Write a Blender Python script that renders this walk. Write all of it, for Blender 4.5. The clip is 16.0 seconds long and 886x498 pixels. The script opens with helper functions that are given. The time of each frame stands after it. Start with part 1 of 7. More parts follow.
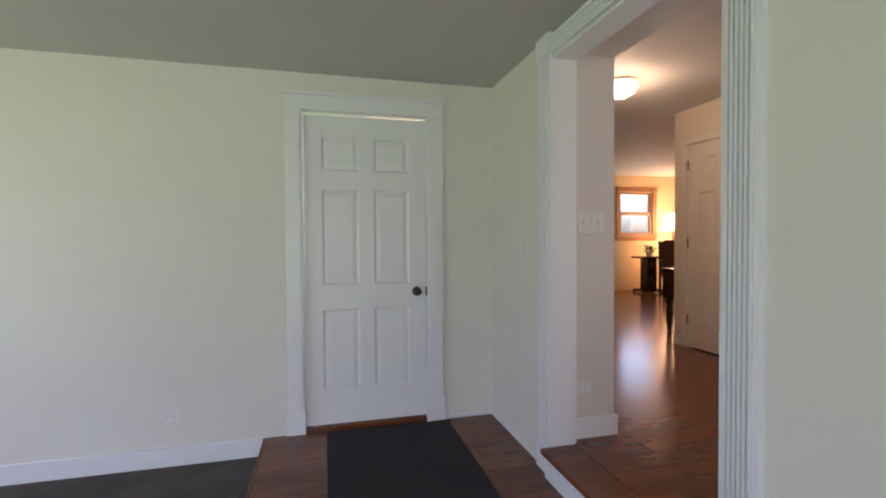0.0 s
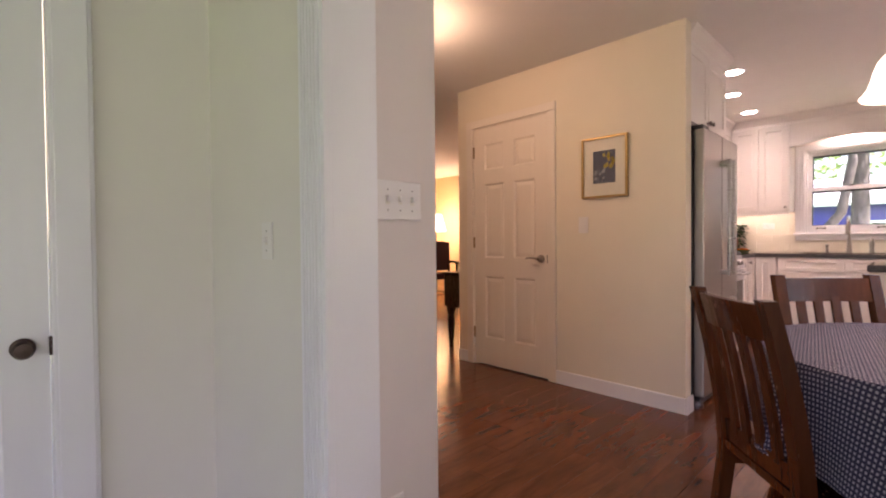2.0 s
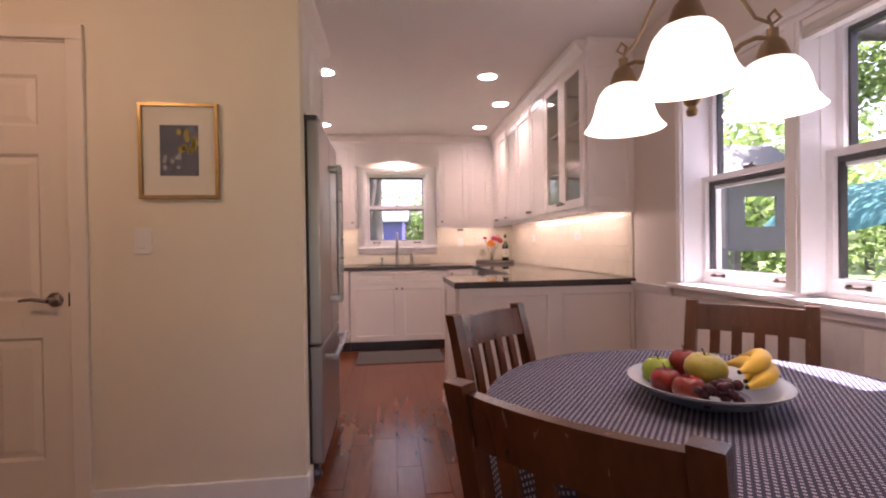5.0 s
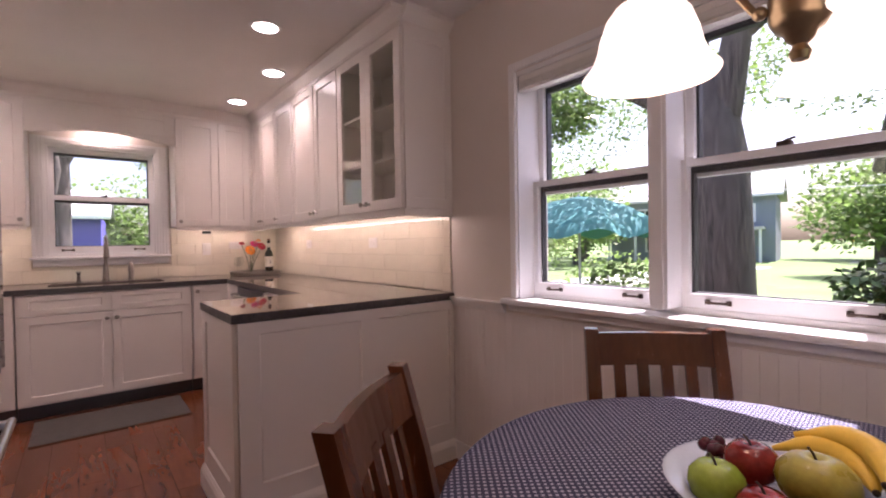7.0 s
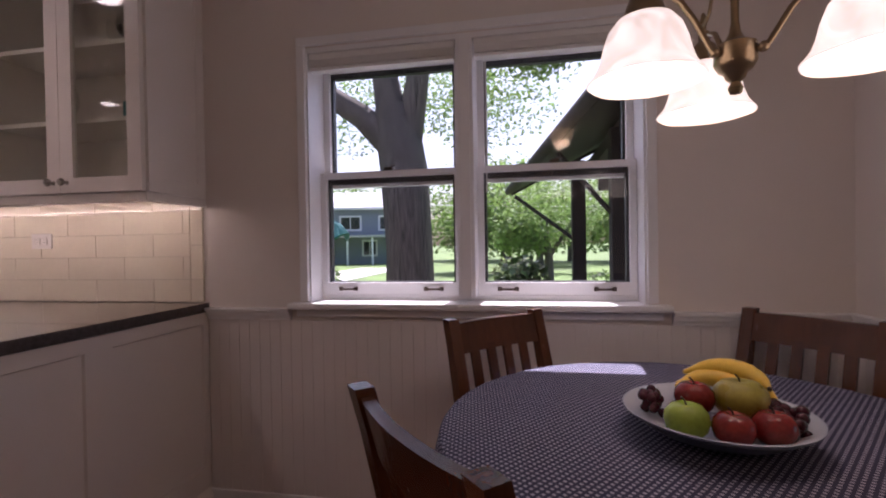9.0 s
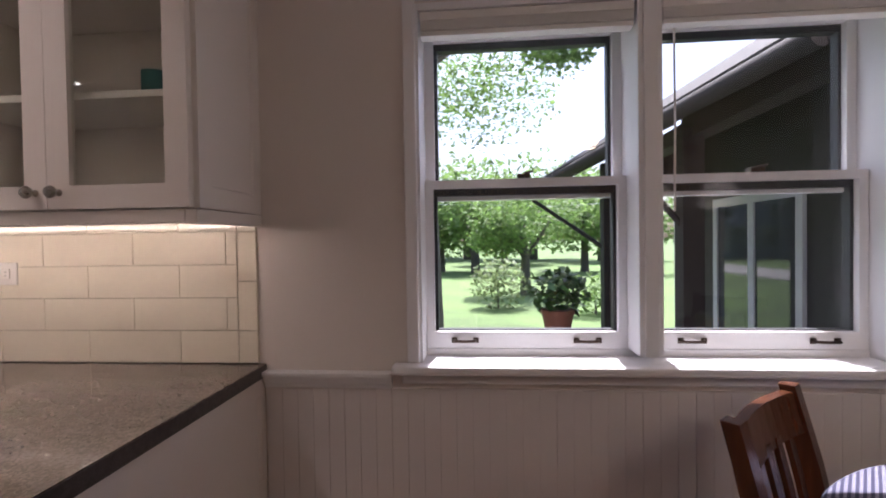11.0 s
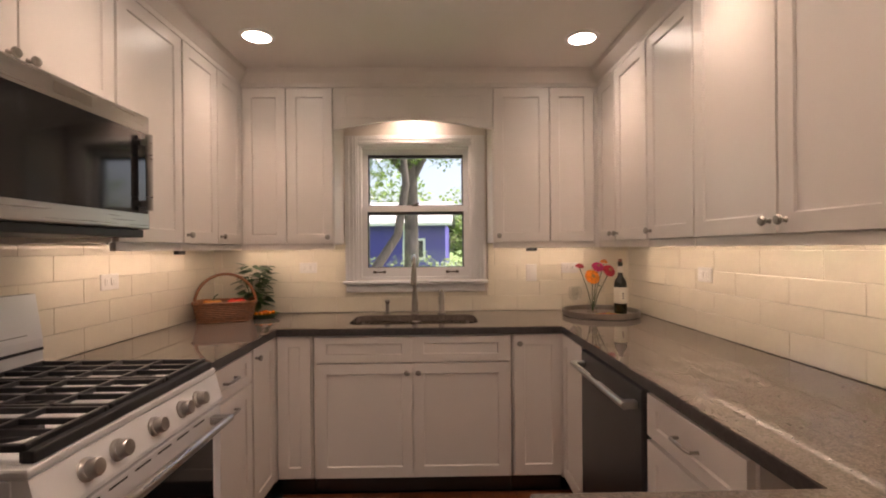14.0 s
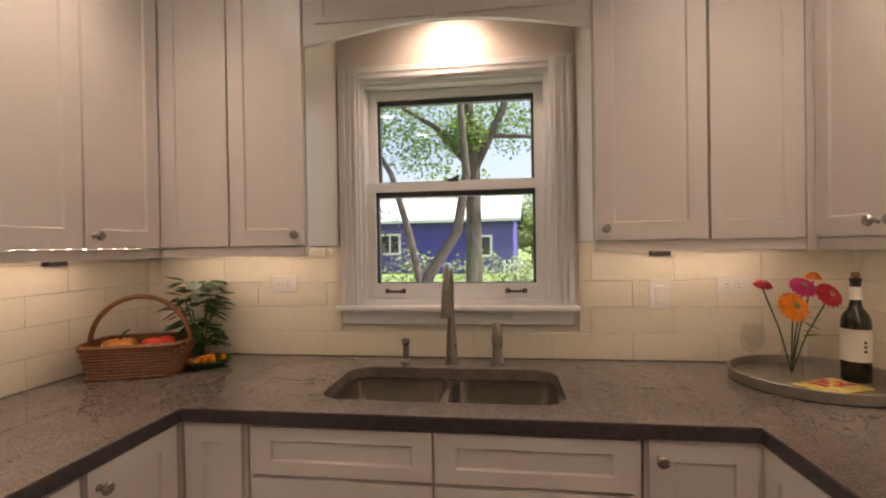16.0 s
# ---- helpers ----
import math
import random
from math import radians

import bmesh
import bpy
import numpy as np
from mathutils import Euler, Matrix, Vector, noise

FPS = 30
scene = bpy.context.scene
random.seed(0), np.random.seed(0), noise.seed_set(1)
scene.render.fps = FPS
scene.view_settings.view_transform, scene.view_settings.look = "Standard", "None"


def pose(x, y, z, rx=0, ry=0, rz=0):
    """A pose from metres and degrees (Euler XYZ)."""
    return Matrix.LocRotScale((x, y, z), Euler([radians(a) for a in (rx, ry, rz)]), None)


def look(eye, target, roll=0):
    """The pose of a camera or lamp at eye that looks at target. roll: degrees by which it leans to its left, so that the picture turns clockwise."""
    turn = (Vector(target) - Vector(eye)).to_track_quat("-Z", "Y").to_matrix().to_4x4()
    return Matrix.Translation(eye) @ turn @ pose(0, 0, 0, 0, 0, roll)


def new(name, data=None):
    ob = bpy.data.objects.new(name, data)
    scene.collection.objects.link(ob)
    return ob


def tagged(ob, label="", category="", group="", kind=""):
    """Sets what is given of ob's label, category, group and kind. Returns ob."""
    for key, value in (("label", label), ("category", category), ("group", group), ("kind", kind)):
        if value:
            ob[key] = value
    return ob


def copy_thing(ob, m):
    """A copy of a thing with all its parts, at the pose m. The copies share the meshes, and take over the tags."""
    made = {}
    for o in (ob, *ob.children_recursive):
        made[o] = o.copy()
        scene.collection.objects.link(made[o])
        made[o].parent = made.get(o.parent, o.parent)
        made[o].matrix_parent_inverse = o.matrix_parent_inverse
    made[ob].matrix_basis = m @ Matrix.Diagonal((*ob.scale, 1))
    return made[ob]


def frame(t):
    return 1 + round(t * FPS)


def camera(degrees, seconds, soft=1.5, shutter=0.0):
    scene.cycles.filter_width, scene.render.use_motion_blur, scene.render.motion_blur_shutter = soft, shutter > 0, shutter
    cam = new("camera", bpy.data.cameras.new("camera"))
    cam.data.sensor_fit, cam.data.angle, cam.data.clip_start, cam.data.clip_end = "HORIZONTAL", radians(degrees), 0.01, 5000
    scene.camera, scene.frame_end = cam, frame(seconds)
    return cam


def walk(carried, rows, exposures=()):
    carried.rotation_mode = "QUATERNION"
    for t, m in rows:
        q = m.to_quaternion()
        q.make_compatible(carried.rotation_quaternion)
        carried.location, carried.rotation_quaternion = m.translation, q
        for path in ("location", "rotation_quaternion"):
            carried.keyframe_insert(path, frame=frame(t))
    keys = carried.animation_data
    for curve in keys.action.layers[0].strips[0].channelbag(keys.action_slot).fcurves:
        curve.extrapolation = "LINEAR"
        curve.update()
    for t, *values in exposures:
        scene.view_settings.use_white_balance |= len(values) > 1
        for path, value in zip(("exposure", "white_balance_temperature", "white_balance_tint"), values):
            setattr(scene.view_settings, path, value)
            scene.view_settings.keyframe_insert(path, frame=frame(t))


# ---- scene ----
cam = camera(88.0, 16.0, 2.0)
PATH = [
    (0, (0.13, 0.205, 1.109), (0.629, 2.141, 1.067), -0.3),
    (0.5, (0.202, 0.581, 1.084), (0.941, 2.439, 1.05), -0.2),
    (1, (0.355, 0.888, 1.072), (1.353, 2.621, 1.03), -0.3),
    (1.5, (0.573, 1.142, 1.064), (1.759, 2.752, 1.03), -0.4),
    (2, (0.697, 1.392, 1.074), (2.088, 2.828, 1.04), -0.5),
    (2.5, (0.816, 1.569, 1.087), (2.417, 2.768, 1.075), -0.0),
    (3, (0.897, 1.68, 1.095), (2.666, 2.613, 1.085), -0.2),
    (3.5, (1.045, 1.795, 1.103), (2.937, 2.444, 1.088), -0.2),
    (4, (1.171, 1.909, 1.109), (3.141, 2.256, 1.093), -0.4),
    (4.5, (1.298, 1.987, 1.114), (3.298, 1.986, 1.103), -0.4),
    (4.7, (1.397, 1.974, 1.125), (3.394, 1.875, 1.112), -0.6),
    (7, (2.335, 2.056, 1.187), (3.902, 0.814, 1.163), -0.9),
    (7.5, (2.474, 2.179, 1.198), (3.729, 0.622, 1.173), -0.9),
    (8, (2.573, 2.298, 1.219), (3.449, 0.501, 1.176), -0.8),
    (8.5, (2.718, 2.288, 1.149), (3.258, 0.362, 1.132), -1.0),
    (11, (3.623, 1.787, 1.285), (3.792, -0.205, 1.248), -0.9),
    (11.5, (3.7, 1.723, 1.315), (4.609, -0.057, 1.247), -1.1),
    (12, (3.787, 1.71, 1.307), (5.154, 0.25, 1.277), -1.1),
    (12.5, (3.806, 1.646, 1.326), (5.481, 0.554, 1.299), -1.1),
    (13, (3.85, 1.637, 1.337), (5.74, 0.982, 1.322), -0.7),
    (13.5, (3.954, 1.705, 1.352), (5.929, 1.39, 1.342), -0.5),
    (14, (4.099, 1.75, 1.339), (6.099, 1.715, 1.336), -0.5),
    (14.5, (4.351, 1.783, 1.34), (6.347, 1.913, 1.34), -0.5),
    (15, (4.618, 1.781, 1.333), (6.611, 1.959, 1.341), -0.5),
    (15.5, (4.979, 1.768, 1.367), (6.969, 1.968, 1.363), -0.7),
    (16, (5.362, 1.681, 1.366), (7.345, 1.943, 1.351), -0.9),
]
EXPOSURES = [(0, 2.45, 5950, 23), (2, 2.72, 6400, 32), (3.5, 2.8, 6500, 35), (4.5, 2.5, 6400, 36), (7, 1.85, 6150, 34), (8.5, 1.1, 5950, 34), (11, 1.4, 5800, 22), (12.5, 1.64, 6800, 21), (14.5, 1.52, 7000, 19), (16, 1.42, 7000, 16)]
walk(cam, [(t, look(eye, target, roll)) for t, eye, target, roll in PATH], EXPOSURES)
SUN, SKY = 5.0, 0.12
CAN_W, STRIP_W, BULB_W, HALL_W, LIVING_W = 6.2, 0.6, 0.06, 2.7, 5.0
WINDOW_W, ROOM_W, SHADE_E = 0.6, 7.2, 0.46

# ---- world, sun, lamps ----
world = bpy.data.worlds.new("sky")
scene.world = world
world.use_nodes = True
wn = world.node_tree
sky = wn.nodes.new("ShaderNodeTexSky")
sky.sky_type = "NISHITA"
sky.sun_disc = False
sky.sun_elevation = radians(64)
sky.sun_rotation = radians(172)
sky.dust_density, sky.ozone_density = 4.0, 0.6
wn.links.new(sky.outputs[0], wn.nodes["Background"].inputs[0])
wn.nodes["Background"].inputs[1].default_value = SKY

sun_data = bpy.data.lights.new("sun", "SUN")
sun_data.energy, sun_data.angle, sun_data.color = SUN, radians(0.6), (1.0, 0.95, 0.86)
sun = new("sun", sun_data)
sun.matrix_world = look((0, 0, 10), (0.4, 4.9, 0))


def lamp(name, kind, place, watts, colour, size=0.1, target=None, size_y=0, cone=0):
    d = bpy.data.lights.new(name, kind)
    d.energy, d.color = watts, colour
    if kind == "AREA":
        d.shape = "RECTANGLE" if size_y else "DISK"
        d.size = size
        if size_y:
            d.size_y = size_y
    else:
        d.shadow_soft_size = size
    if cone:
        d.spot_size, d.spot_blend = radians(cone), 1.0
    o = new(name, d)
    o.matrix_world = look(place, target or (place[0], place[1], place[2] - 1))
    return o


WARM, BULB, DAY = (1.0, 0.77, 0.60), (1.0, 0.70, 0.42), (0.80, 0.88, 1.0)
CANS = [(4.95, 1.22), (5.61, 0.96), (6.43, 0.99), (4.95, 2.42), (5.60, 2.59), (6.41, 2.63)]
for cx, cy in CANS:
    lamp("downlight_lamp", "SPOT", (cx, cy, 2.385), CAN_W, WARM, 0.09, cone=136)
# under-cabinet strips
lamp("strip_lamp", "AREA", (5.60, 0.700, 1.352), STRIP_W * 1.25, WARM, 2.5, (5.60, 0.43, 1.16), 0.012)
lamp("strip_lamp", "AREA", (6.32, 3.10, 1.356), STRIP_W * 0.9, WARM, 1.0, (6.32, 3.18, 0.9), 0.02)
lamp("strip_lamp", "AREA", (7.06, 2.72, 1.356), STRIP_W * 0.4, WARM, 0.6, (7.14, 2.72, 0.9), 0.02)
lamp("strip_lamp", "AREA", (7.06, 1.02, 1.356), STRIP_W * 0.4, WARM, 0.6, (7.14, 1.02, 0.9), 0.02)
lamp("valance_lamp", "SPOT", (7.02, 1.876, 2.28), CAN_W * 0.8, WARM, 0.04, (7.19, 1.876, 2.0), cone=140)
# dining chandelier bulbs
SHADES = [(2.367, 1.405), (2.696, 1.356), (2.507, 1.097)]
for bx, by in SHADES:
    lamp("bulb_lamp", "POINT", (bx, by, 1.50), BULB_W, WARM, 0.035)
lamp("hall_lamp", "POINT", (2.52, 3.55, 2.27), HALL_W, BULB, 0.09)
lamp("reading_lamp", "POINT", (7.1, 8.2, 1.44), LIVING_W, BULB, 0.05)
lamp("sconce_lamp", "POINT", (7.42, 7.3, 1.72), LIVING_W * 0.6, BULB, 0.05)
# daylight entering by the windows, boosted by area lamps added in the openings
lamp("daylight_fill", "AREA", (3.14, 0.20, 1.45), WINDOW_W * 0.22, DAY, 1.3, (3.18, 2.0, 1.1), 0.95)
lamp("daylight_fill", "AREA", (7.36, 1.876, 1.6), WINDOW_W * 0.3, DAY, 0.7, (5.0, 1.876, 1.2), 0.8)
# two added fill lamps for the front room, at assumed windows out of view
lamp("daylight_fill", "AREA", (-2.94, 1.2, 1.05), ROOM_W * 0.31, (0.92, 0.90, 1.0), 2.6, (1.0, 1.2, 0.6), 1.5)
lamp("daylight_fill", "AREA", (-0.8, -2.94, 1.05), ROOM_W * 0.84, (0.92, 0.90, 1.0), 2.6, (-0.6, 1.2, 0.6), 1.5)
lamp("daylight_fill", "AREA", (6.6, 8.62, 1.65), WINDOW_W * 1.5, DAY, 0.8, (6.0, 5.0, 0.6), 0.9)


# ---- materials ----
def mat(name, colour, rough=0.5, metal=0.0, var=0.06, scale=6.0, bump=0.0, fine=120.0, stretch=(1, 1, 1), spec=0.5, island=0.0, obrand=0.0, coat=0.0):
    m = bpy.data.materials.new(name)
    m.use_nodes = True
    t = m.node_tree
    b = t.nodes["Principled BSDF"]
    b.inputs["Metallic"].default_value = metal
    b.inputs["Specular IOR Level"].default_value = spec
    b.inputs["Coat Weight"].default_value = coat
    b.inputs["Coat Roughness"].default_value = 0.12
    co = t.nodes.new("ShaderNodeTexCoord")
    mp = t.nodes.new("ShaderNodeMapping")
    mp.inputs["Scale"].default_value = stretch
    t.links.new(co.outputs["Object"], mp.inputs[0])
    n1 = t.nodes.new("ShaderNodeTexNoise")
    n1.inputs["Scale"].default_value, n1.inputs["Detail"].default_value = scale, 6
    n2 = t.nodes.new("ShaderNodeTexNoise")
    n2.inputs["Scale"].default_value, n2.inputs["Detail"].default_value = fine, 4
    t.links.new(mp.outputs[0], n1.inputs["Vector"])
    t.links.new(mp.outputs[0], n2.inputs["Vector"])
    mx = t.nodes.new("ShaderNodeMath")
    mx.operation = "MULTIPLY_ADD"
    mx.inputs[1].default_value = 0.35
    t.links.new(n2.outputs[0], mx.inputs[0])
    sc = t.nodes.new("ShaderNodeMath")
    sc.operation = "MULTIPLY"
    sc.inputs[1].default_value = 0.65
    t.links.new(n1.outputs[0], sc.inputs[0])
    t.links.new(sc.outputs[0], mx.inputs[2])
    rp = t.nodes.new("ShaderNodeValToRGB")
    rp.color_ramp.elements[0].position, rp.color_ramp.elements[1].position = 0.3, 0.7
    lo = [max(0, c * (1 - var)) for c in colour]
    hi = [min(1, c * (1 + var)) for c in colour]
    rp.color_ramp.elements[0].color, rp.color_ramp.elements[1].color = (*lo, 1), (*hi, 1)
    t.links.new(mx.outputs[0], rp.inputs[0])
    out = rp.outputs[0]
    if island or obrand:
        hs = t.nodes.new("ShaderNodeHueSaturation")
        src = t.nodes.new("ShaderNodeNewGeometry") if island else t.nodes.new("ShaderNodeObjectInfo")
        mr = t.nodes.new("ShaderNodeMapRange")
        k = island or obrand
        mr.inputs["To Min"].default_value, mr.inputs["To Max"].default_value = 1 - k, 1 + k
        t.links.new(src.outputs["Random Per Island" if island else "Random"], mr.inputs[0])
        t.links.new(mr.outputs[0], hs.inputs["Value"])
        t.links.new(out, hs.inputs["Color"])
        out = hs.outputs[0]
    t.links.new(out, b.inputs["Base Color"])
    rr = t.nodes.new("ShaderNodeMapRange")
    rr.inputs["To Min"].default_value, rr.inputs["To Max"].default_value = max(0.02, rough * 0.85), min(1, rough * 1.18)
    t.links.new(n1.outputs[0], rr.inputs[0])
    t.links.new(rr.outputs[0], b.inputs["Roughness"])
    if bump:
        bp = t.nodes.new("ShaderNodeBump")
        bp.inputs["Strength"].default_value, bp.inputs["Distance"].default_value = bump, 0.004
        t.links.new(n2.outputs[0], bp.inputs["Height"])
        t.links.new(bp.outputs[0], b.inputs["Normal"])
    return m


def glow(name, colour, strength, cloud=0):
    m = bpy.data.materials.new(name)
    m.use_nodes = True
    b = m.node_tree.nodes["Principled BSDF"]
    b.inputs["Base Color"].default_value = (*colour, 1)
    b.inputs["Emission Color"].default_value = (*colour, 1)
    b.inputs["Emission Strength"].default_value = strength
    if cloud:
        t = m.node_tree
        n, r = t.nodes.new("ShaderNodeTexNoise"), t.nodes.new("ShaderNodeMapRange")
        co = t.nodes.new("ShaderNodeTexCoord")
        t.links.new(co.outputs["Object"], n.inputs["Vector"])
        n.inputs["Scale"].default_value, n.inputs["Detail"].default_value, n.inputs["Distortion"].default_value = cloud, 4, 2.5
        r.inputs["From Min"].default_value, r.inputs["From Max"].default_value = 0.3, 0.7
        r.inputs["To Min"].default_value, r.inputs["To Max"].default_value = strength * 0.7, strength * 1.2
        t.links.new(n.outputs[0], r.inputs[0])
        t.links.new(r.outputs[0], b.inputs["Emission Strength"])
    return m


def glass(name, colour=(1, 1, 1), shine=0.03):
    m = bpy.data.materials.new(name)
    m.use_nodes = True
    t = m.node_tree
    tr, gl, mx, lw, pw, ma = (t.nodes.new("ShaderNode" + k) for k in ("BsdfTransparent", "BsdfGlossy", "MixShader", "LayerWeight", "Math", "Math"))
    tr.inputs[0].default_value = (*colour, 1)
    gl.inputs["Roughness"].default_value = 0.02
    lw.inputs[0].default_value = 0.5
    pw.operation, ma.operation = "POWER", "MULTIPLY_ADD"
    pw.inputs[1].default_value, ma.inputs[1].default_value, ma.inputs[2].default_value = 4.0, 0.55, shine
    t.links.new(lw.outputs["Facing"], pw.inputs[0])
    t.links.new(pw.outputs[0], ma.inputs[0])
    t.links.new(ma.outputs[0], mx.inputs[0])
    t.links.new(tr.outputs[0], mx.inputs[1])
    t.links.new(gl.outputs[0], mx.inputs[2])
    t.links.new(mx.outputs[0], t.nodes["Material Output"].inputs[0])
    return m


def leaf_mat(name, colour):
    """Thin leaves that let half of the light through, each clump leaf a little different."""
    m = mat(name, colour, 0.6, 0, 0.4, 2, island=0.5)
    t = m.node_tree
    b = t.nodes["Principled BSDF"]
    tl, mx = t.nodes.new("ShaderNodeBsdfTranslucent"), t.nodes.new("ShaderNodeMixShader")
    t.links.new(b.inputs["Base Color"].links[0].from_socket, tl.inputs[0])
    mx.inputs[0].default_value = 0.5
    t.links.new(b.outputs[0], mx.inputs[1])
    t.links.new(tl.outputs[0], mx.inputs[2])
    t.links.new(mx.outputs[0], t.nodes["Material Output"].inputs[0])
    return m


def wood_mat(name, dark, light, rough=0.3, grain=(1.2, 14, 14), obrand=0.0, swirl=2.5, bump=0.15):
    m = bpy.data.materials.new(name)
    m.use_nodes = True
    t = m.node_tree
    b = t.nodes["Principled BSDF"]
    b.inputs["Roughness"].default_value = rough
    co = t.nodes.new("ShaderNodeTexCoord")
    oi = t.nodes.new("ShaderNodeObjectInfo")
    off = t.nodes.new("ShaderNodeVectorMath")
    off.operation = "MULTIPLY_ADD"
    off.inputs[1].default_value = (37, 53, 71)
    cmb = t.nodes.new("ShaderNodeCombineXYZ")
    for i in range(3):
        t.links.new(oi.outputs["Random"], cmb.inputs[i])
    t.links.new(cmb.outputs[0], off.inputs[0])
    t.links.new(co.outputs["Object"], off.inputs[2])
    mp = t.nodes.new("ShaderNodeMapping")
    mp.inputs["Scale"].default_value = grain
    t.links.new(off.outputs[0], mp.inputs[0])
    n = t.nodes.new("ShaderNodeTexNoise")
    n.inputs["Scale"].default_value, n.inputs["Detail"].default_value, n.inputs["Distortion"].default_value = 1.0, 7, swirl
    t.links.new(mp.outputs[0], n.inputs["Vector"])
    f = t.nodes.new("ShaderNodeTexNoise")
    f.inputs["Scale"].default_value, f.inputs["Detail"].default_value = 9, 5
    t.links.new(mp.outputs[0], f.inputs["Vector"])
    ad = t.nodes.new("ShaderNodeMix")
    ad.inputs[0].default_value = 0.3
    t.links.new(n.outputs[0], ad.inputs[2])
    t.links.new(f.outputs[0], ad.inputs[3])
    rp = t.nodes.new("ShaderNodeValToRGB")
    rp.color_ramp.elements[0].position, rp.color_ramp.elements[1].position = 0.35, 0.66
    rp.color_ramp.elements[0].color, rp.color_ramp.elements[1].color = (*dark, 1), (*light, 1)
    t.links.new(ad.outputs[0], rp.inputs[0])
    hs = t.nodes.new("ShaderNodeHueSaturation")
    mr = t.nodes.new("ShaderNodeMapRange")
    mr.inputs["To Min"].default_value, mr.inputs["To Max"].default_value = 1 - obrand, 1 + obrand
    t.links.new(oi.outputs["Random"], mr.inputs[0])
    t.links.new(mr.outputs[0], hs.inputs["Value"])
    t.links.new(rp.outputs[0], hs.inputs["Color"])
    t.links.new(hs.outputs[0], b.inputs["Base Color"])
    bp = t.nodes.new("ShaderNodeBump")
    bp.inputs["Strength"].default_value, bp.inputs["Distance"].default_value = bump, 0.003
    t.links.new(ad.outputs[0], bp.inputs["Height"])
    t.links.new(bp.outputs[0], b.inputs["Normal"])
    rr = t.nodes.new("ShaderNodeMapRange")
    rr.inputs["To Min"].default_value, rr.inputs["To Max"].default_value = rough * 0.75, rough * 1.3
    t.links.new(f.outputs[0], rr.inputs[0])
    t.links.new(rr.outputs[0], b.inputs["Roughness"])
    return m


def stone_mat(name):
    """Polished grey-brown granite with fine speckle and soft veins along x."""
    m = mat(name, (0.130, 0.107, 0.093), 0.03, 0, 0.32, 5, 0, 260, (1, 1, 1))
    t = m.node_tree
    b = t.nodes["Principled BSDF"]
    v = t.nodes.new("ShaderNodeTexVoronoi")
    v.inputs["Scale"].default_value = 240
    co = t.nodes.new("ShaderNodeTexCoord")
    t.links.new(co.outputs["Object"], v.inputs["Vector"])
    old = b.inputs["Base Color"].links[0].from_socket
    mp = t.nodes.new("ShaderNodeMapping")
    mp.inputs["Scale"].default_value = (1.5, 9, 1)
    mp.inputs["Rotation"].default_value = (0, 0, 0.5)
    t.links.new(co.outputs["Object"], mp.inputs[0])
    w = t.nodes.new("ShaderNodeTexNoise")
    w.inputs["Scale"].default_value, w.inputs["Detail"].default_value, w.inputs["Distortion"].default_value = 2.2, 6, 0.25
    t.links.new(mp.outputs[0], w.inputs["Vector"])
    mr = t.nodes.new("ShaderNodeMapRange")
    mr.inputs["From Min"].default_value, mr.inputs["From Max"].default_value = 0.3, 0.7
    mr.inputs["To Min"].default_value, mr.inputs["To Max"].default_value = 0.90, 1.12
    t.links.new(w.outputs[0], mr.inputs[0])
    mr2 = t.nodes.new("ShaderNodeMapRange")
    mr2.inputs["To Min"].default_value, mr2.inputs["To Max"].default_value = 0.6, 1.5
    t.links.new(v.outputs["Color"], mr2.inputs[0])
    mu = t.nodes.new("ShaderNodeMath")
    mu.operation = "MULTIPLY"
    t.links.new(mr.outputs[0], mu.inputs[0])
    t.links.new(mr2.outputs[0], mu.inputs[1])
    hs = t.nodes.new("ShaderNodeHueSaturation")
    t.links.new(mu.outputs[0], hs.inputs["Value"])
    t.links.new(old, hs.inputs["Color"])
    t.links.new(hs.outputs[0], b.inputs["Base Color"])
    return m


def cloth_mat(name):
    """Navy weave with small white squares in straight rows."""
    m = bpy.data.materials.new(name)
    m.use_nodes = True
    t = m.node_tree
    b = t.nodes["Principled BSDF"]
    b.inputs["Roughness"].default_value = 0.85
    uv = t.nodes.new("ShaderNodeUVMap")
    uv.uv_map = "weave"
    sp = t.nodes.new("ShaderNodeSeparateXYZ")
    t.links.new(uv.outputs[0], sp.inputs[0])
    vals = []
    for i in range(2):
        a = t.nodes.new("ShaderNodeMath")
        a.operation = "MULTIPLY"
        a.inputs[1].default_value = 1 / 0.0118
        t.links.new(sp.outputs[i], a.inputs[0])
        fr = t.nodes.new("ShaderNodeMath")
        fr.operation = "FRACT"
        t.links.new(a.outputs[0], fr.inputs[0])
        lt = t.nodes.new("ShaderNodeMath")
        lt.operation = "LESS_THAN"
        lt.inputs[1].default_value = 0.5
        t.links.new(fr.outputs[0], lt.inputs[0])
        vals.append(lt)
    an = t.nodes.new("ShaderNodeMath")
    an.operation = "MULTIPLY"
    t.links.new(vals[0].outputs[0], an.inputs[0])
    t.links.new(vals[1].outputs[0], an.inputs[1])
    mx = t.nodes.new("ShaderNodeMix")
    mx.data_type = "RGBA"
    t.links.new(an.outputs[0], mx.inputs[0])
    mx.inputs[6].default_value = (0.030, 0.029, 0.070, 1)
    mx.inputs[7].default_value = (0.36, 0.35, 0.44, 1)
    t.links.new(mx.outputs[2], b.inputs["Base Color"])
    bp = t.nodes.new("ShaderNodeBump")
    bp.inputs["Strength"].default_value, bp.inputs["Distance"].default_value = 0.4, 0.001
    t.links.new(an.outputs[0], bp.inputs["Height"])
    t.links.new(bp.outputs[0], b.inputs["Normal"])
    return m


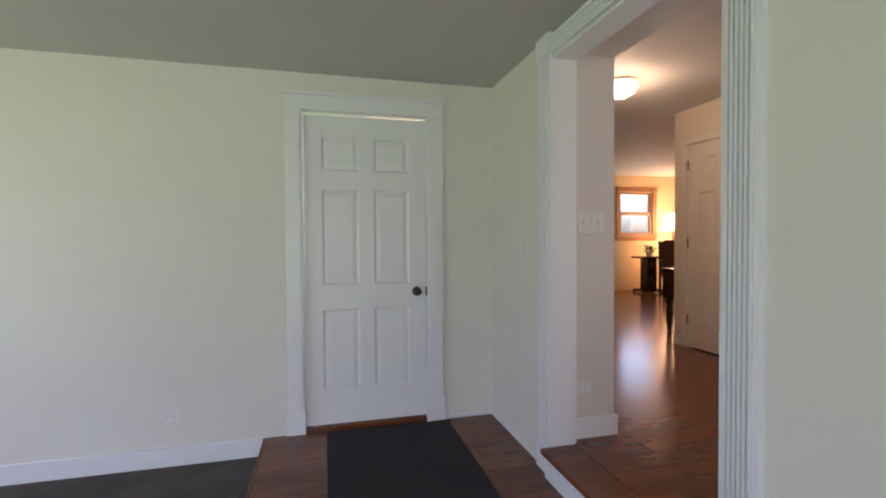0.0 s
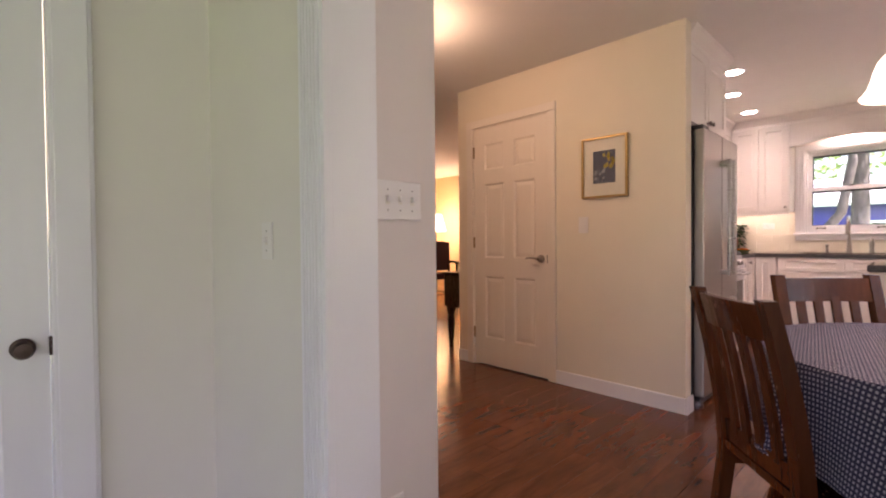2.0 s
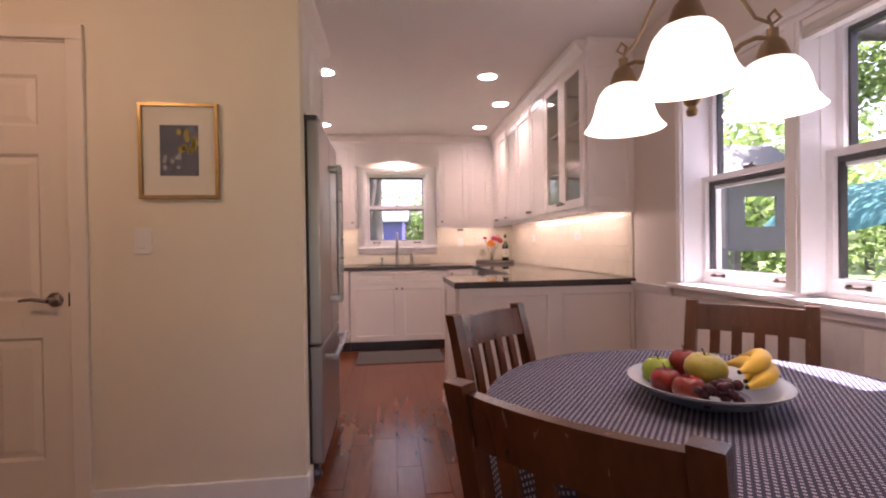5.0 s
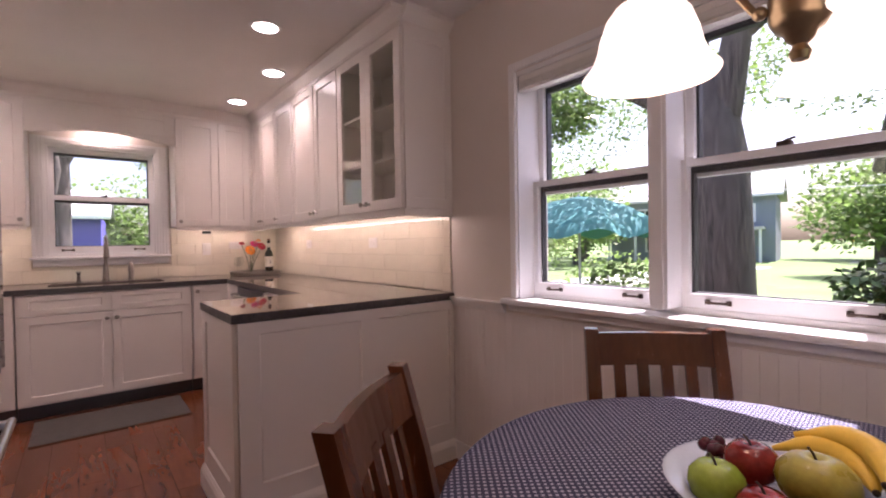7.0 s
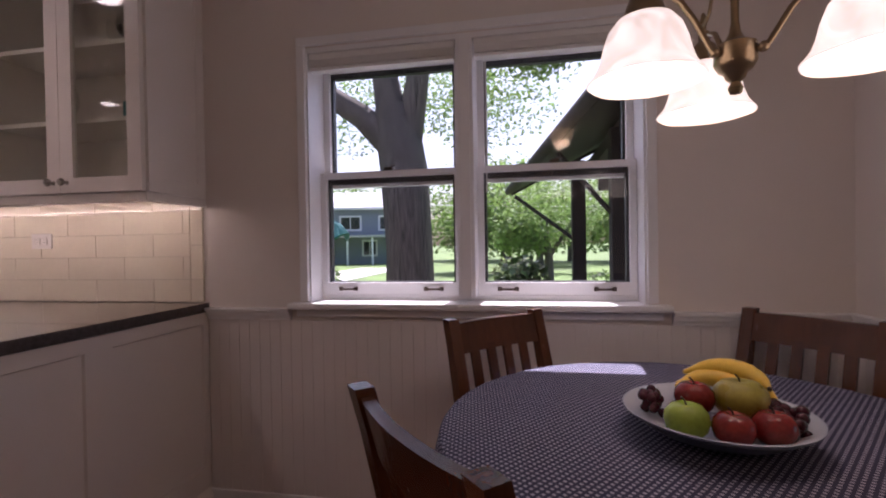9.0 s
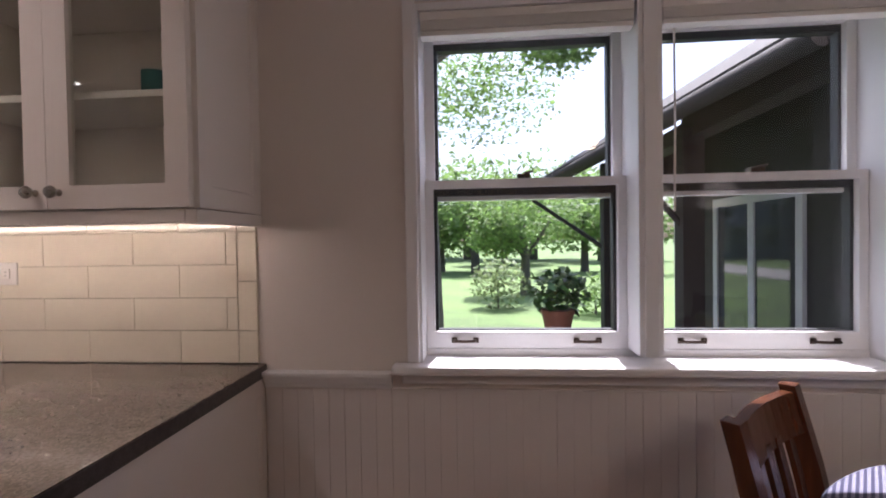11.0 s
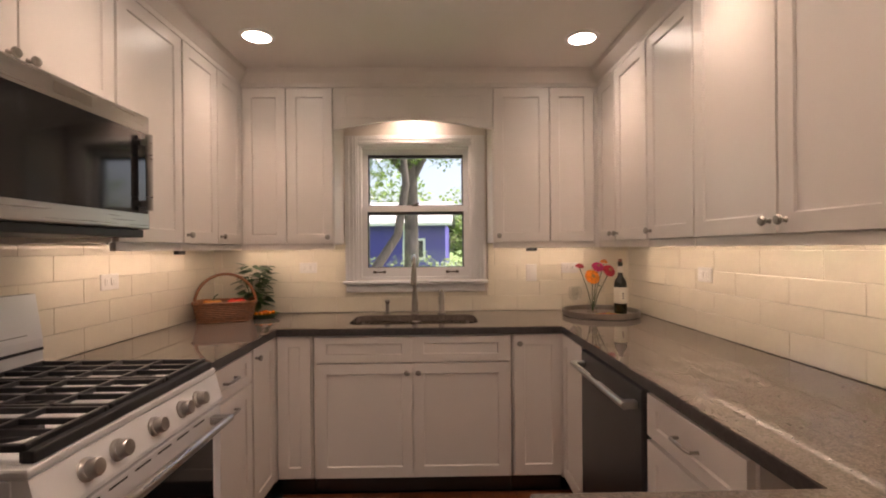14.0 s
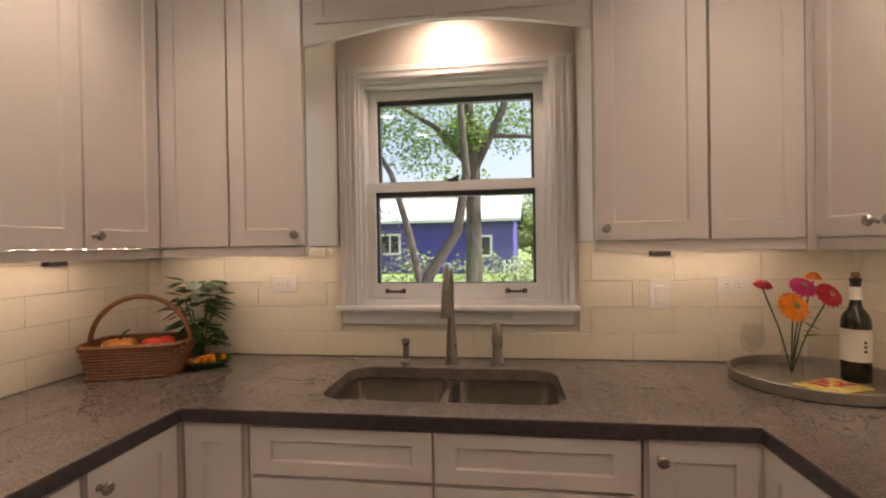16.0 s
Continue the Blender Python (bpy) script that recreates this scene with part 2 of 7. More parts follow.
M = {}
M["wall"] = mat("warm_white_wall_paint", (0.70, 0.64, 0.60), 0.6, 0, 0.03, 3, 0.08, 350)
M["wall_hall"] = mat("cream_wall_paint", (0.72, 0.65, 0.53), 0.55, 0, 0.03, 3, 0.08, 350)
M["wall_room"] = mat("pale_yellow_wall_paint", (0.72, 0.685, 0.62), 0.6, 0, 0.03, 3, 0.08, 350)
M["wall_living"] = mat("golden_wall_paint", (0.68, 0.54, 0.34), 0.6, 0, 0.04, 3, 0.08, 300)
M["ceiling"] = mat("ceiling_paint", (0.74, 0.70, 0.66), 0.7, 0, 0.03, 4, 0.1, 300)
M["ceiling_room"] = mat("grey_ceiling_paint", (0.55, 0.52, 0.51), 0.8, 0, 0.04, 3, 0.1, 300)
M["trim"] = mat("white_trim_paint", (0.77, 0.76, 0.77), 0.32, 0, 0.02, 5, 0.03, 200)
M["wain"] = mat("beadboard_paint", (0.70, 0.66, 0.65), 0.4, 0, 0.03, 5, 0.04, 200)
M["cab"] = mat("white_cabinet_paint", (0.74, 0.69, 0.65), 0.3, 0, 0.02, 4, 0.02, 200)
M["door"] = mat("white_door_paint", (0.77, 0.76, 0.76), 0.33, 0, 0.02, 4, 0.06, 90, (8, 8, 0.6))
M["door_hall"] = mat("cream_door_paint", (0.74, 0.68, 0.60), 0.35, 0, 0.02, 4, 0.06, 90, (8, 8, 0.6))
M["stone"] = stone_mat("polished_granite")
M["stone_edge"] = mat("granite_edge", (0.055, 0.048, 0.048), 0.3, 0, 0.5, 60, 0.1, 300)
M["steel"] = mat("brushed_steel", (0.44, 0.42, 0.40), 0.28, 1, 0.03, 3, 0.02, 300, (1, 1, 40))
# fridge doors: evenly a little darker and rougher than brushed_steel
M["fridge_steel"] = mat("matt_door_steel", (0.40, 0.37, 0.35), 0.42, 1, 0.05, 3, 0.02, 300, (1, 1, 40))
M["sink_steel"] = mat("sink_steel", (0.50, 0.47, 0.44), 0.17, 1, 0.06, 3, 0.02, 300)
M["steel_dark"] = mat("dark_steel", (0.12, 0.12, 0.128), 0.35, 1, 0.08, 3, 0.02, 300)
M["nickel"] = mat("brushed_nickel", (0.36, 0.33, 0.30), 0.28, 1, 0.06, 20)
M["brass"] = mat("antique_brass", (0.34, 0.25, 0.15), 0.3, 1, 0.15, 18)
M["bronze"] = mat("oil_rubbed_bronze", (0.07, 0.05, 0.04), 0.35, 0.9, 0.2, 25)
M["black"] = mat("black_iron", (0.018, 0.018, 0.02), 0.45, 0, 0.2, 20, 0.05, 200)
M["blackgloss"] = mat("black_glass", (0.008, 0.008, 0.009), 0.06, 0, 0.1, 5)
M["enamel"] = mat("white_enamel", (0.80, 0.80, 0.81), 0.15, 0, 0.01, 5)
M["plastic"] = mat("white_plastic", (0.74, 0.71, 0.68), 0.35, 0, 0.01, 5)
M["dark"] = mat("dark_slot", (0.02, 0.02, 0.02), 0.6)
M["tile"] = mat("cream_tile_glaze", (0.76, 0.70, 0.58), 0.07, 0, 0.035, 9, 0.006, 60, obrand=0.03)
M["grout"] = mat("grout", (0.64, 0.585, 0.48), 0.9, 0, 0.08, 40, 0.2, 300)
M["chair"] = wood_mat("cherry_stained_wood", (0.055, 0.017, 0.007), (0.105, 0.034, 0.013), 0.24, (9, 9, 1.0), 0.05, 0.4, 0.02)
M["darkwood"] = wood_mat("dark_wood", (0.010, 0.005, 0.004), (0.035, 0.016, 0.010), 0.25, (14, 14, 1.5), 0.05, 1.5)
M["oak"] = wood_mat("golden_oak", (0.25, 0.12, 0.045), (0.42, 0.22, 0.09), 0.35, (14, 14, 1.5), 0.05, 1.5)
M["plank"] = wood_mat("red_brown_floorboard", (0.092, 0.026, 0.010), (0.175, 0.053, 0.020), 0.19, (1.1, 5, 5), 0.15, 1.6, 0.05)
M["carpet"] = mat("grey_brown_carpet", (0.075, 0.062, 0.052), 0.95, 0, 0.45, 4, 1.0, 420)
M["mat"] = mat("black_doormat", (0.012, 0.011, 0.013), 0.9, 0, 0.4, 30, 0.8, 500)
M["rug"] = mat("grey_kitchen_mat", (0.085, 0.078, 0.072), 0.9, 0, 0.25, 30, 0.6, 300)
M["cloth"] = cloth_mat("navy_check_cloth")
M["shade"] = glow("alabaster_glass", (1.0, 0.86, 0.68), SHADE_E, 11)
M["bulb"] = glow("lit_bulb", (1.0, 0.90, 0.75), 4)
M["lens"] = glow("downlight_lens", (1.0, 0.90, 0.78), 9)
M["led"] = glow("led_strip", (1.0, 0.88, 0.66), 24)
M["lampshade"] = glow("lit_linen_shade", (1.0, 0.68, 0.36), 1.1)
M["pane"] = glass("window_glass")
M["cabglass"] = glass("cabinet_glass", (0.93, 0.95, 0.92))
M["clear"] = glass("clear_glass", (0.985, 0.99, 0.985), 0.03)
M["wine"] = mat("dark_green_bottle", (0.012, 0.014, 0.006), 0.08, 0, 0.1, 5)
M["paper"] = mat("cream_paper", (0.70, 0.66, 0.58), 0.7, 0, 0.03, 20)
M["ink"] = mat("dark_ink", (0.03, 0.03, 0.03), 0.7)
M["gold"] = mat("gilt_frame", (0.36, 0.25, 0.10), 0.32, 0.8, 0.2, 30)
M["ceramic"] = mat("pale_blue_bowl_glaze", (0.42, 0.45, 0.53), 0.2, 0, 0.05, 8)
M["ceramic_out"] = mat("grey_blue_bowl_outside", (0.10, 0.11, 0.15), 0.35, 0, 0.1, 8)
M["apple_green"] = mat("green_apple_skin", (0.24, 0.33, 0.035), 0.25, 0, 0.25, 14)
M["apple_red"] = mat("red_apple_skin", (0.20, 0.018, 0.016), 0.18, 0, 0.5, 16)
M["apple_mix"] = mat("yellow_green_mango_skin", (0.34, 0.30, 0.05), 0.28, 0, 0.3, 9)
M["banana"] = mat("banana_skin", (0.70, 0.47, 0.05), 0.4, 0, 0.12, 12)
M["grape"] = mat("dark_red_grape", (0.055, 0.010, 0.018), 0.25, 0, 0.4, 60)
M["wicker"] = mat("brown_wicker", (0.20, 0.075, 0.028), 0.45, 0, 0.4, 60, 0.3, 200, island=0.25)
M["pumpkin"] = mat("orange_pumpkin_skin", (0.62, 0.22, 0.02), 0.4, 0, 0.15, 20)
M["tomato"] = mat("red_tomato_skin", (0.50, 0.03, 0.015), 0.2, 0, 0.2, 12)
M["orange"] = mat("orange_tomato_skin", (0.68, 0.20, 0.02), 0.2, 0, 0.2, 20, island=0.3)
M["leaf"] = mat("dark_green_leaf", (0.035, 0.085, 0.018), 0.45, 0, 0.4, 25, island=0.35)
M["petal_orange"] = mat("orange_petal", (0.80, 0.24, 0.01), 0.6, 0, 0.2, 30, island=0.2)
M["petal_red"] = mat("crimson_petal", (0.45, 0.015, 0.04), 0.6, 0, 0.2, 30, island=0.2)
M["petal_pink"] = mat("pink_petal", (0.55, 0.03, 0.16), 0.6, 0, 0.2, 30, island=0.2)
M["napkin"] = mat("printed_napkin", (0.55, 0.45, 0.12), 0.8, 0, 0.6, 35)
M["pewter"] = mat("pewter_tray", (0.36, 0.33, 0.30), 0.38, 0.9, 0.15, 10)
M["blind"] = mat("white_blind_slat", (0.74, 0.72, 0.70), 0.5, 0, 0.04, 20)
M["screen"] = mat("dark_screen_frame", (0.03, 0.03, 0.035), 0.5)
M["upholstery"] = mat("dark_red_upholstery", (0.050, 0.014, 0.012), 0.8, 0, 0.3, 30, 0.4, 300)
M["grass"] = mat("lawn", (0.11, 0.18, 0.05), 0.9, 0, 0.55, 0.6, 0.8, 30)
M["bark"] = mat("grey_brown_bark", (0.085, 0.072, 0.064), 0.9, 0, 0.9, 5, 1.6, 16, (6, 6, 0.8))
M["leaves"] = leaf_mat("tree_leaves", (0.17, 0.27, 0.075))
M["leaves_light"] = leaf_mat("pale_shrub_leaves", (0.20, 0.26, 0.11))
M["leaves_red"] = leaf_mat("purple_shrub_leaves", (0.12, 0.08, 0.09))
M["umbrella"] = mat("teal_canvas", (0.04, 0.19, 0.20), 0.8, 0, 0.15, 8, 0.2, 200)
M["siding_blue"] = mat("violet_blue_siding", (0.075, 0.065, 0.33), 0.7, 0, 0.08, 4)
M["siding_grey"] = mat("blue_grey_siding", (0.22, 0.25, 0.30), 0.7, 0, 0.08, 4)
M["siding_dark"] = mat("dark_brown_siding", (0.022, 0.019, 0.019), 0.8, 0, 0.3, 8, 0.2, 100)
M["roofing"] = mat("pale_shingles", (0.42, 0.42, 0.43), 0.9, 0, 0.2, 10, 0.5, 80)
M["white_ext"] = mat("white_exterior_paint", (0.72, 0.73, 0.75), 0.6, 0, 0.05, 6)
M["porch_post"] = mat("grey_porch_paint", (0.45, 0.46, 0.50), 0.6, 0, 0.08, 6)
M["weathered"] = mat("weathered_grey_boards", (0.15, 0.155, 0.16), 0.8, 0, 0.25, 8, 0.2, 90)
M["gravel"] = mat("pale_driveway", (0.45, 0.44, 0.42), 0.9, 0, 0.2, 3, 0.6, 60)
M["terracotta"] = mat("terracotta_pot", (0.20, 0.08, 0.05), 0.8, 0, 0.2, 20)
M["winglass_ext"] = mat("dark_window_glass", (0.03, 0.035, 0.04), 0.05)
M["art_dark"] = mat("painted_dark_blue", (0.06, 0.075, 0.12), 0.7, 0, 0.7, 45)
M["art_yellow"] = mat("painted_yellow_green", (0.45, 0.36, 0.04), 0.7, 0, 0.5, 60)
M["art_pale"] = mat("painted_pale_grey", (0.30, 0.32, 0.36), 0.7, 0, 0.4, 60)


# ---- shape helpers ----
def B():
    return bmesh.new()


def box(bm, x0, x1, y0, y1, z0, z1, bev=0.0):
    x0, x1, y0, y1, z0, z1 = min(x0, x1), max(x0, x1), min(y0, y1), max(y0, y1), min(z0, z1), max(z0, z1)
    v = [bm.verts.new((x, y, z)) for z in (z0, z1) for y in (y0, y1) for x in (x0, x1)]
    fs = [bm.faces.new([v[i] for i in q]) for q in ((0, 2, 3, 1), (4, 5, 7, 6), (0, 1, 5, 4), (2, 6, 7, 3), (0, 4, 6, 2), (1, 3, 7, 5))]
    if bev:
        es = list({e for f in fs for e in f.edges})
        bmesh.ops.bevel(bm, geom=es, offset=bev, segments=2, affect="EDGES", profile=0.6)
    return bm


def prism(bm, poly, a0, a1, axis="z"):
    """A polygon drawn in the other two axes, pushed from a0 to a1 along axis."""
    def p(u, v, a):
        return {"z": (u, v, a), "x": (a, u, v), "y": (u, a, v)}[axis]
    lo = [bm.verts.new(p(u, v, a0)) for u, v in poly]
    hi = [bm.verts.new(p(u, v, a1)) for u, v in poly]
    n = len(poly)
    bm.faces.new(lo[::-1])
    bm.faces.new(hi)
    for i in range(n):
        bm.faces.new((lo[i], lo[(i + 1) % n], hi[(i + 1) % n], hi[i]))
    return bm


def lathe(bm, prof, c=(0, 0, 0), seg=20, m=None, wob=None):
    rings = []
    for r, z in prof:
        ring = []
        for k in range(seg):
            a = 2 * math.pi * k / seg
            q = r * (wob(a, z) if wob else 1)
            p = Vector((q * math.cos(a), q * math.sin(a), z))
            ring.append(bm.verts.new((m @ p if m else p) + Vector(c)))
        rings.append(ring)
    for a, b in zip(rings, rings[1:]):
        for k in range(seg):
            bm.faces.new((a[k], a[(k + 1) % seg], b[(k + 1) % seg], b[k]))
    if prof[0][0] > 1e-5:
        bm.faces.new(rings[0][::-1])
    if prof[-1][0] > 1e-5:
        bm.faces.new(rings[-1])
    return bm


def tube(bm, pts, r, seg=8, flat=1.0):
    pts = [Vector(p) for p in pts]
    rs = r if isinstance(r, (list, tuple)) else [r] * len(pts)
    d0 = (pts[1] - pts[0]).normalized()
    up = Vector((0, 0, 1)) if abs(d0.z) < 0.9 else Vector((1, 0, 0))
    side = d0.cross(up).normalized()
    rings = []
    for i, p in enumerate(pts):
        d = (pts[min(i + 1, len(pts) - 1)] - pts[max(i - 1, 0)]).normalized()
        side = (side - d * side.dot(d)).normalized()
        n = d.cross(side)
        rings.append([bm.verts.new(p + (side * math.cos(2 * math.pi * k / seg) + n * math.sin(2 * math.pi * k / seg) * flat) * rs[i]) for k in range(seg)])
    for a, b in zip(rings, rings[1:]):
        for k in range(seg):
            bm.faces.new((a[k], a[(k + 1) % seg], b[(k + 1) % seg], b[k]))
    bm.faces.new(rings[0][::-1])
    bm.faces.new(rings[-1])
    return bm


def ball(bm, c, r, seg=14, rings=8, sq=(1, 1, 1)):
    bmesh.ops.create_uvsphere(bm, u_segments=seg, v_segments=rings, radius=r, matrix=Matrix.Translation(c) @ Matrix.Diagonal((*sq, 1)))
    return bm


def arc(c, r, a0, a1, n, plane="xz"):
    out = []
    for i in range(n + 1):
        a = radians(a0 + (a1 - a0) * i / n)
        u, v = r * math.cos(a), r * math.sin(a)
        out.append((c[0] + u, c[1], c[2] + v) if plane == "xz" else (c[0], c[1] + u, c[2] + v) if plane == "yz" else (c[0] + u, c[1] + v, c[2]))
    return out


def part(name, bm, material, parent=None, label="", smooth=False, m=None):
    bmesh.ops.recalc_face_normals(bm, faces=bm.faces)
    me = bpy.data.meshes.new(name)
    bm.to_mesh(me)
    bm.free()
    if smooth:
        me.polygons.foreach_set("use_smooth", [True] * len(me.polygons))
        me.set_sharp_from_angle(angle=radians(40))
    me.materials.append(M[material])
    o = new(name, me)
    if parent:
        o.parent = parent
    if m:
        o.matrix_basis = m
    if label:
        o["label"] = label
    return o


def thing(name, m, label, category, group=""):
    o = tagged(new(name), label, category, group)
    o.empty_display_size = 0.1
    o.matrix_basis = m
    return o


def slab(bm, axis, p0, p1, u0, u1, v0, v1, holes=()):
    """A plate p0..p1 thick along axis, with rectangular holes (u0, u1, v0, v1) going right through it."""
    us = sorted({u0, u1, *[h for q in holes for h in q[:2] if u0 < h < u1]})
    vs = sorted({v0, v1, *[h for q in holes for h in q[2:] if v0 < h < v1]})
    nu, nv = len(us) - 1, len(vs) - 1

    def solid(i, j):
        if not (0 <= i < nu and 0 <= j < nv):
            return False
        cu, cv = (us[i] + us[i + 1]) / 2, (vs[j] + vs[j + 1]) / 2
        return not any(a < cu < b and c < cv < d for a, b, c, d in holes)

    def pt(u, v, p):
        return {"x": (p, u, v), "y": (u, p, v), "z": (u, v, p)}[axis]
    cache = {}

    def vert(i, j, p):
        k = (i, j, p)
        if k not in cache:
            cache[k] = bm.verts.new(pt(us[i], vs[j], p))
        return cache[k]
    for i in range(nu):
        for j in range(nv):
            if not solid(i, j):
                continue
            for p in (p0, p1):
                bm.faces.new((vert(i, j, p), vert(i + 1, j, p), vert(i + 1, j + 1, p), vert(i, j + 1, p)))
            for di, dj, a, b in ((-1, 0, (i, j), (i, j + 1)), (1, 0, (i + 1, j), (i + 1, j + 1)), (0, -1, (i, j), (i + 1, j)), (0, 1, (i, j + 1), (i + 1, j + 1))):
                if not solid(i + di, j + dj):
                    bm.faces.new((vert(*a, p0), vert(*b, p0), vert(*b, p1), vert(*a, p1)))
    return bm


def structure(name, bm, material, label="", category=""):
    o = part(name, bm, material)
    return tagged(o, label, category, "", "structure")


def panelled(bm, w, h, t, rects, rec=0.008, slope=0.012, field=0.0, rise=0.0, x=0.0, z=0.0):
    """A door leaf or cabinet front facing -y with its face at y=0: sunk panels, with a raised field where rise is given."""
    us = sorted({0, w, *[q for r in rects for q in r[:2]]})
    vs = sorted({0, h, *[q for r in rects for q in r[2:]]})

    def face(pts):
        bm.faces.new([bm.verts.new((x + a, b, z + c)) for a, b, c in pts])
    for i in range(len(us) - 1):
        for j in range(len(vs) - 1):
            cu, cv = (us[i] + us[i + 1]) / 2, (vs[j] + vs[j + 1]) / 2
            if any(a < cu < b and c < cv < d for a, b, c, d in rects):
                continue
            face([(us[i], 0, vs[j]), (us[i + 1], 0, vs[j]), (us[i + 1], 0, vs[j + 1]), (us[i], 0, vs[j + 1])])

    def ring(o, y0, i, y1):
        (a, b, c, d), (e, f, g, k) = o, i
        face([(a, y0, c), (b, y0, c), (f, y1, g), (e, y1, g)])
        face([(b, y0, c), (b, y0, d), (f, y1, k), (f, y1, g)])
        face([(b, y0, d), (a, y0, d), (e, y1, k), (f, y1, k)])
        face([(a, y0, d), (a, y0, c), (e, y1, g), (e, y1, k)])
    for a, b, c, d in rects:
        s = slope
        inner = (a + s, b - s, c + s, d - s)
        ring((a, b, c, d), 0, inner, rec)
        if rise:
            f0 = (inner[0] + field, inner[1] - field, inner[2] + field, inner[3] - field)
            ring(inner, rec, f0, rec - rise)
            inner, y = f0, rec - rise
        else:
            y = rec
        e, f, g, k = inner
        face([(e, y, g), (f, y, g), (f, y, k), (e, y, k)])
    face([(0, 0, 0), (0, t, 0), (w, t, 0), (w, 0, 0)])
    face([(0, 0, h), (w, 0, h), (w, t, h), (0, t, h)])
    face([(0, 0, 0), (0, 0, h), (0, t, h), (0, t, 0)])
    face([(w, 0, 0), (w, t, 0), (w, t, h), (w, 0, h)])
    face([(0, t, 0), (0, t, h), (w, t, h), (w, t, 0)])
    bmesh.ops.remove_doubles(bm, verts=bm.verts, dist=0.0002)
    return bm


# directions: a front that looks south (-y), west (-x), north (+y), east (+x)
SOUTH, WEST, NORTH, EAST = 0, -90, 180, 90

# ---- the shell ----
CEIL, NY, SY, EX = 2.41, 3.235, 0.43, 7.20
DWH = (2.47, 3.815, 0.90, 1.985)   # dining window opening: x, z
KWH = (1.50, 2.26, 1.13, 2.04)     # kitchen window opening: y, z
structure("wall_south", slab(B(), "y", 0.21, SY, 1.42, 7.40, -0.6, 2.6, [DWH]), "wall", "warm white painted wall with a double window", "wall")
structure("wall_east", slab(B(), "x", EX, EX + 0.2, SY, NY + 0.12, -0.6, 2.6, [KWH]), "wall", "white painted wall behind the sink", "wall")
structure("wall_north", slab(B(), "y", NY, NY + 0.12, 3.80, EX, -0.05, 2.6), "wall", "white painted kitchen wall", "wall")
structure("wall_closet", slab(B(), "x", 3.70, 3.80, 2.37, 4.28, -0.05, 2.6, [(3.335, 4.10, -0.05, 2.045)]), "wall_hall", "cream painted wall with a white door", "wall")
structure("wall_closet_back", slab(B(), "y", 4.18, 4.28, 3.80, 7.6, -0.05, 2.6), "wall_living", "painted wall", "wall")
structure("wall_divider", slab(B(), "x", 1.30, 1.42, -3.0, 3.32, -0.6, 2.6, [(1.308, 2.432, -0.6, 2.0765)]), "wall_room", "pale yellow wall with a cased opening", "wall")
structure("wall_pier_north", slab(B(), "y", 2.47, 4.28, 1.42, 1.71, -0.05, 2.6), "wall", "white painted wall end with switches", "wall")
structure("wall_pier_south", slab(B(), "y", SY, 1.265, 1.42, 1.80, -0.05, 2.6), "wall", "warm white painted wall", "wall")
structure("wall_pier_head", slab(B(), "y", 1.265, 2.47, 1.42, 1.71, 2.12, 2.6), "wall", "white painted wall over the opening", "wall")
structure("wall_room_north", slab(B(), "y", 3.32, 3.44, -3.1, 1.42, -0.6, 2.6, [(-0.015, 0.825, -0.6, 1.95)]), "wall_room", "pale yellow painted wall with a white door", "wall")
structure("wall_room_west", slab(B(), "x", -3.12, -3.0, -3.0, 3.32, -0.6, 2.6, [(-0.2, 2.6, 0.2, 1.9)]), "wall_room", "pale yellow painted wall", "wall")
structure("wall_room_south", slab(B(), "y", -3.12, -3.0, -3.12, 1.42, -0.6, 2.6, [(-2.2, 0.6, 0.2, 1.9)]), "wall_room", "pale yellow painted wall", "wall")
structure("wall_living_north", slab(B(), "y", 8.7, 8.85, 0.6, 7.75, -0.3, 2.7, [(6.20, 7.00, 1.18, 2.10)]), "wall_living", "golden painted wall with an oak window", "wall")
structure("wall_living_east", slab(B(), "x", 7.6, 7.75, 4.18, 8.7, -0.3, 2.7), "wall_living", "golden painted wall", "wall")
structure("wall_living_west", slab(B(), "x", 0.5, 0.6, 4.28, 8.85, -0.3, 2.7), "wall_living", "golden painted wall", "wall")
structure("wall_living_south", slab(B(), "y", 4.16, 4.28, 0.6, 1.42, -0.3, 2.7), "wall_living", "golden painted wall", "wall")
structure("ceiling", slab(B(), "z", CEIL, CEIL + 0.1, 1.42, 7.40, 0.21, 4.28), "ceiling", "smooth white painted ceiling", "ceiling")
structure("ceiling_living", slab(B(), "z", CEIL + 0.03, CEIL + 0.13, 0.5, 7.75, 4.28, 8.85), "ceiling", "white painted ceiling", "ceiling")
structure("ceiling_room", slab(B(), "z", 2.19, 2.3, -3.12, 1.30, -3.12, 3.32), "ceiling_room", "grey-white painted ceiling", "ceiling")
structure("subfloor", slab(B(), "z", -0.12, -0.012, 1.425, 7.6, 0.3, 8.7), "dark", "dark subfloor under the boards", "floor")
structure("floor_carpet", slab(B(), "z", -0.45, -0.27, -3.0, 1.30, -3.0, 3.32), "carpet", "grey-brown carpet", "floor")
bm = B()
box(bm, -0.24, 1.299, 1.15, 3.32, -0.40, -0.185)
structure("landing_base", bm, "trim", "white riser of the landing", "step")

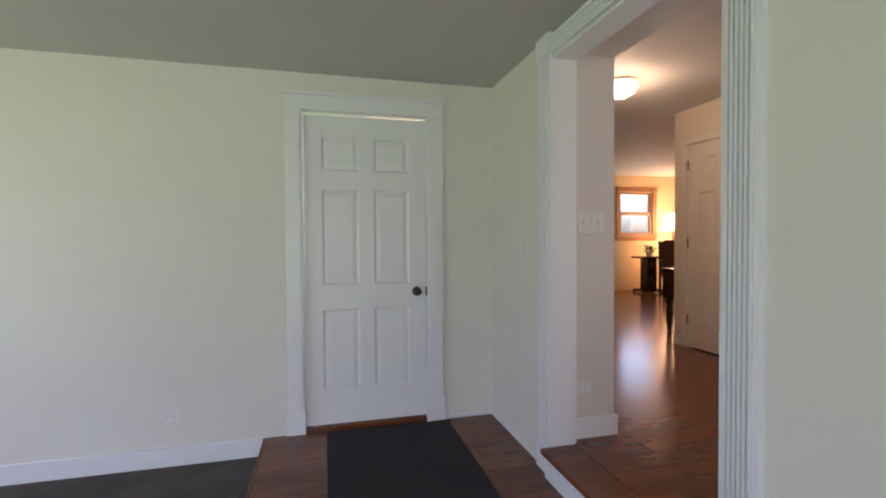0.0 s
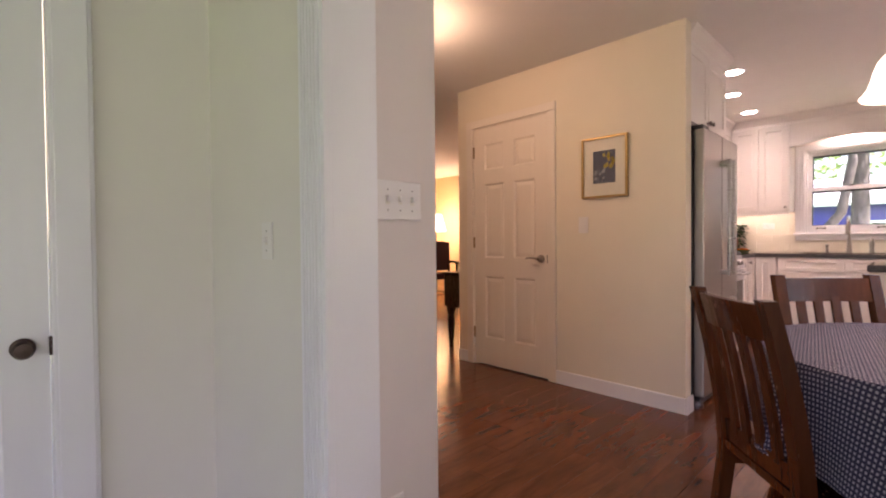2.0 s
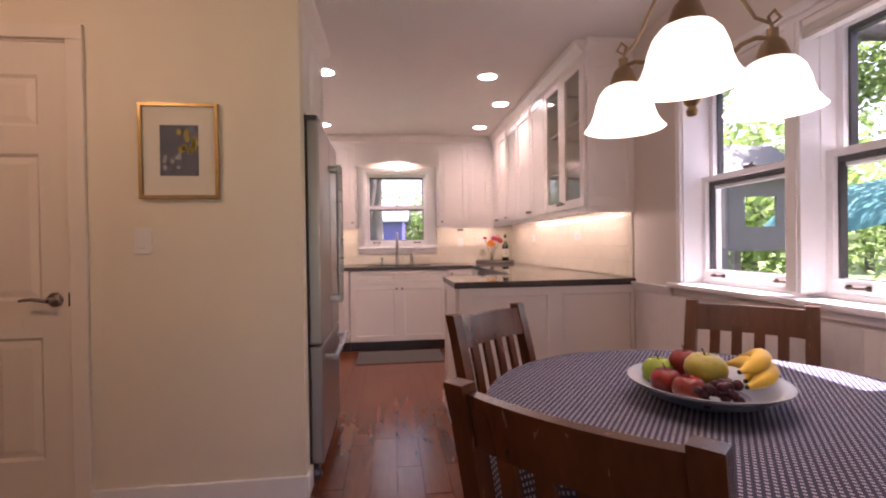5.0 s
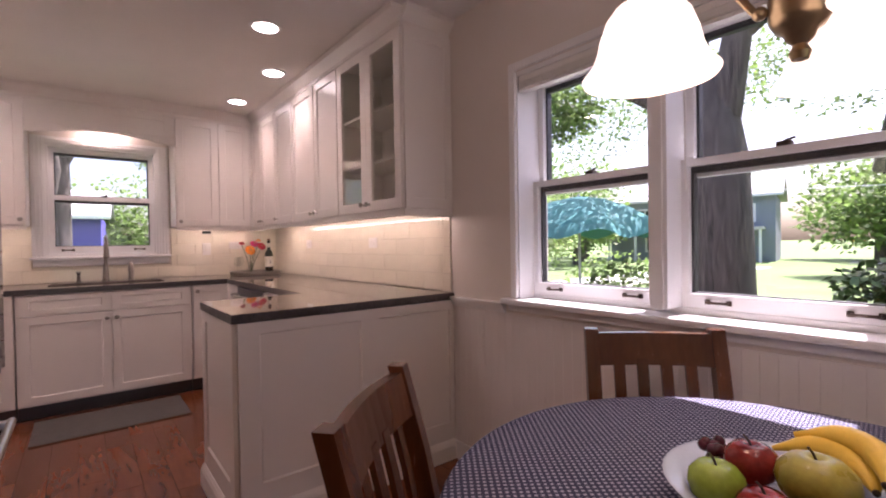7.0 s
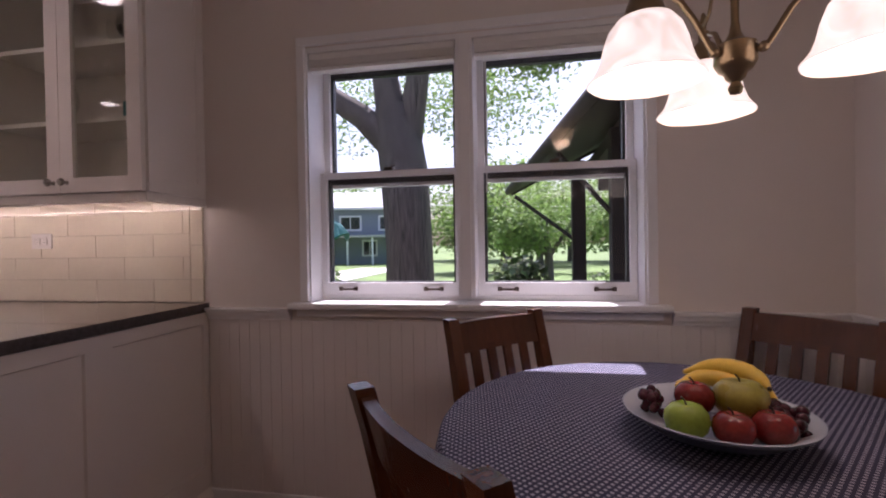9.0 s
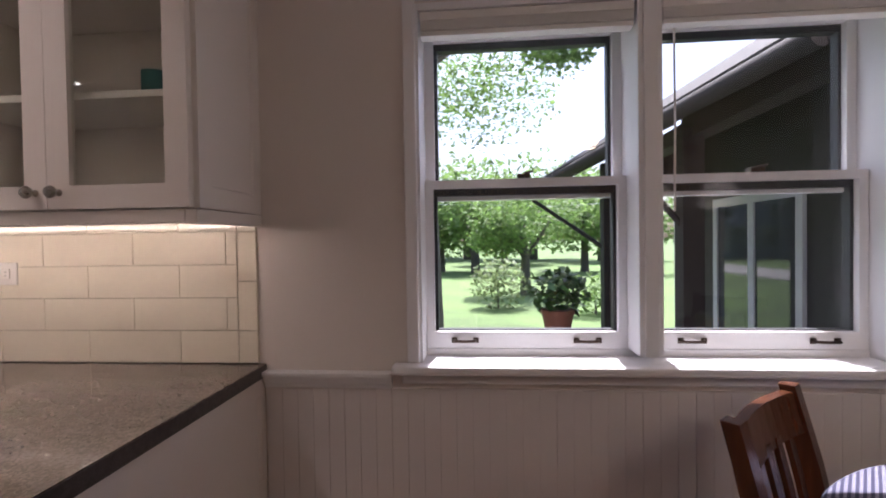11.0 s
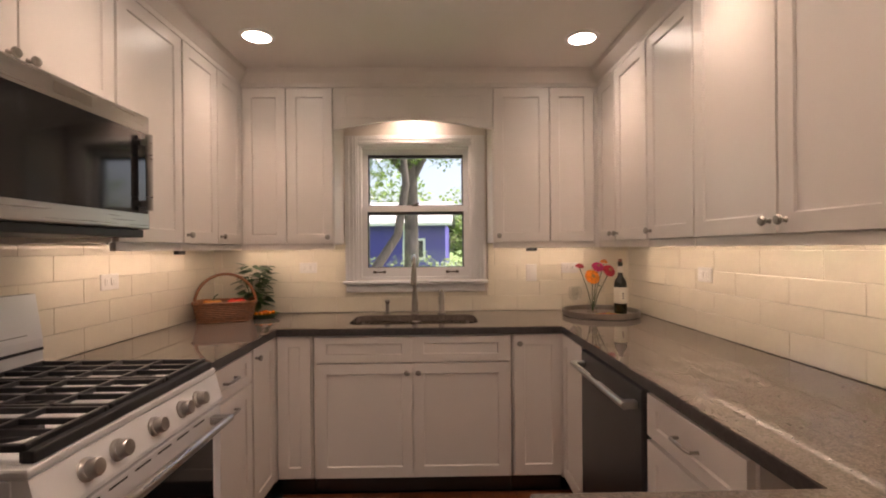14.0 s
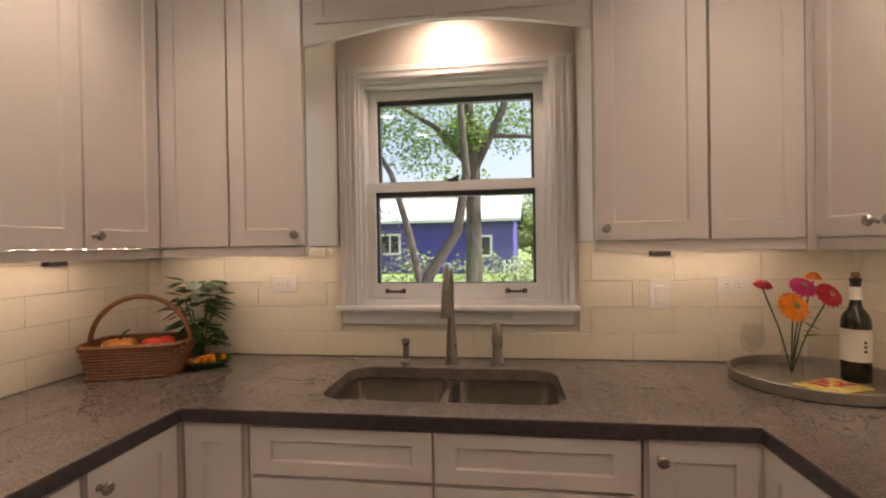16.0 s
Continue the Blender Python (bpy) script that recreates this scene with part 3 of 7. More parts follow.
# trims
bm = B()
for a, b, c, d in ((3.683, 3.70, 2.37, 3.27), (3.683, 3.70, 4.165, 4.28)):
    box(bm, a, b, c, d, 0, 0.10, 0.004)
box(bm, 3.683, 3.80, 2.353, 2.37, 0, 0.10, 0.004)
box(bm, 1.42, 1.727, 2.453, 2.47, 0, 0.11, 0.004)
box(bm, 1.71, 1.727, 2.47, 4.28, 0, 0.11, 0.004)
structure("baseboard", bm, "trim", "white painted baseboard", "baseboard")
bm = B()
box(bm, -3.0, -0.11, 3.303, 3.32, -0.27, -0.155, 0.004)
box(bm, 0.935, 1.30, 3.306, 3.32, -0.155, -0.13, 0.002)
box(bm, 1.286, 1.30, 2.56, 3.306, -0.155, -0.13, 0.002)
structure("baseboard_room", bm, "trim", "white painted baseboard", "baseboard")
bm = B()
box(bm, 0.6, 7.6, 8.682, 8.70, 0, 0.09, 0.004)
box(bm, 7.582, 7.60, 4.28, 8.68, 0, 0.09, 0.004)
structure("baseboard_living", bm, "wall_living", "golden painted baseboard", "baseboard")

# cased opening between the room and the dining area
op = tagged(new("opening_casing"), "white fluted casing round the wide opening", "door casing", "", "structure")
for y0, y1 in ((2.41, 2.54), (1.20, 1.33)):
    bm = B()
    box(bm, 1.278, 1.30, y0, y1, -0.02, 2.075)
    for k in range(6):
        yy = y0 + 0.018 + k * 0.0165
        box(bm, 1.269, 1.278, yy, yy + 0.009, 0.0, 2.06, 0.002)
    part("casing_leg", bm, "trim", op)
    bm = B()
    box(bm, 1.268, 1.30, y0 - 0.006, y1 + 0.006, -0.155, -0.02, 0.003)
    part("plinth_block", bm, "trim", op)
    bm = B()
    box(bm, 1.266, 1.30, y0 - 0.008, y1 + 0.008, 2.075, 2.19, 0.004)
    part("corner_block", bm, "trim", op)
bm = B()
box(bm, 1.278, 1.30, 1.339, 2.401, 2.075, 2.165)
for k in range(4):
    box(bm, 1.269, 1.278, 1.339, 2.401, 2.088 + k * 0.018, 2.097 + k * 0.018, 0.002)
part("casing_head", bm, "trim", op)
for nm, b in (("jamb_north", (1.301, 1.44, 2.412, 2.4305, -0.027, 2.075)), ("jamb_south", (1.301, 1.44, 1.3095, 1.328, -0.027, 2.075)), ("jamb_head", (1.301, 1.44, 1.3285, 2.4115, 2.057, 2.075))):
    bm = B()
    box(bm, *b, 0.002)
    part("jamb", bm, "trim", op)
bm = B()
box(bm, 1.248, 1.40, 1.336, 2.404, -0.155, -0.03)
part("riser", bm, "trim", op, "white painted riser")
bm = B()
box(bm, 1.222, 1.425, 1.331, 2.409, -0.028, 0.001, 0.008)
part("threshold", bm, "plank", op, "red-brown wooden threshold")
for y0, y1 in ((2.431, 2.469), (1.266, 1.309)):
    bm = B()
    box(bm, 1.421, 1.44, y0, y1, 0, 2.12)
    part("filler", bm, "trim", op)


def six_panel(w, h):
    s, m = 0.115, 0.10
    c0, c1, c2, c3 = s, w / 2 - m / 2, w / 2 + m / 2, w - s
    rows = ((0.23 * h / 2.03, 0.76 * h / 2.03), (0.92 * h / 2.03, 1.55 * h / 2.03), (1.67 * h / 2.03, 1.89 * h / 2.03))
    return [(a, b, r0, r1) for r0, r1 in rows for a, b in ((c0, c1), (c2, c3))]


# white six-panel door in the room
d1 = tagged(new("door_1"), "closed white six-panel door with a dark knob", "door", "", "structure")
d1.matrix_basis = pose(0, 3.335, -0.12)
bm = B()
panelled(bm, 0.81, 2.047, 0.035, six_panel(0.81, 2.047), 0.010, 0.014, 0.03, 0.006)
part("door_leaf", bm, "door", d1)
for x0, x1 in ((-0.11, -0.006), (0.816, 0.932)):
    bm = B()
    box(bm, x0, x1, -0.037, -0.015, -0.035, 2.07, 0.004)
    box(bm, x0 + 0.012, x1 - 0.012, -0.044, -0.037, 0.1, 2.06, 0.003)
    part("casing_leg", bm, "trim", d1)
    bm = B()
    box(bm, x0 - 0.006, x1 + 0.006, -0.046, -0.015, -0.035, 0.13, 0.003)
    part("plinth_block", bm, "trim", d1)
bm = B()
box(bm, -0.11, 0.932, -0.037, -0.015, 2.07, 2.165, 0.004)
box(bm, -0.125, 0.945, -0.048, -0.015, 2.165, 2.185, 0.004)
part("casing_head", bm, "trim", d1)
bm = B()
box(bm, -0.014, -0.004, -0.014, 0.1, 0.0, 2.068)
box(bm, 0.814, 0.824, -0.014, 0.1, 0.0, 2.068)
box(bm, -0.014, 0.824, -0.014, 0.1, 2.058, 2.069)
part("jamb", bm, "trim", d1)
bm = B()
box(bm, 0.0, 0.81, -0.03, 0.1, -0.03, -0.008)
part("sill", bm, "plank", d1, "wooden sill")
K = Matrix.Rotation(radians(90), 4, "X")


def knob(parent, x, z, y=0.0, r=0.028, material="bronze", length=0.06):
    bm = B()
    s = r / 0.028
    lathe(bm, [(0.0, 0), (0.032 * s, 0), (0.032 * s, 0.006 * s), (0.012 * s, 0.012 * s), (0.012 * s, length * 0.5), (0.024 * s, length * 0.6), (r, length * 0.8), (0.022 * s, length), (0.0, length * 1.02)], (x, y, z), 18, K)
    return part("door_knob", bm, material, parent, "", True)


knob(d1, 0.745, 0.87)
bm = B()
box(bm, 0.808, 0.822, -0.016, 0.004, 0.84, 0.90, 0.002)
part("latch_plate", bm, "bronze", d1)

# closet door in the hall
d2 = tagged(new("door_2"), "closed cream six-panel door with a lever handle", "door", "", "structure")
d2.matrix_basis = pose(3.703, 4.09, 0.012, 0, 0, WEST)
bm = B()
panelled(bm, 0.745, 2.025, 0.035, six_panel(0.745, 2.025), 0.010, 0.014, 0.03, 0.006)
part("door_leaf", bm, "door_hall", d2)
for x0, x1 in ((-0.075, -0.008), (0.753, 0.822)):
    bm = B()
    box(bm, x0, x1, -0.022, -0.003, -0.012, 2.035, 0.005)
    part("casing_leg", bm, "door_hall", d2)
bm = B()
box(bm, -0.075, 0.822, -0.022, -0.003, 2.035, 2.10, 0.005)
part("casing_head", bm, "door_hall", d2)
bm = B()
box(bm, -0.009, -0.003, -0.004, 0.08, -0.01, 2.033)
box(bm, 0.748, 0.754, -0.004, 0.08, -0.01, 2.033)
box(bm, -0.009, 0.754, -0.004, 0.08, 2.027, 2.033)
part("jamb", bm, "door_hall", d2)
for z in (0.22, 1.0, 1.78):
    bm = B()
    box(bm, -0.016, 0.006, -0.014, -0.001, z, z + 0.095, 0.003)
    part("hinge", bm, "brass", d2)
bm = B()
lathe(bm, [(0.0, 0), (0.031, 0), (0.031, 0.008), (0.012, 0.014), (0.012, 0.05), (0, 0.052)], (0.685, 0, 0.92), 18, K)
tube(bm, [(0.685, -0.046, 0.92), (0.66, -0.05, 0.922), (0.62, -0.05, 0.928), (0.575, -0.05, 0.922)], [0.010, 0.009, 0.008, 0.006], 8)
part("lever_handle", bm, "nickel", d2, "satin nickel lever handle", True)
bm = B()
box(bm, 0.738, 0.75, -0.008, 0.002, 0.89, 0.95, 0.002)
part("latch_plate", bm, "bronze", d2)


# ---- windows ----
def sash(parent, w, h, t, rail, bot, m, dark=True):
    """One sash, front at y=0, lower left corner at the origin of m."""
    bm = B()
    slab(bm, "y", 0, t, 0, w, 0, h, [(rail, w - rail, bot, h - rail)])
    s = part("sash", bm, "trim", parent, "", False, m)
    if dark:
        bm = B()
        slab(bm, "y", t * 0.55, t + 0.012, rail, w - rail, bot, h - rail, [(rail + 0.010, w - rail - 0.010, bot + 0.004, h - rail - 0.022)])
        part("screen_frame", bm, "screen", s, "dark screen frame")
    bm = B()
    box(bm, rail, w - rail, t * 0.4, t * 0.4 + 0.004, bot, h - rail)
    p = part("pane", bm, "pane", s)
    p.visible_shadow = False
    return s


def lift(parent, x, z):
    bm = B()
    box(bm, x - 0.043, x - 0.025, -0.004, 0.0, z - 0.009, z + 0.009, 0.002)
    box(bm, x + 0.025, x + 0.043, -0.004, 0.0, z - 0.009, z + 0.009, 0.002)
    tube(bm, [(x - 0.034, -0.003, z), (x - 0.03, -0.02, z), (x, -0.024, z), (x + 0.03, -0.02, z), (x + 0.034, -0.003, z)], 0.005, 6)
    part("sash_lift", bm, "bronze", parent, "", True)


# dining double window, seen from inside: x runs to the west
w1 = tagged(new("window_1"), "double window with white casing, sashes and raised blinds", "window", "", "structure")
w1.matrix_basis = pose(3.815, SY, 0, 0, 0, NORTH)
W, Z0, Z1 = 1.345, 0.90, 1.985
bm = B()
for a, b in ((-0.032, 0.004), (W - 0.004, W + 0.032)):
    box(bm, a, b, -0.02, 0.0, 0.925, Z1 + 0.004, 0.004)
box(bm, -0.032, W + 0.032, -0.02, 0.0, Z1 + 0.005, Z1 + 0.04, 0.004)
part("window_frame", bm, "trim", w1)
bm = B()
for a, b in ((0, 0.012), (W - 0.012, W)):
    box(bm, a, b, -0.004, 0.2, Z0 + 0.02, Z1 - 0.001)
box(bm, 0.013, W - 0.013, -0.004, 0.2, Z1 - 0.022, Z1 - 0.001)
box(bm, 0.013, W - 0.013, 0.096, 0.2, Z0 + 0.001, Z0 + 0.04)
part("jamb", bm, "trim", w1)
bm = B()
box(bm, W / 2 - 0.034, W / 2 + 0.034, -0.008, 0.19, Z0 + 0.042, Z1 - 0.023, 0.003)
box(bm, W / 2 - 0.02, W / 2 + 0.02, -0.014, -0.008, Z0 + 0.042, Z1 - 0.023, 0.003)
part("mullion", bm, "trim", w1)
bm = B()
box(bm, -0.075, W + 0.075, -0.055, 0.0, 0.895, 0.922, 0.009)
box(bm, 0.013, W - 0.013, 0.001, 0.095, 0.903, 0.920)
part("window_sill", bm, "trim", w1)
bm = B()
box(bm, -0.05, W + 0.05, -0.022, 0.0, 0.862, 0.894, 0.006)
part("apron", bm, "trim", w1)
SW = W / 2 - 0.034 - 0.014
for x0 in (0.0132, W / 2 + 0.0345):
    lo = sash(w1, SW, 0.535, 0.04, 0.026, 0.052, pose(x0, 0.10, 0.941))
    for fx in (0.195, 0.805):
        lift(lo, SW * fx, 0.026)
    bm = B()
    box(bm, SW / 2 - 0.02, SW / 2 + 0.02, -0.006, 0.03, 0.535, 0.55, 0.003)
    tube(bm, [(SW / 2, 0.01, 0.552), (SW / 2 + 0.03, 0.0, 0.556)], 0.004, 6)
    part("sash_lock", bm, "bronze", lo)
    sash(w1, SW, 0.545, 0.04, 0.028, 0.04, pose(x0, 0.145, 1.415), True)
    bl = part("blind_headrail", box(B(), x0 + 0.004, x0 + SW - 0.004, 0.0, 0.04, 1.934, 1.961, 0.003), "blind", w1, "white blind headrail")
    for k in range(6):
        part("blind_slat", box(B(), x0 + 0.006, x0 + SW - 0.006, -0.002, 0.042, 1.906 + k * 0.0045, 1.909 + k * 0.0045), "blind", bl)
    part("blind_rail", box(B(), x0 + 0.006, x0 + SW - 0.006, 0.0, 0.04, 1.888, 1.903, 0.003), "blind", bl)
bm = B()
tube(bm, [(W / 2 + 0.08, 0.03, 1.935), (W / 2 + 0.082, 0.03, 1.6), (W / 2 + 0.08, 0.032, 1.36)], 0.003, 6)
part("blind_wand", bm, "blind", w1, "clear blind wand", True)

# kitchen window over the sink: x runs to the south
w2 = tagged(new("window_2"), "white double-hung window over the sink", "window", "", "structure")
w2.matrix_basis = pose(EX, 2.26, 0, 0, 0, WEST)
W = 0.76
for x0, x1, z0, z1 in ((-0.09, 0.0, 1.128, 2.10), (W, W + 0.09, 1.128, 2.10), (0.0, W, 2.035, 2.10)):
    bm = B()
    box(bm, x0, x1, -0.018, 0.0, z0, z1, 0.004)
    if x1 - x0 < 0.2:
        for k in (0.018, 0.045, 0.066):
            box(bm, x0 + k, x0 + k + 0.012, -0.027, -0.018, z0, z1 - 0.01, 0.003)
    else:
        for k in (0.012, 0.035):
            box(bm, x0, x1, -0.027, -0.018, z0 + k, z0 + k + 0.012, 0.003)
    part("casing", bm, "trim", w2)
bm = B()
box(bm, 0, 0.016, 0.0, 0.2, 1.14, 2.039)
box(bm, W - 0.016, W, 0.0, 0.2, 1.14, 2.039)
box(bm, 0.017, W - 0.017, 0.0, 0.2, 2.022, 2.039)
box(bm, 0.017, W - 0.017, 0.03, 0.2, 1.131, 1.15)
part("jamb", bm, "trim", w2)
bm = B()
box(bm, -0.105, W + 0.105, -0.05, 0.0, 1.105, 1.127, 0.008)
box(bm, 0.001, W - 0.001, 0.001, 0.03, 1.131, 1.149)
part("window_sill", bm, "trim", w2)
bm = B()
box(bm, -0.085, W + 0.085, -0.02, 0.0, 1.05, 1.104, 0.006)
part("apron", bm, "trim", w2)
lo = sash(w2, W - 0.034, 0.475, 0.035, 0.035, 0.06, pose(0.017, 0.02, 1.151))
for fx in (0.16, 0.84):
    lift(lo, (W - 0.034) * fx, 0.03)
bm = B()
box(bm, 0.34, 0.385, -0.004, 0.03, 0.475, 0.488, 0.003)
tube(bm, [(0.36, 0.01, 0.49), (0.39, 0.0, 0.497)], 0.005, 6)
part("sash_lock", bm, "bronze", lo)
sash(w2, W - 0.034, 0.425, 0.035, 0.035, 0.04, pose(0.017, 0.062, 1.596))

# oak window in the living room
w3 = tagged(new("window_3"), "golden oak framed window with corner rosettes", "window", "", "structure")
w3.matrix_basis = pose(6.20, 8.70, 0)
for x0, x1, z0, z1 in ((-0.1, 0, 1.18, 2.1), (0.8, 0.9, 1.18, 2.1), (0, 0.8, 2.1, 2.2)):
    bm = B()
    box(bm, x0, x1, -0.025, 0, z0, z1, 0.006)
    part("casing", bm, "oak", w3)
for x0 in (-0.105, 0.8):
    bm = B()
    box(bm, x0, x0 + 0.105, -0.035, 0, 2.1, 2.205, 0.005)
    part("rosette", bm, "oak", w3)
bm = B()
box(bm, -0.13, 0.93, -0.06, 0, 1.15, 1.18, 0.006)
box(bm, -0.1, 0.9, -0.02, 0, 1.06, 1.149, 0.004)
part("window_sill", bm, "oak", w3)
for z0, y in ((1.18, 0.02), (1.63, 0.06)):
    bm = B()
    slab(bm, "y", 0, 0.035, 0, 0.8, 0, 0.47, [(0.05, 0.75, 0.05, 0.42)])
    s = part("sash", bm, "oak", w3, "", False, pose(0, y, z0))
    p = part("pane", box(B(), 0.05, 0.75, 0.015, 0.019, 0.05, 0.42), "pane", s)
    p.visible_shadow = False

# ---- wainscot and chair rail in the dining area ----
bm = B()
box(bm, 1.80, 4.29, SY, SY + 0.006, 0.10, 0.845)
box(bm, 1.80, 1.806, SY + 0.006, 1.263, 0.10, 0.845)
wainscot = structure("wainscot", bm, "wain", "white painted beadboard wainscot", "wainscot")
board = None
for m in [pose(1.812 + k * 0.0485, SY + 0.006, 0.10) for k in range(51)] + [pose(1.806, SY + 0.06 + k * 0.0485, 0.10, 0, 0, -90) for k in range(16)]:
    if board is None:
        board = part("bead_board", box(B(), 0.0004, 0.0481, 0.0, 0.004, 0.0, 0.745, 0.0008), "wain", wainscot, "", False, m)
    else:
        b2 = new("bead_board", board.data)
        b2.parent = wainscot
        b2.matrix_local = m
bm = B()
for (x0, x1, y0, y1), dx, dy in (((1.80, 4.29, SY, SY), 0, 1), ((1.80, 1.80, SY, 1.265), 1, 0)):
    for z0, z1, d in ((0.845, 0.862, 0.016), (0.862, 0.882, 0.026), (0.882, 0.896, 0.036)):
        if dy:
            box(bm, x0, 2.39 if z1 > 0.861 else x1, y0, y0 + d, z0, z1, 0.003)
            if z1 > 0.861:
                box(bm, 3.895, x1, y0, y0 + d, z0, z1, 0.003)
        else:
            box(bm, x0, x0 + d, y0 + d, y1, z0, z1, 0.003)
    if dy:
        box(bm, x0, x1, y0, y0 + 0.016, 0, 0.10, 0.004)
    else:
        box(bm, x0, x0 + 0.016, y0 + 0.016, y1, 0, 0.10, 0.004)
structure("chair_rail", bm, "trim", "white moulded chair rail and baseboard", "chair rail")


# ---- kitchen cabinets ----
def shaker(bm, w, h, x=0.0, z=0.0, st=0.055):
    r = min(st, h * 0.28)
    return panelled(bm, w, h, 0.02, [(st, w - st, r, h - r)], 0.007, 0.004, 0, 0, x, z)


def small_knob(parent, x, z, y=-0.02):
    bm = B()
    lathe(bm, [(0.0, 0), (0.009, 0), (0.006, 0.004), (0.006, 0.014), (0.013, 0.018), (0.0155, 0.024), (0.012, 0.030), (0, 0.032)], (x, y, z), 14, K)
    part("knob", bm, "nickel", parent, "", True)


def bar_pull(parent, x, z, w=0.10, y=-0.02):
    bm = B()
    tube(bm, [(x - w / 2, y, z), (x - w / 2, y - 0.022, z), (x - w / 2 + 0.012, y - 0.028, z + 0.002), (x, y - 0.030, z + 0.003), (x + w / 2 - 0.012, y - 0.028, z + 0.002), (x + w / 2, y - 0.022, z), (x + w / 2, y, z)], 0.0055, 7)
    part("pull", bm, "nickel", parent, "", True)


def front(parent, x, z, w, h, kind="door", hold=""):
    """A shaker door or drawer front standing 2 cm proud of the body at y=0. hold: l or r and b or t for a knob, p for a pull."""
    bm = B()
    shaker(bm, w - 0.006, h - 0.006, x + 0.003, z + 0.003)
    o = part(kind, bm, "cab", parent, "", False, pose(0, -0.02, 0))
    if hold == "p":
        bar_pull(o, x + w / 2, z + h - 0.06 if h > 0.3 else z + h / 2, 0.10, 0)
    elif hold:
        kx = x + 0.03 if "l" in hold else x + w - 0.03
        kz = z + 0.04 if "b" in hold else z + h - 0.05
        small_knob(o, kx, kz, 0)
    return o


def base_unit(m, w, fronts, label, depth=0.615, h=0.874):
    o = thing("base_cabinet", m, label, "cabinet", "kitchen base cabinets")
    bm = B()
    if w > 1.0:
        # the sink cabinet is open above so that the bowls hang into it
        box(bm, 0.001, w - 0.001, 0.0, depth, 0.10, 0.66)
        box(bm, 0.001, w - 0.001, 0.0, 0.02, 0.66, h)
        for a, b in ((0.001, 0.02), (w - 0.02, w - 0.001)):
            box(bm, a, b, 0.02, depth, 0.66, h)
    else:
        box(bm, 0.001, w - 0.001, 0.0, depth, 0.10, h)
    part("body", bm, "cab", o)
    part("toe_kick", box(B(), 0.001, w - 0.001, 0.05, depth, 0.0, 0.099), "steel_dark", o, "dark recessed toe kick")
    for f in fronts:
        front(o, *f)
    return o


def wall_unit(m, w, fronts, label, z0=1.372, z1=2.31, depth=0.315, rail=True):
    o = thing("wall_cabinet", m, label, "cabinet", "kitchen wall cabinets")
    part("body", box(B(), 0.001, w - 0.001, 0, depth, z0, z1), "cab", o)
    for f in fronts:
        front(o, *f)
    if rail:
        part("light_rail", box(B(), 0.0015, w - 0.0015, -0.012, 0.012, z0 - 0.034, z0 - 0.001, 0.003), "cab", o)
    return o


# base run under the window (x to the south from y = 2.62)
FX = 6.585
base_unit(pose(FX, 2.605, 0, 0, 0, WEST), 0.19, [(0.005, 0.11, 0.18, 0.765)], "narrow white shaker base cabinet panel in the corner")
base_unit(pose(FX, 2.41, 0, 0, 0, WEST), 1.07, [(0.015, 0.11, 0.52, 0.615, "door", "rt"), (0.535, 0.11, 0.52, 0.615, "door", "lt"), (0.015, 0.73, 0.52, 0.14, "drawer"), (0.535, 0.73, 0.52, 0.14, "drawer")], "white shaker sink cabinet with two doors and false drawers")
base_unit(pose(FX, 1.335, 0, 0, 0, WEST), 0.275, [(0.005, 0.11, 0.265, 0.765, "door", "lt")], "white shaker base cabinet with one door")
# north run beside the range
base_unit(pose(5.765, 2.625, 0), 0.49, [(0.005, 0.73, 0.475, 0.14, "drawer", "p"), (0.005, 0.11, 0.475, 0.615, "drawer", "p")], "white shaker drawer cabinet beside the range", 0.61)
base_unit(pose(6.257, 2.625, 0), 0.30, [(0.005, 0.11, 0.285, 0.765, "door", "lt")], "white shaker corner base cabinet with one door", 0.61)
base_unit(pose(4.63, 2.625, 0), 0.355, [(0.005, 0.11, 0.345, 0.765, "door", "rt")], "narrow white base cabinet between refrigerator and range", 0.61)
# south run and peninsula
base_unit(pose(6.555, 1.05, 0, 0, 0, NORTH), 0.335, [(0.005, 0.11, 0.325, 0.765)], "narrow white panel beside the dishwasher", 0.625)
base_unit(pose(5.58, 1.05, 0, 0, 0, NORTH), 0.50, [(0.01, 0.73, 0.48, 0.14, "drawer", "p"), (0.01, 0.42, 0.48, 0.30, "drawer", "p"), (0.01, 0.11, 0.48, 0.30, "drawer", "p")], "white shaker drawer cabinet with bar pulls", 0.625)
pn = thing("peninsula_cabinet", pose(4.315, 1.563, 0, 0, 0, WEST), "white panelled peninsula cabinet with moulded base", "cabinet")
part("body", box(B(), 0.0, 1.15, 0.001, 0.575, 0.0, 0.874), "cab", pn)
bm = B()
panelled(bm, 1.15, 0.874, 0.02, [(0.085, 0.555, 0.20, 0.825), (0.655, 1.10, 0.20, 0.825)], 0.008, 0.005, 0, 0)
part("side_panel", bm, "cab", pn, "", False, pose(0, -0.02, 0))
bm = B()
panelled(bm, 0.575, 0.874, 0.018, [(0.07, 0.505, 0.20, 0.825)], 0.008, 0.005)
part("end_panel", bm, "cab", pn, "", False, pose(-0.019, 0.576, 0, 0, 0, 270))
bm = B()
prism(bm, [(-0.020, 0), (-0.038, 0), (-0.038, 0.075), (-0.032, 0.09), (-0.022, 0.105), (-0.020, 0.105)], -0.019, 1.149, "x")
part("base_moulding", bm, "cab", pn)
bm = B()
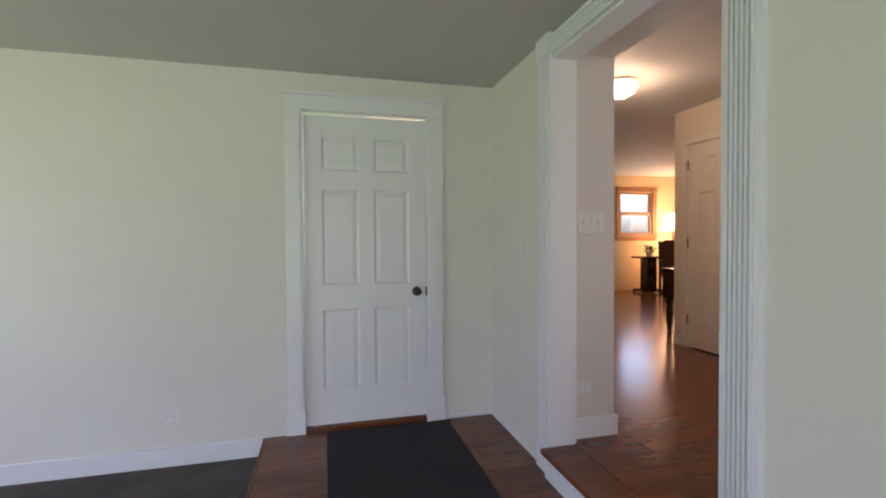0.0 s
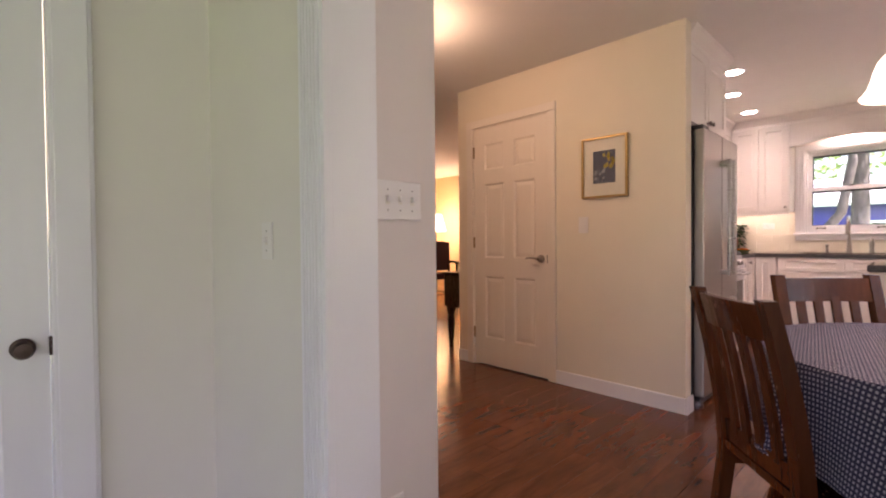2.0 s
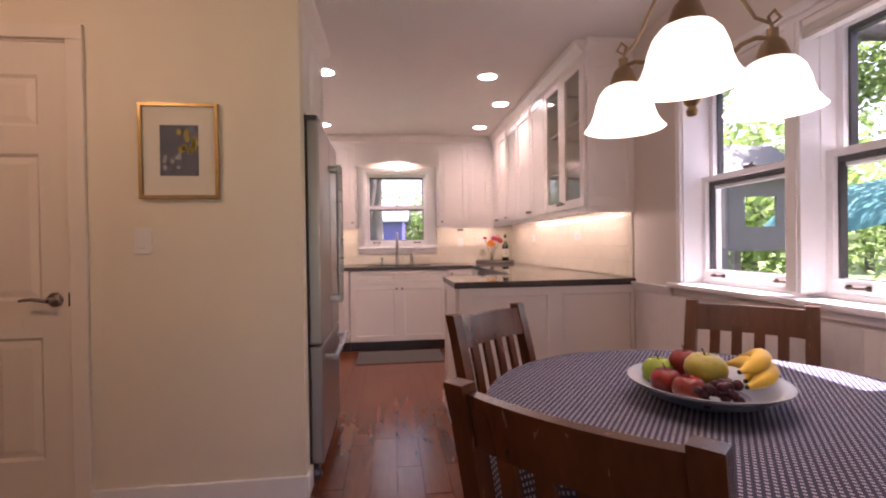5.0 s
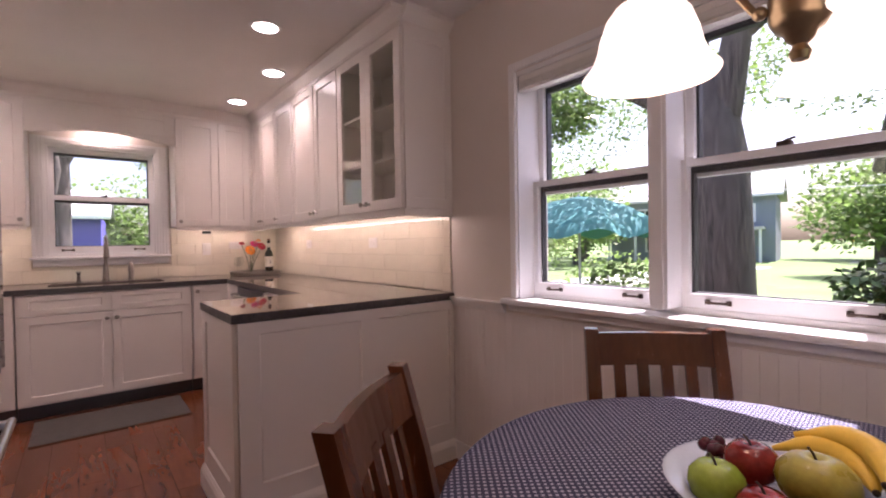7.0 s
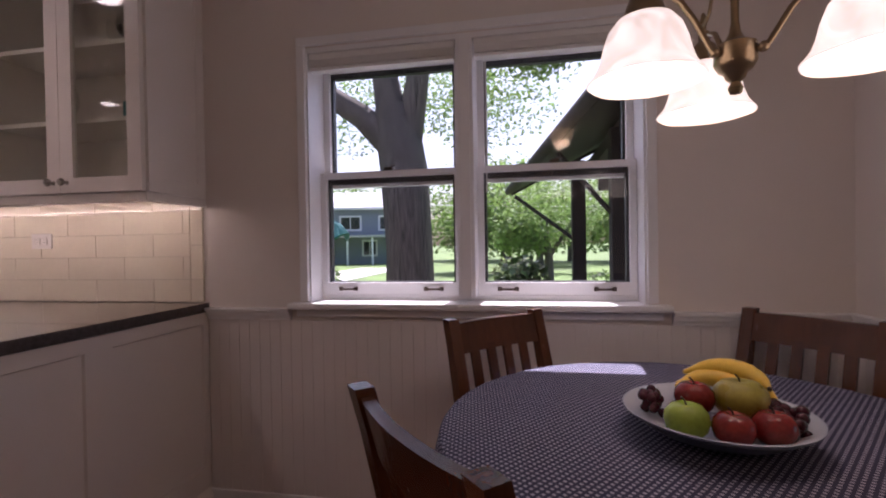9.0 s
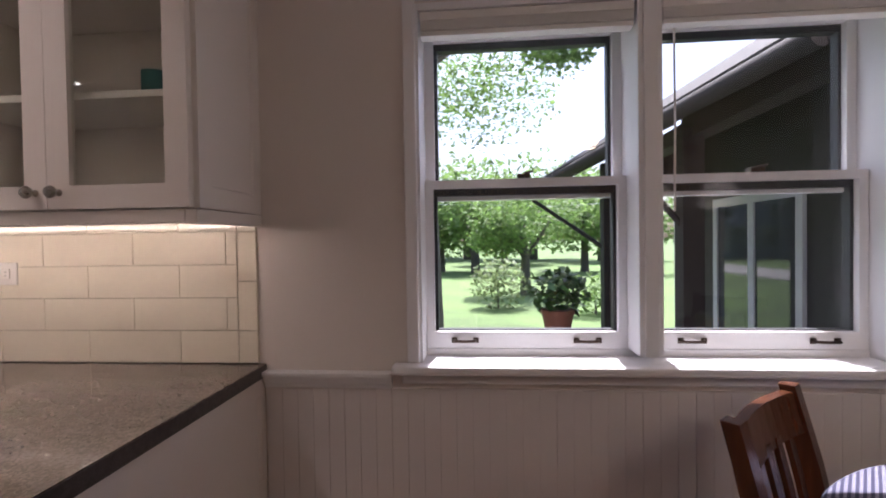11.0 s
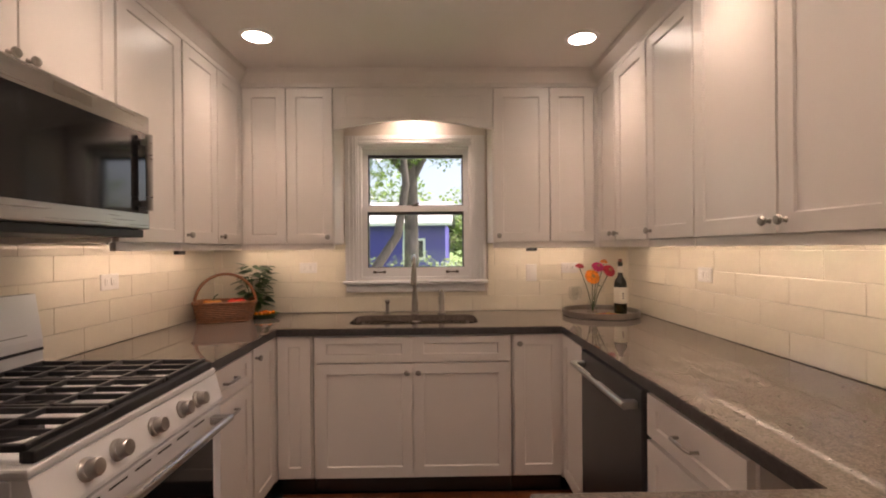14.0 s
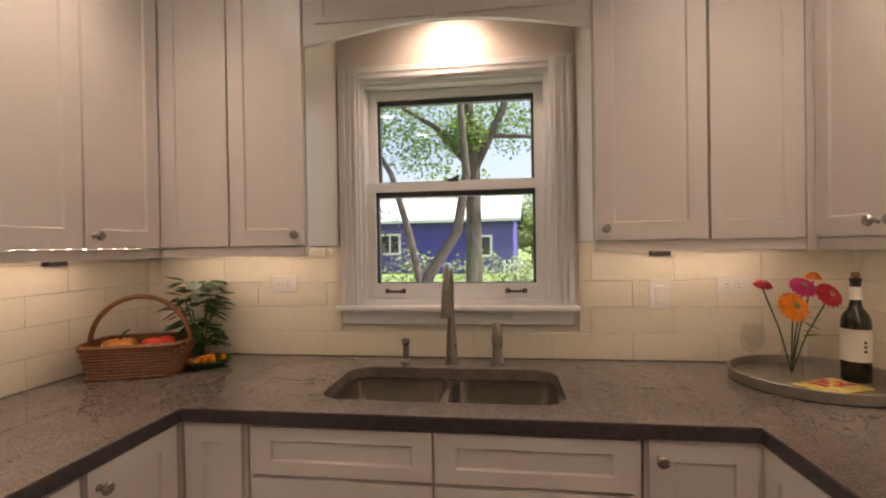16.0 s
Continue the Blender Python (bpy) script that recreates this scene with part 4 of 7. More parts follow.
prism(bm, [(-0.020, 0), (-0.038, 0), (-0.038, 0.075), (-0.032, 0.09), (-0.022, 0.105), (-0.020, 0.105)], -0.019, 0.575, "y")
part("base_moulding", bm, "cab", pn)

# wall cabinets
UX = 6.885
wall_unit(pose(UX, 2.905, 0, 0, 0, WEST), 0.55, [(0.004, 1.372, 0.262, 0.938, "door"), (0.268, 1.372, 0.278, 0.938, "door", "rb")], "white shaker wall cabinet beside the window")
wall_unit(pose(UX, 1.396, 0, 0, 0, WEST), 0.62, [(0.004, 1.372, 0.338, 0.938, "door", "lb"), (0.345, 1.372, 0.27, 0.938, "door")], "white shaker wall cabinet beside the window")
NYF = 2.922
wall_unit(pose(6.225, NYF, 0), 0.65, [(0.004, 1.372, 0.33, 0.938, "door", "lb"), (0.338, 1.372, 0.30, 0.938, "door", "lb")], "white shaker corner wall cabinet", 1.372, 2.31, 0.31)
wall_unit(pose(5.785, NYF, 0), 0.438, [(0.004, 1.372, 0.43, 0.938, "door")], "white shaker wall cabinet beside the microwave", 1.372, 2.31, 0.31)
wall_unit(pose(5.005, NYF, 0), 0.778, [(0.004, 1.84, 0.384, 0.47, "door", "rb"), (0.39, 1.84, 0.384, 0.47, "door", "lb")], "white shaker wall cabinet over the microwave", 1.84, 2.31, 0.31, False)
wall_unit(pose(4.63, NYF, 0), 0.373, [(0.004, 1.372, 0.365, 0.938, "door", "lb")], "narrow white wall cabinet beside the refrigerator", 1.372, 2.31, 0.31)
wall_unit(pose(3.802, 2.41, 0), 0.825, [(0.004, 1.82, 0.406, 0.49, "door", "rb"), (0.415, 1.82, 0.406, 0.49, "door", "lb")], "white shaker cabinet over the refrigerator", 1.82, 2.31, 0.82, False)
SYF = 0.738
wall_unit(pose(6.87, SYF, 0, 0, 0, NORTH), 0.645, [(0.004, 1.372, 0.262, 0.938, "door", "rb"), (0.27, 1.372, 0.37, 0.938, "door", "lb")], "white shaker corner wall cabinet")
wall_unit(pose(6.223, SYF, 0, 0, 0, NORTH), 0.383, [(0.002, 1.372, 0.379, 0.938, "door", "lb")], "white shaker wall cabinet with one door")
wall_unit(pose(5.838, SYF, 0, 0, 0, NORTH), 0.80, [(0.002, 1.372, 0.424, 0.938, "door", "rb"), (0.43, 1.372, 0.366, 0.938, "door", "lb")], "white shaker wall cabinet with two doors")
# glazed cabinet at the end of the run
gc = thing("glass_cabinet", pose(5.036, SYF, 0, 0, 0, NORTH), "white wall cabinet with two glazed doors and glassware", "cabinet", "kitchen wall cabinets")
GW = 0.73
bm = B()
box(bm, 0.001, 0.018, 0, 0.315, 1.372, 2.31)
box(bm, GW - 0.018, GW - 0.001, 0, 0.315, 1.372, 2.31)
box(bm, 0.018, GW - 0.018, 0, 0.315, 1.372, 1.392)
box(bm, 0.018, GW - 0.018, 0, 0.315, 2.29, 2.31)
box(bm, 0.018, GW - 0.018, 0.30, 0.315, 1.392, 2.29)
part("body", bm, "cab", gc)
for z in (1.65, 1.945):
    part("shelf", box(B(), 0.019, GW - 0.019, 0.02, 0.298, z, z + 0.018, 0.002), "cab", gc)
for x0, hold in ((0.003, "r"), (GW / 2 + 0.001, "l")):
    w = GW / 2 - 0.004
    bm = B()
    slab(bm, "y", -0.02, 0.0, x0, x0 + w, 1.374, 2.308, [(x0 + 0.058, x0 + w - 0.058, 1.432, 2.25)])
    o = part("door", bm, "cab", gc)
    p = part("pane", box(B(), x0 + 0.056, x0 + w - 0.056, -0.010, -0.007, 1.43, 2.252), "cabglass", o)
    p.visible_shadow = False
    small_knob(o, x0 + (w - 0.03 if hold == "r" else 0.03), 1.415, -0.02)
part("light_rail", box(B(), 0.0015, GW - 0.0205, -0.012, 0.012, 1.338, 1.371, 0.003), "cab", gc)
bm = B()
panelled(bm, 0.315, 0.938, 0.012, [(0.05, 0.265, 0.055, 0.885)], 0.006, 0.004)
part("end_panel", bm, "cab", gc, "", False, pose(GW + 0.011, 0.0, 1.372, 0, 0, 90))
part("end_rail", box(B(), GW - 0.02, GW + 0.011, -0.012, 0.31, 1.336, 1.370, 0.003), "cab", gc)

cf = tagged(new("corner_filler"), "white filler strips in the cabinet corners", "filler", "", "structure")
for b in ((6.557, 6.61, 2.6055, 2.66, 0.1, 0.874), (6.557, 6.61, 0.99, 1.0745, 0.1, 0.874), (6.871, 6.95, 0.64, 0.7755, 1.338, 2.31), (6.876, 6.95, 2.9055, 2.98, 1.338, 2.31)):
    part("strip", box(B(), *b), "cab", cf)

# arched valance and crown
bm = B()
pts = [(2.354, 2.31), (2.354, 2.06)]
for i in range(13):
    u = i / 12
    pts.append((2.31 - (2.31 - 1.441) * u, 2.066 + 0.052 * math.sin(math.pi * u)))
pts += [(1.397, 2.06), (1.397, 2.31)]
prism(bm, pts, 6.872, 6.892, "x")
va = tagged(part("valance", bm, "cab"), "white arched valance above the sink window", "valance", "", "structure")
for y0, y1 in ((2.31, 1.90), (1.85, 1.44)):
    bm = B()
    slab(bm, "x", 6.864, 6.8715, y1, y0, 2.13, 2.285, [(y1 + 0.03, y0 - 0.03, 2.155, 2.262)])
    part("moulding", bm, "cab", va)
structure("valance_soffit", slab(B(), "z", 2.295, 2.31, 6.892, 7.198, 1.397, 2.354), "cab", "white panel over the sink window", "soffit")
bm = B()
prof = [(0, 0), (0.018, 0), (0.018, 0.025), (0.04, 0.05), (0.062, 0.075), (0.07, 0.10), (0, 0.10)]


def crown(bm, axis, at, sgn, a0, a1):
    prism(bm, [(at + sgn * (u - 0.018), 2.311 + v * 0.985) for u, v in prof], a0, a1, axis)


def crown_x(bm, y, sgn, x0, x1):
    lo = [bm.verts.new((x0, y + sgn * (u - 0.018), 2.311 + v * 0.985)) for u, v in prof]
    hi = [bm.verts.new((x1, y + sgn * (u - 0.018), 2.311 + v * 0.985)) for u, v in prof]
    bm.faces.new(lo), bm.faces.new(hi[::-1])
    for i in range(len(prof)):
        bm.faces.new((lo[i], lo[(i + 1) % 7], hi[(i + 1) % 7], hi[i]))


def crown_y(bm, x, sgn, y0, y1):
    lo = [bm.verts.new((x + sgn * (u - 0.018), y0, 2.311 + v * 0.985)) for u, v in prof]
    hi = [bm.verts.new((x + sgn * (u - 0.018), y1, 2.311 + v * 0.985)) for u, v in prof]
    bm.faces.new(lo), bm.faces.new(hi[::-1])
    for i in range(len(prof)):
        bm.faces.new((lo[i], lo[(i + 1) % 7], hi[(i + 1) % 7], hi[i]))


crown_y(bm, UX - 0.02, -1, 0.72, 2.93)
crown_x(bm, SYF + 0.02, 1, 4.30, 6.88)
crown_x(bm, NYF - 0.02, -1, 4.63, 6.88)
crown_x(bm, 2.39, -1, 3.80, 4.63)
crown_y(bm, 4.305, -1, SY, 0.74)
box(bm, 6.866, 7.19, SY, NY, 2.395, 2.4095)
box(bm, 4.307, 6.88, SY, 0.74, 2.395, 2.4093)
box(bm, 4.63, 6.88, 2.91, NY, 2.395, 2.4092)
structure("crown_moulding", bm, "cab", "white crown moulding above the cabinets", "moulding")

# worktop with undermounted sink
wt = thing("worktop", pose(0, 0, 0), "polished grey-brown granite worktop", "worktop")
bm = B()
SINK = (6.665, 7.03, 1.505, 2.245)
slab(bm, "z", 0.876, 0.915, 4.29, 7.199, SY + 0.002, NY - 0.002, [SINK, (4.29, 4.885, 1.588, 3.3), (4.885, 5.768, 1.070, 3.3), (5.768, 6.555, 1.070, 2.60)])
for cx, cy, a in ((SINK[0], SINK[2], 0), (SINK[1], SINK[2], 90), (SINK[1], SINK[3], 180), (SINK[0], SINK[3], 270)):
    r = 0.085
    ca, sa = math.cos(radians(a)), math.sin(radians(a))
    loc = [(0, 0)] + [(r - r * math.sin(radians(q)), r - r * math.cos(radians(q))) for q in range(0, 91, 15)]
    prism(bm, [(cx + u * ca - v * sa, cy + u * sa + v * ca) for u, v in loc], 0.8765, 0.9145)
part("slab", bm, "stone", wt)
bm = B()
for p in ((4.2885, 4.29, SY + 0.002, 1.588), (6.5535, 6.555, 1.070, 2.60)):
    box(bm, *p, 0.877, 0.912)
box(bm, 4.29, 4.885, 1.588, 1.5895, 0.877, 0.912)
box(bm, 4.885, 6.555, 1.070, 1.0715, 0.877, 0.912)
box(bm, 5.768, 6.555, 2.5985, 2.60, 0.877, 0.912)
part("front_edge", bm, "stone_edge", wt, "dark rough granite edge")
t2 = thing("worktop", pose(0, 0, 0), "short granite worktop between refrigerator and range", "worktop")
part("slab", box(B(), 4.625, 4.990, 2.60, NY - 0.002, 0.876, 0.915, 0.003), "stone", t2)

sk = thing("sink", pose(0, 0, 0), "double-bowl stainless steel undermount sink", "sink")
for y0, y1 in ((1.885, 2.235), (1.515, 1.865)):
    bm = B()
    x0, x1 = 6.67, 7.025

    def ringpts(i, z, r):
        return [(cx + r * math.cos(radians(a)), cy + r * math.sin(radians(a)), z) for cx, cy, s in ((x1 - i - r, y1 - i - r, 0), (x0 + i + r, y1 - i - r, 90), (x0 + i + r, y0 + i + r, 180), (x1 - i - r, y0 + i + r, 270)) for a in range(s, s + 91, 18)]
    rings = [[bm.verts.new(p) for p in ringpts(i, z, r)] for i, z, r in ((-0.012, 0.8755, 0.07), (0.0, 0.874, 0.07), (0.008, 0.73, 0.07), (0.03, 0.70, 0.06), (0.12, 0.695, 0.02))]
    for a, b in zip(rings, rings[1:]):
        for k in range(len(a)):
            bm.faces.new((a[k], a[(k + 1) % len(a)], b[(k + 1) % len(a)], b[k]))
    bm.faces.new(rings[-1])
    bowl = part("bowl", bm, "sink_steel", sk, "", True)
    part("drain", lathe(B(), [(0.0, 0.7), (0.04, 0.7), (0.044, 0.698), (0.044, 0.69), (0, 0.69)], (6.86, (y0 + y1) / 2, 0), 18), "nickel", bowl, "", True)
part("divider", box(B(), 6.675, 7.02, 1.863, 1.887, 0.78, 0.872, 0.008), "steel", sk)

fc = thing("faucet", pose(7.115, 1.885, 0.9155), "tall brushed nickel pull-down faucet", "faucet")
bm = B()
lathe(bm, [(0, 0), (0.027, 0), (0.027, 0.006), (0.022, 0.02), (0.019, 0.10), (0.016, 0.13), (0.0135, 0.16), (0, 0.16)], (0, 0, 0), 20)
part("base", bm, "nickel", fc, "", True)
bm = B()
tube(bm, [(0, 0, 0.15), (0, 0, 0.30)] + [(-0.075 + 0.075 * math.cos(a), 0, 0.30 + 0.075 * math.sin(a)) for a in [radians(q) for q in range(15, 181, 15)]], 0.0125, 12)
part("spout", bm, "nickel", fc, "", True)
bm = B()
lathe(bm, [(0, 0.30), (0.014, 0.30), (0.016, 0.27), (0.021, 0.20), (0.021, 0.195), (0, 0.195)], (-0.15, 0, 0), 16)
part("spray_head", bm, "nickel", fc, "", True)
for nm, y, lab, prof2 in (("soap_dispenser", 2.065, "small brushed nickel soap dispenser", [(0, 0), (0.02, 0), (0.02, 0.008), (0.012, 0.012), (0.012, 0.07), (0.016, 0.075), (0.016, 0.088), (0, 0.09)]), ("side_handle", 1.71, "brushed nickel side lever on the worktop", [(0, 0), (0.026, 0), (0.026, 0.01), (0.02, 0.02), (0.018, 0.06), (0.022, 0.09), (0.015, 0.14), (0.006, 0.155), (0, 0.156)])):
    o = thing(nm, pose(7.115, y, 0.9155), lab, nm.replace("_", " "))
    part("body", lathe(B(), prof2, (0, 0, 0), 18), "nickel", o, "", True)
    if nm == "soap_dispenser":
        part("nozzle", tube(B(), [(0, 0, 0.082), (-0.03, 0, 0.085), (-0.045, 0, 0.078)], 0.005, 8), "nickel", o, "", True)

# refrigerator
fr = thing("refrigerator", pose(3.845, 2.31, 0), "stainless steel french-door refrigerator with bottom freezer", "refrigerator")
part("body", box(B(), 0.0, 0.76, 0.07, 0.85, 0.04, 1.75, 0.004), "steel_dark", fr, "dark grey cabinet sides")
for x0 in (0.003, 0.383):
    o = part("door", box(B(), x0, x0 + 0.374, 0, 0.066, 0.66, 1.765, 0.012), "fridge_steel", fr)
    hx = x0 + (0.335 if x0 < 0.1 else 0.04)
    bm = B()
    tube(bm, [(hx, -0.055, 0.83), (hx, -0.055, 1.60)], 0.014, 12)
    for z in (0.85, 1.58):
        box(bm, hx - 0.012, hx + 0.012, -0.05, 0.0, z - 0.014, z + 0.014, 0.003)
    part("handle", bm, "steel", o, "", True)
o = part("freezer_drawer", box(B(), 0.003, 0.757, 0, 0.066, 0.075, 0.652, 0.012), "fridge_steel", fr)
bm = B()
tube(bm, [(0.06, -0.055, 0.585), (0.70, -0.055, 0.585)], 0.014, 12)
for x in (0.09, 0.67):
    box(bm, x - 0.014, x + 0.014, -0.05, 0.0, 0.573, 0.597, 0.003)
part("handle", bm, "steel", o, "", True)
part("hinge_cover", box(B(), 0.01, 0.12, 0.01, 0.10, 1.766, 1.79, 0.006), "steel_dark", fr)
for x in (0.04, 0.72):
    part("foot", lathe(B(), [(0, 0), (0.035, 0), (0.035, 0.02), (0.018, 0.05), (0, 0.05)], (x, 0.05, 0), 14), "steel_dark", fr)
part("grille", box(B(), 0.02, 0.74, 0.03, 0.069, 0.02, 0.07), "steel_dark", fr)

# range
rg = thing("range", pose(5.0, 2.555, 0), "white gas range with black grates and steel knobs", "stove")
RW = 0.764
part("body", box(B(), 0, RW, 0.02, 0.655, 0.02, 0.895, 0.003), "enamel", rg)
part("cooktop", box(B(), 0, RW, -0.012, 0.60, 0.896, 0.917, 0.006), "enamel", rg)
bm = B()
prism(bm, [(-0.012, 0.896), (-0.035, 0.81), (-0.035, 0.80), (0.02, 0.80), (0.02, 0.896)], 0.001, RW - 0.001, "x")
pan = part("control_panel", bm, "enamel", rg)
for kx in (0.135, 0.235, 0.382, 0.52, 0.612):
    bm = B()
    lathe(bm, [(0, 0), (0.027, 0), (0.027, 0.006), (0.022, 0.010), (0.021, 0.030), (0.018, 0.034), (0, 0.034)], (0, 0, 0), 20)
    part("knob", bm, "steel", pan, "brushed steel knob", True, pose(kx, -0.022, 0.852, 75))
dr = part("oven_door", box(B(), 0.004, RW - 0.004, -0.03, 0.019, 0.20, 0.79, 0.006), "enamel", rg)
part("oven_window", box(B(), 0.07, RW - 0.07, -0.034, -0.031, 0.29, 0.69, 0.001), "blackgloss", dr, "black oven glass")
bm = B()
tube(bm, [(0.05, -0.085, 0.755), (RW - 0.05, -0.085, 0.755)], 0.013, 12)
for x in (0.07, RW - 0.07):
    box(bm, x - 0.016, x + 0.016, -0.083, -0.031, 0.742, 0.768, 0.004)
part("door_handle", bm, "steel", dr, "", True)
for k in range(6):
    part("vent_slot", box(B(), 0.10 + k * 0.095, 0.165 + k * 0.095, -0.0315, -0.0305, 0.772, 0.777), "dark", dr)
part("warming_drawer", box(B(), 0.004, RW - 0.004, -0.028, 0.019, 0.04, 0.19, 0.006), "enamel", rg)
bm = B()
prism(bm, [(0.60, 0.917), (0.655, 0.917), (0.655, 1.19), (0.625, 1.19), (0.60, 1.03)], 0, RW, "x")
bg = part("backguard", bm, "enamel", rg)
part("display_frame", box(B(), 0.10, RW - 0.06, 0.603, 0.606, 1.05, 1.052), "dark", bg)
bm = B()
prism(bm, [(0.6085, 1.065), (0.6245, 1.17), (0.6235, 1.171), (0.6065, 1.066)], 0.22, RW - 0.09, "x")
part("control_glass", bm, "plastic", bg, "pale grey touch panel")
part("back_slot", box(B(), 0.0, RW, 0.597, 0.6, 0.99, 1.0), "dark", bg)
bm = B()
box(bm, 0.02, RW - 0.02, 0.02, 0.585, 0.9175, 0.919)
part("burner_tray", bm, "enamel", rg)
for bx, by, br in ((0.17, 0.16, 0.05), (0.17, 0.44, 0.04), (0.382, 0.30, 0.055), (0.60, 0.16, 0.05), (0.60, 0.44, 0.04)):
    part("burner", lathe(B(), [(0, 0.919), (br, 0.919), (br, 0.928), (br * 0.8, 0.930), (br * 0.8, 0.937), (0, 0.938)], (bx, by, 0), 18), "black", rg, "", True)
for x0 in (0.022, 0.264, 0.506):
    x1 = x0 + 0.236
    bm = B()
    for x in (x0 + 0.008, x1 - 0.008):
        box(bm, x - 0.007, x + 0.007, 0.01, 0.585, 0.940, 0.955, 0.003)
    for y in (0.018, 0.16, 0.30, 0.44, 0.577):
        box(bm, x0 + 0.002, x1 - 0.002, y - 0.006, y + 0.006, 0.942, 0.957, 0.003)
    for x in (x0 + 0.085, x0 + 0.151):
        box(bm, x - 0.005, x + 0.005, 0.02, 0.575, 0.941, 0.956, 0.003)
    for x in (x0 + 0.01, x1 - 0.01):
        for y in (0.02, 0.575):
            box(bm, x - 0.006, x + 0.006, y - 0.006, y + 0.006, 0.9175, 0.942)
    part("grate", bm, "black", rg, "black cast iron grate")
part("front_bar", box(B(), 0.02, RW - 0.02, -0.008, 0.02, 0.918, 0.944, 0.006), "black", rg)

# microwave
mw = thing("microwave", pose(5.055, 2.80, 1.418), "stainless steel over-range microwave with black door", "microwave")
part("body", box(B(), 0.0, 0.755, 0.03, 0.43, 0.0, 0.412, 0.003), "steel", mw)
o = part("door", box(B(), 0.0, 0.755, 0.0, 0.028, 0.0, 0.412, 0.005), "steel", mw)
part("door_glass", box(B(), 0.012, 0.738, -0.004, -0.0005, 0.055, 0.345, 0.001), "blackgloss", o, "black glass door front")
bm = B()
tube(bm, [(0.705, -0.030, 0.065), (0.705, -0.030, 0.335)], 0.0115, 10)
for z in (0.09, 0.31):
    box(bm, 0.695, 0.715, -0.028, -0.004, z - 0.01, z + 0.01, 0.003)
part("handle", bm, "steel", o, "", True)
part("badge", box(B(), 0.33, 0.47, -0.003, -0.0005, 0.362, 0.395, 0.002), "nickel", o, "plain metal badge")
part("vent_grille", box(B(), 0.02, 0.75, 0.02, 0.36, -0.03, -0.001, 0.004), "black", mw, "black underside vent")

# dishwasher
dw = thing("dishwasher", pose(6.215, 1.05, 0, 0, 0, NORTH), "dark stainless steel dishwasher with bar handle", "dishwasher")
part("body", box(B(), 0.004, 0.63, 0.0, 0.6, 0.02, 0.872), "steel_dark", dw)
part("door", box(B(), 0.006, 0.628, -0.028, -0.001, 0.10, 0.868, 0.006), "steel_dark", dw, "dark brushed steel door")
bm = B()
tube(bm, [(0.03, -0.075, 0.81), (0.605, -0.075, 0.81)], 0.013, 12)
for x in (0.05, 0.585):
    box(bm, x - 0.016, x + 0.016, -0.073, -0.028, 0.797, 0.823, 0.004)
part("handle", bm, "steel", dw, "bright steel bar handle", True)
part("toe_kick", box(B(), 0.006, 0.628, 0.04, 0.06, 0.0, 0.095), "steel_dark", dw)

# LED strips under the cabinets
DIODE = None
for x0, x1, y0, y1, z in ((4.33, 6.85, 0.714, 0.724, 1.338), (5.80, 6.85, 2.944, 2.954, 1.362), (6.925, 6.935, 2.37, 2.88, 1.362), (6.925, 6.935, 0.80, 1.38, 1.362)):
    o = thing("led_strip", pose(0, 0, 0), "thin lit LED strip under the wall cabinets", "light strip", "under-cabinet light strips")
    part("channel", box(B(), x0, x1, y0, y1, z, 1.3715), "plastic", o)
    along = x1 - x0 > y1 - y0
    n = int(max(x1 - x0, y1 - y0) / 0.05)
    for k in range(n):
        c = (k + 0.5) / n
        m = pose(x0 + (x1 - x0) * c, y0 if y0 < 1 else y1, z + 0.012, -90 if y0 < 1 else 90) if along else pose((x0 + x1) / 2, y0 + (y1 - y0) * c, z, 0, 0, 90)
        if DIODE is None:
            DIODE = part("diode", box(B(), -0.006, 0.006, -0.0025, 0.0025, -0.0025, -0.0002), "led", o, "glowing diode", False, m)
        else:
            d2 = new("diode", DIODE.data)
            d2.parent = o
            d2.matrix_local = m

# recessed downlights
for cx, cy in CANS:
    o = thing("recessed_light", pose(cx, cy, CEIL), "round recessed ceiling light, lit", "ceiling light", "recessed ceiling lights")
    part("trim_ring", lathe(B(), [(0.066, -0.001), (0.085, -0.001), (0.085, -0.006), (0.066, -0.009), (0.066, -0.001)], (0, 0, 0), 28), "trim", o, "", True)
    part("lens", lathe(B(), [(0, -0.002), (0.065, -0.002), (0.065, -0.005), (0, -0.006)], (0, 0, 0), 28), "lens", o, "glowing lens")
hl = thing("hall_ceiling_light", pose(2.52, 3.55, CEIL), "round white glass ceiling light, lit", "ceiling light")
part("base", lathe(B(), [(0, -0.001), (0.13, -0.001), (0.13, -0.02), (0, -0.02)], (0, 0, 0), 24), "nickel", hl)
p = part("bowl", lathe(B(), [(0.135, -0.021), (0.14, -0.05), (0.11, -0.10), (0.05, -0.13), (0, -0.135)], (0, 0, 0), 24), "lampshade", hl, "glowing glass bowl", True)
p.visible_shadow = False


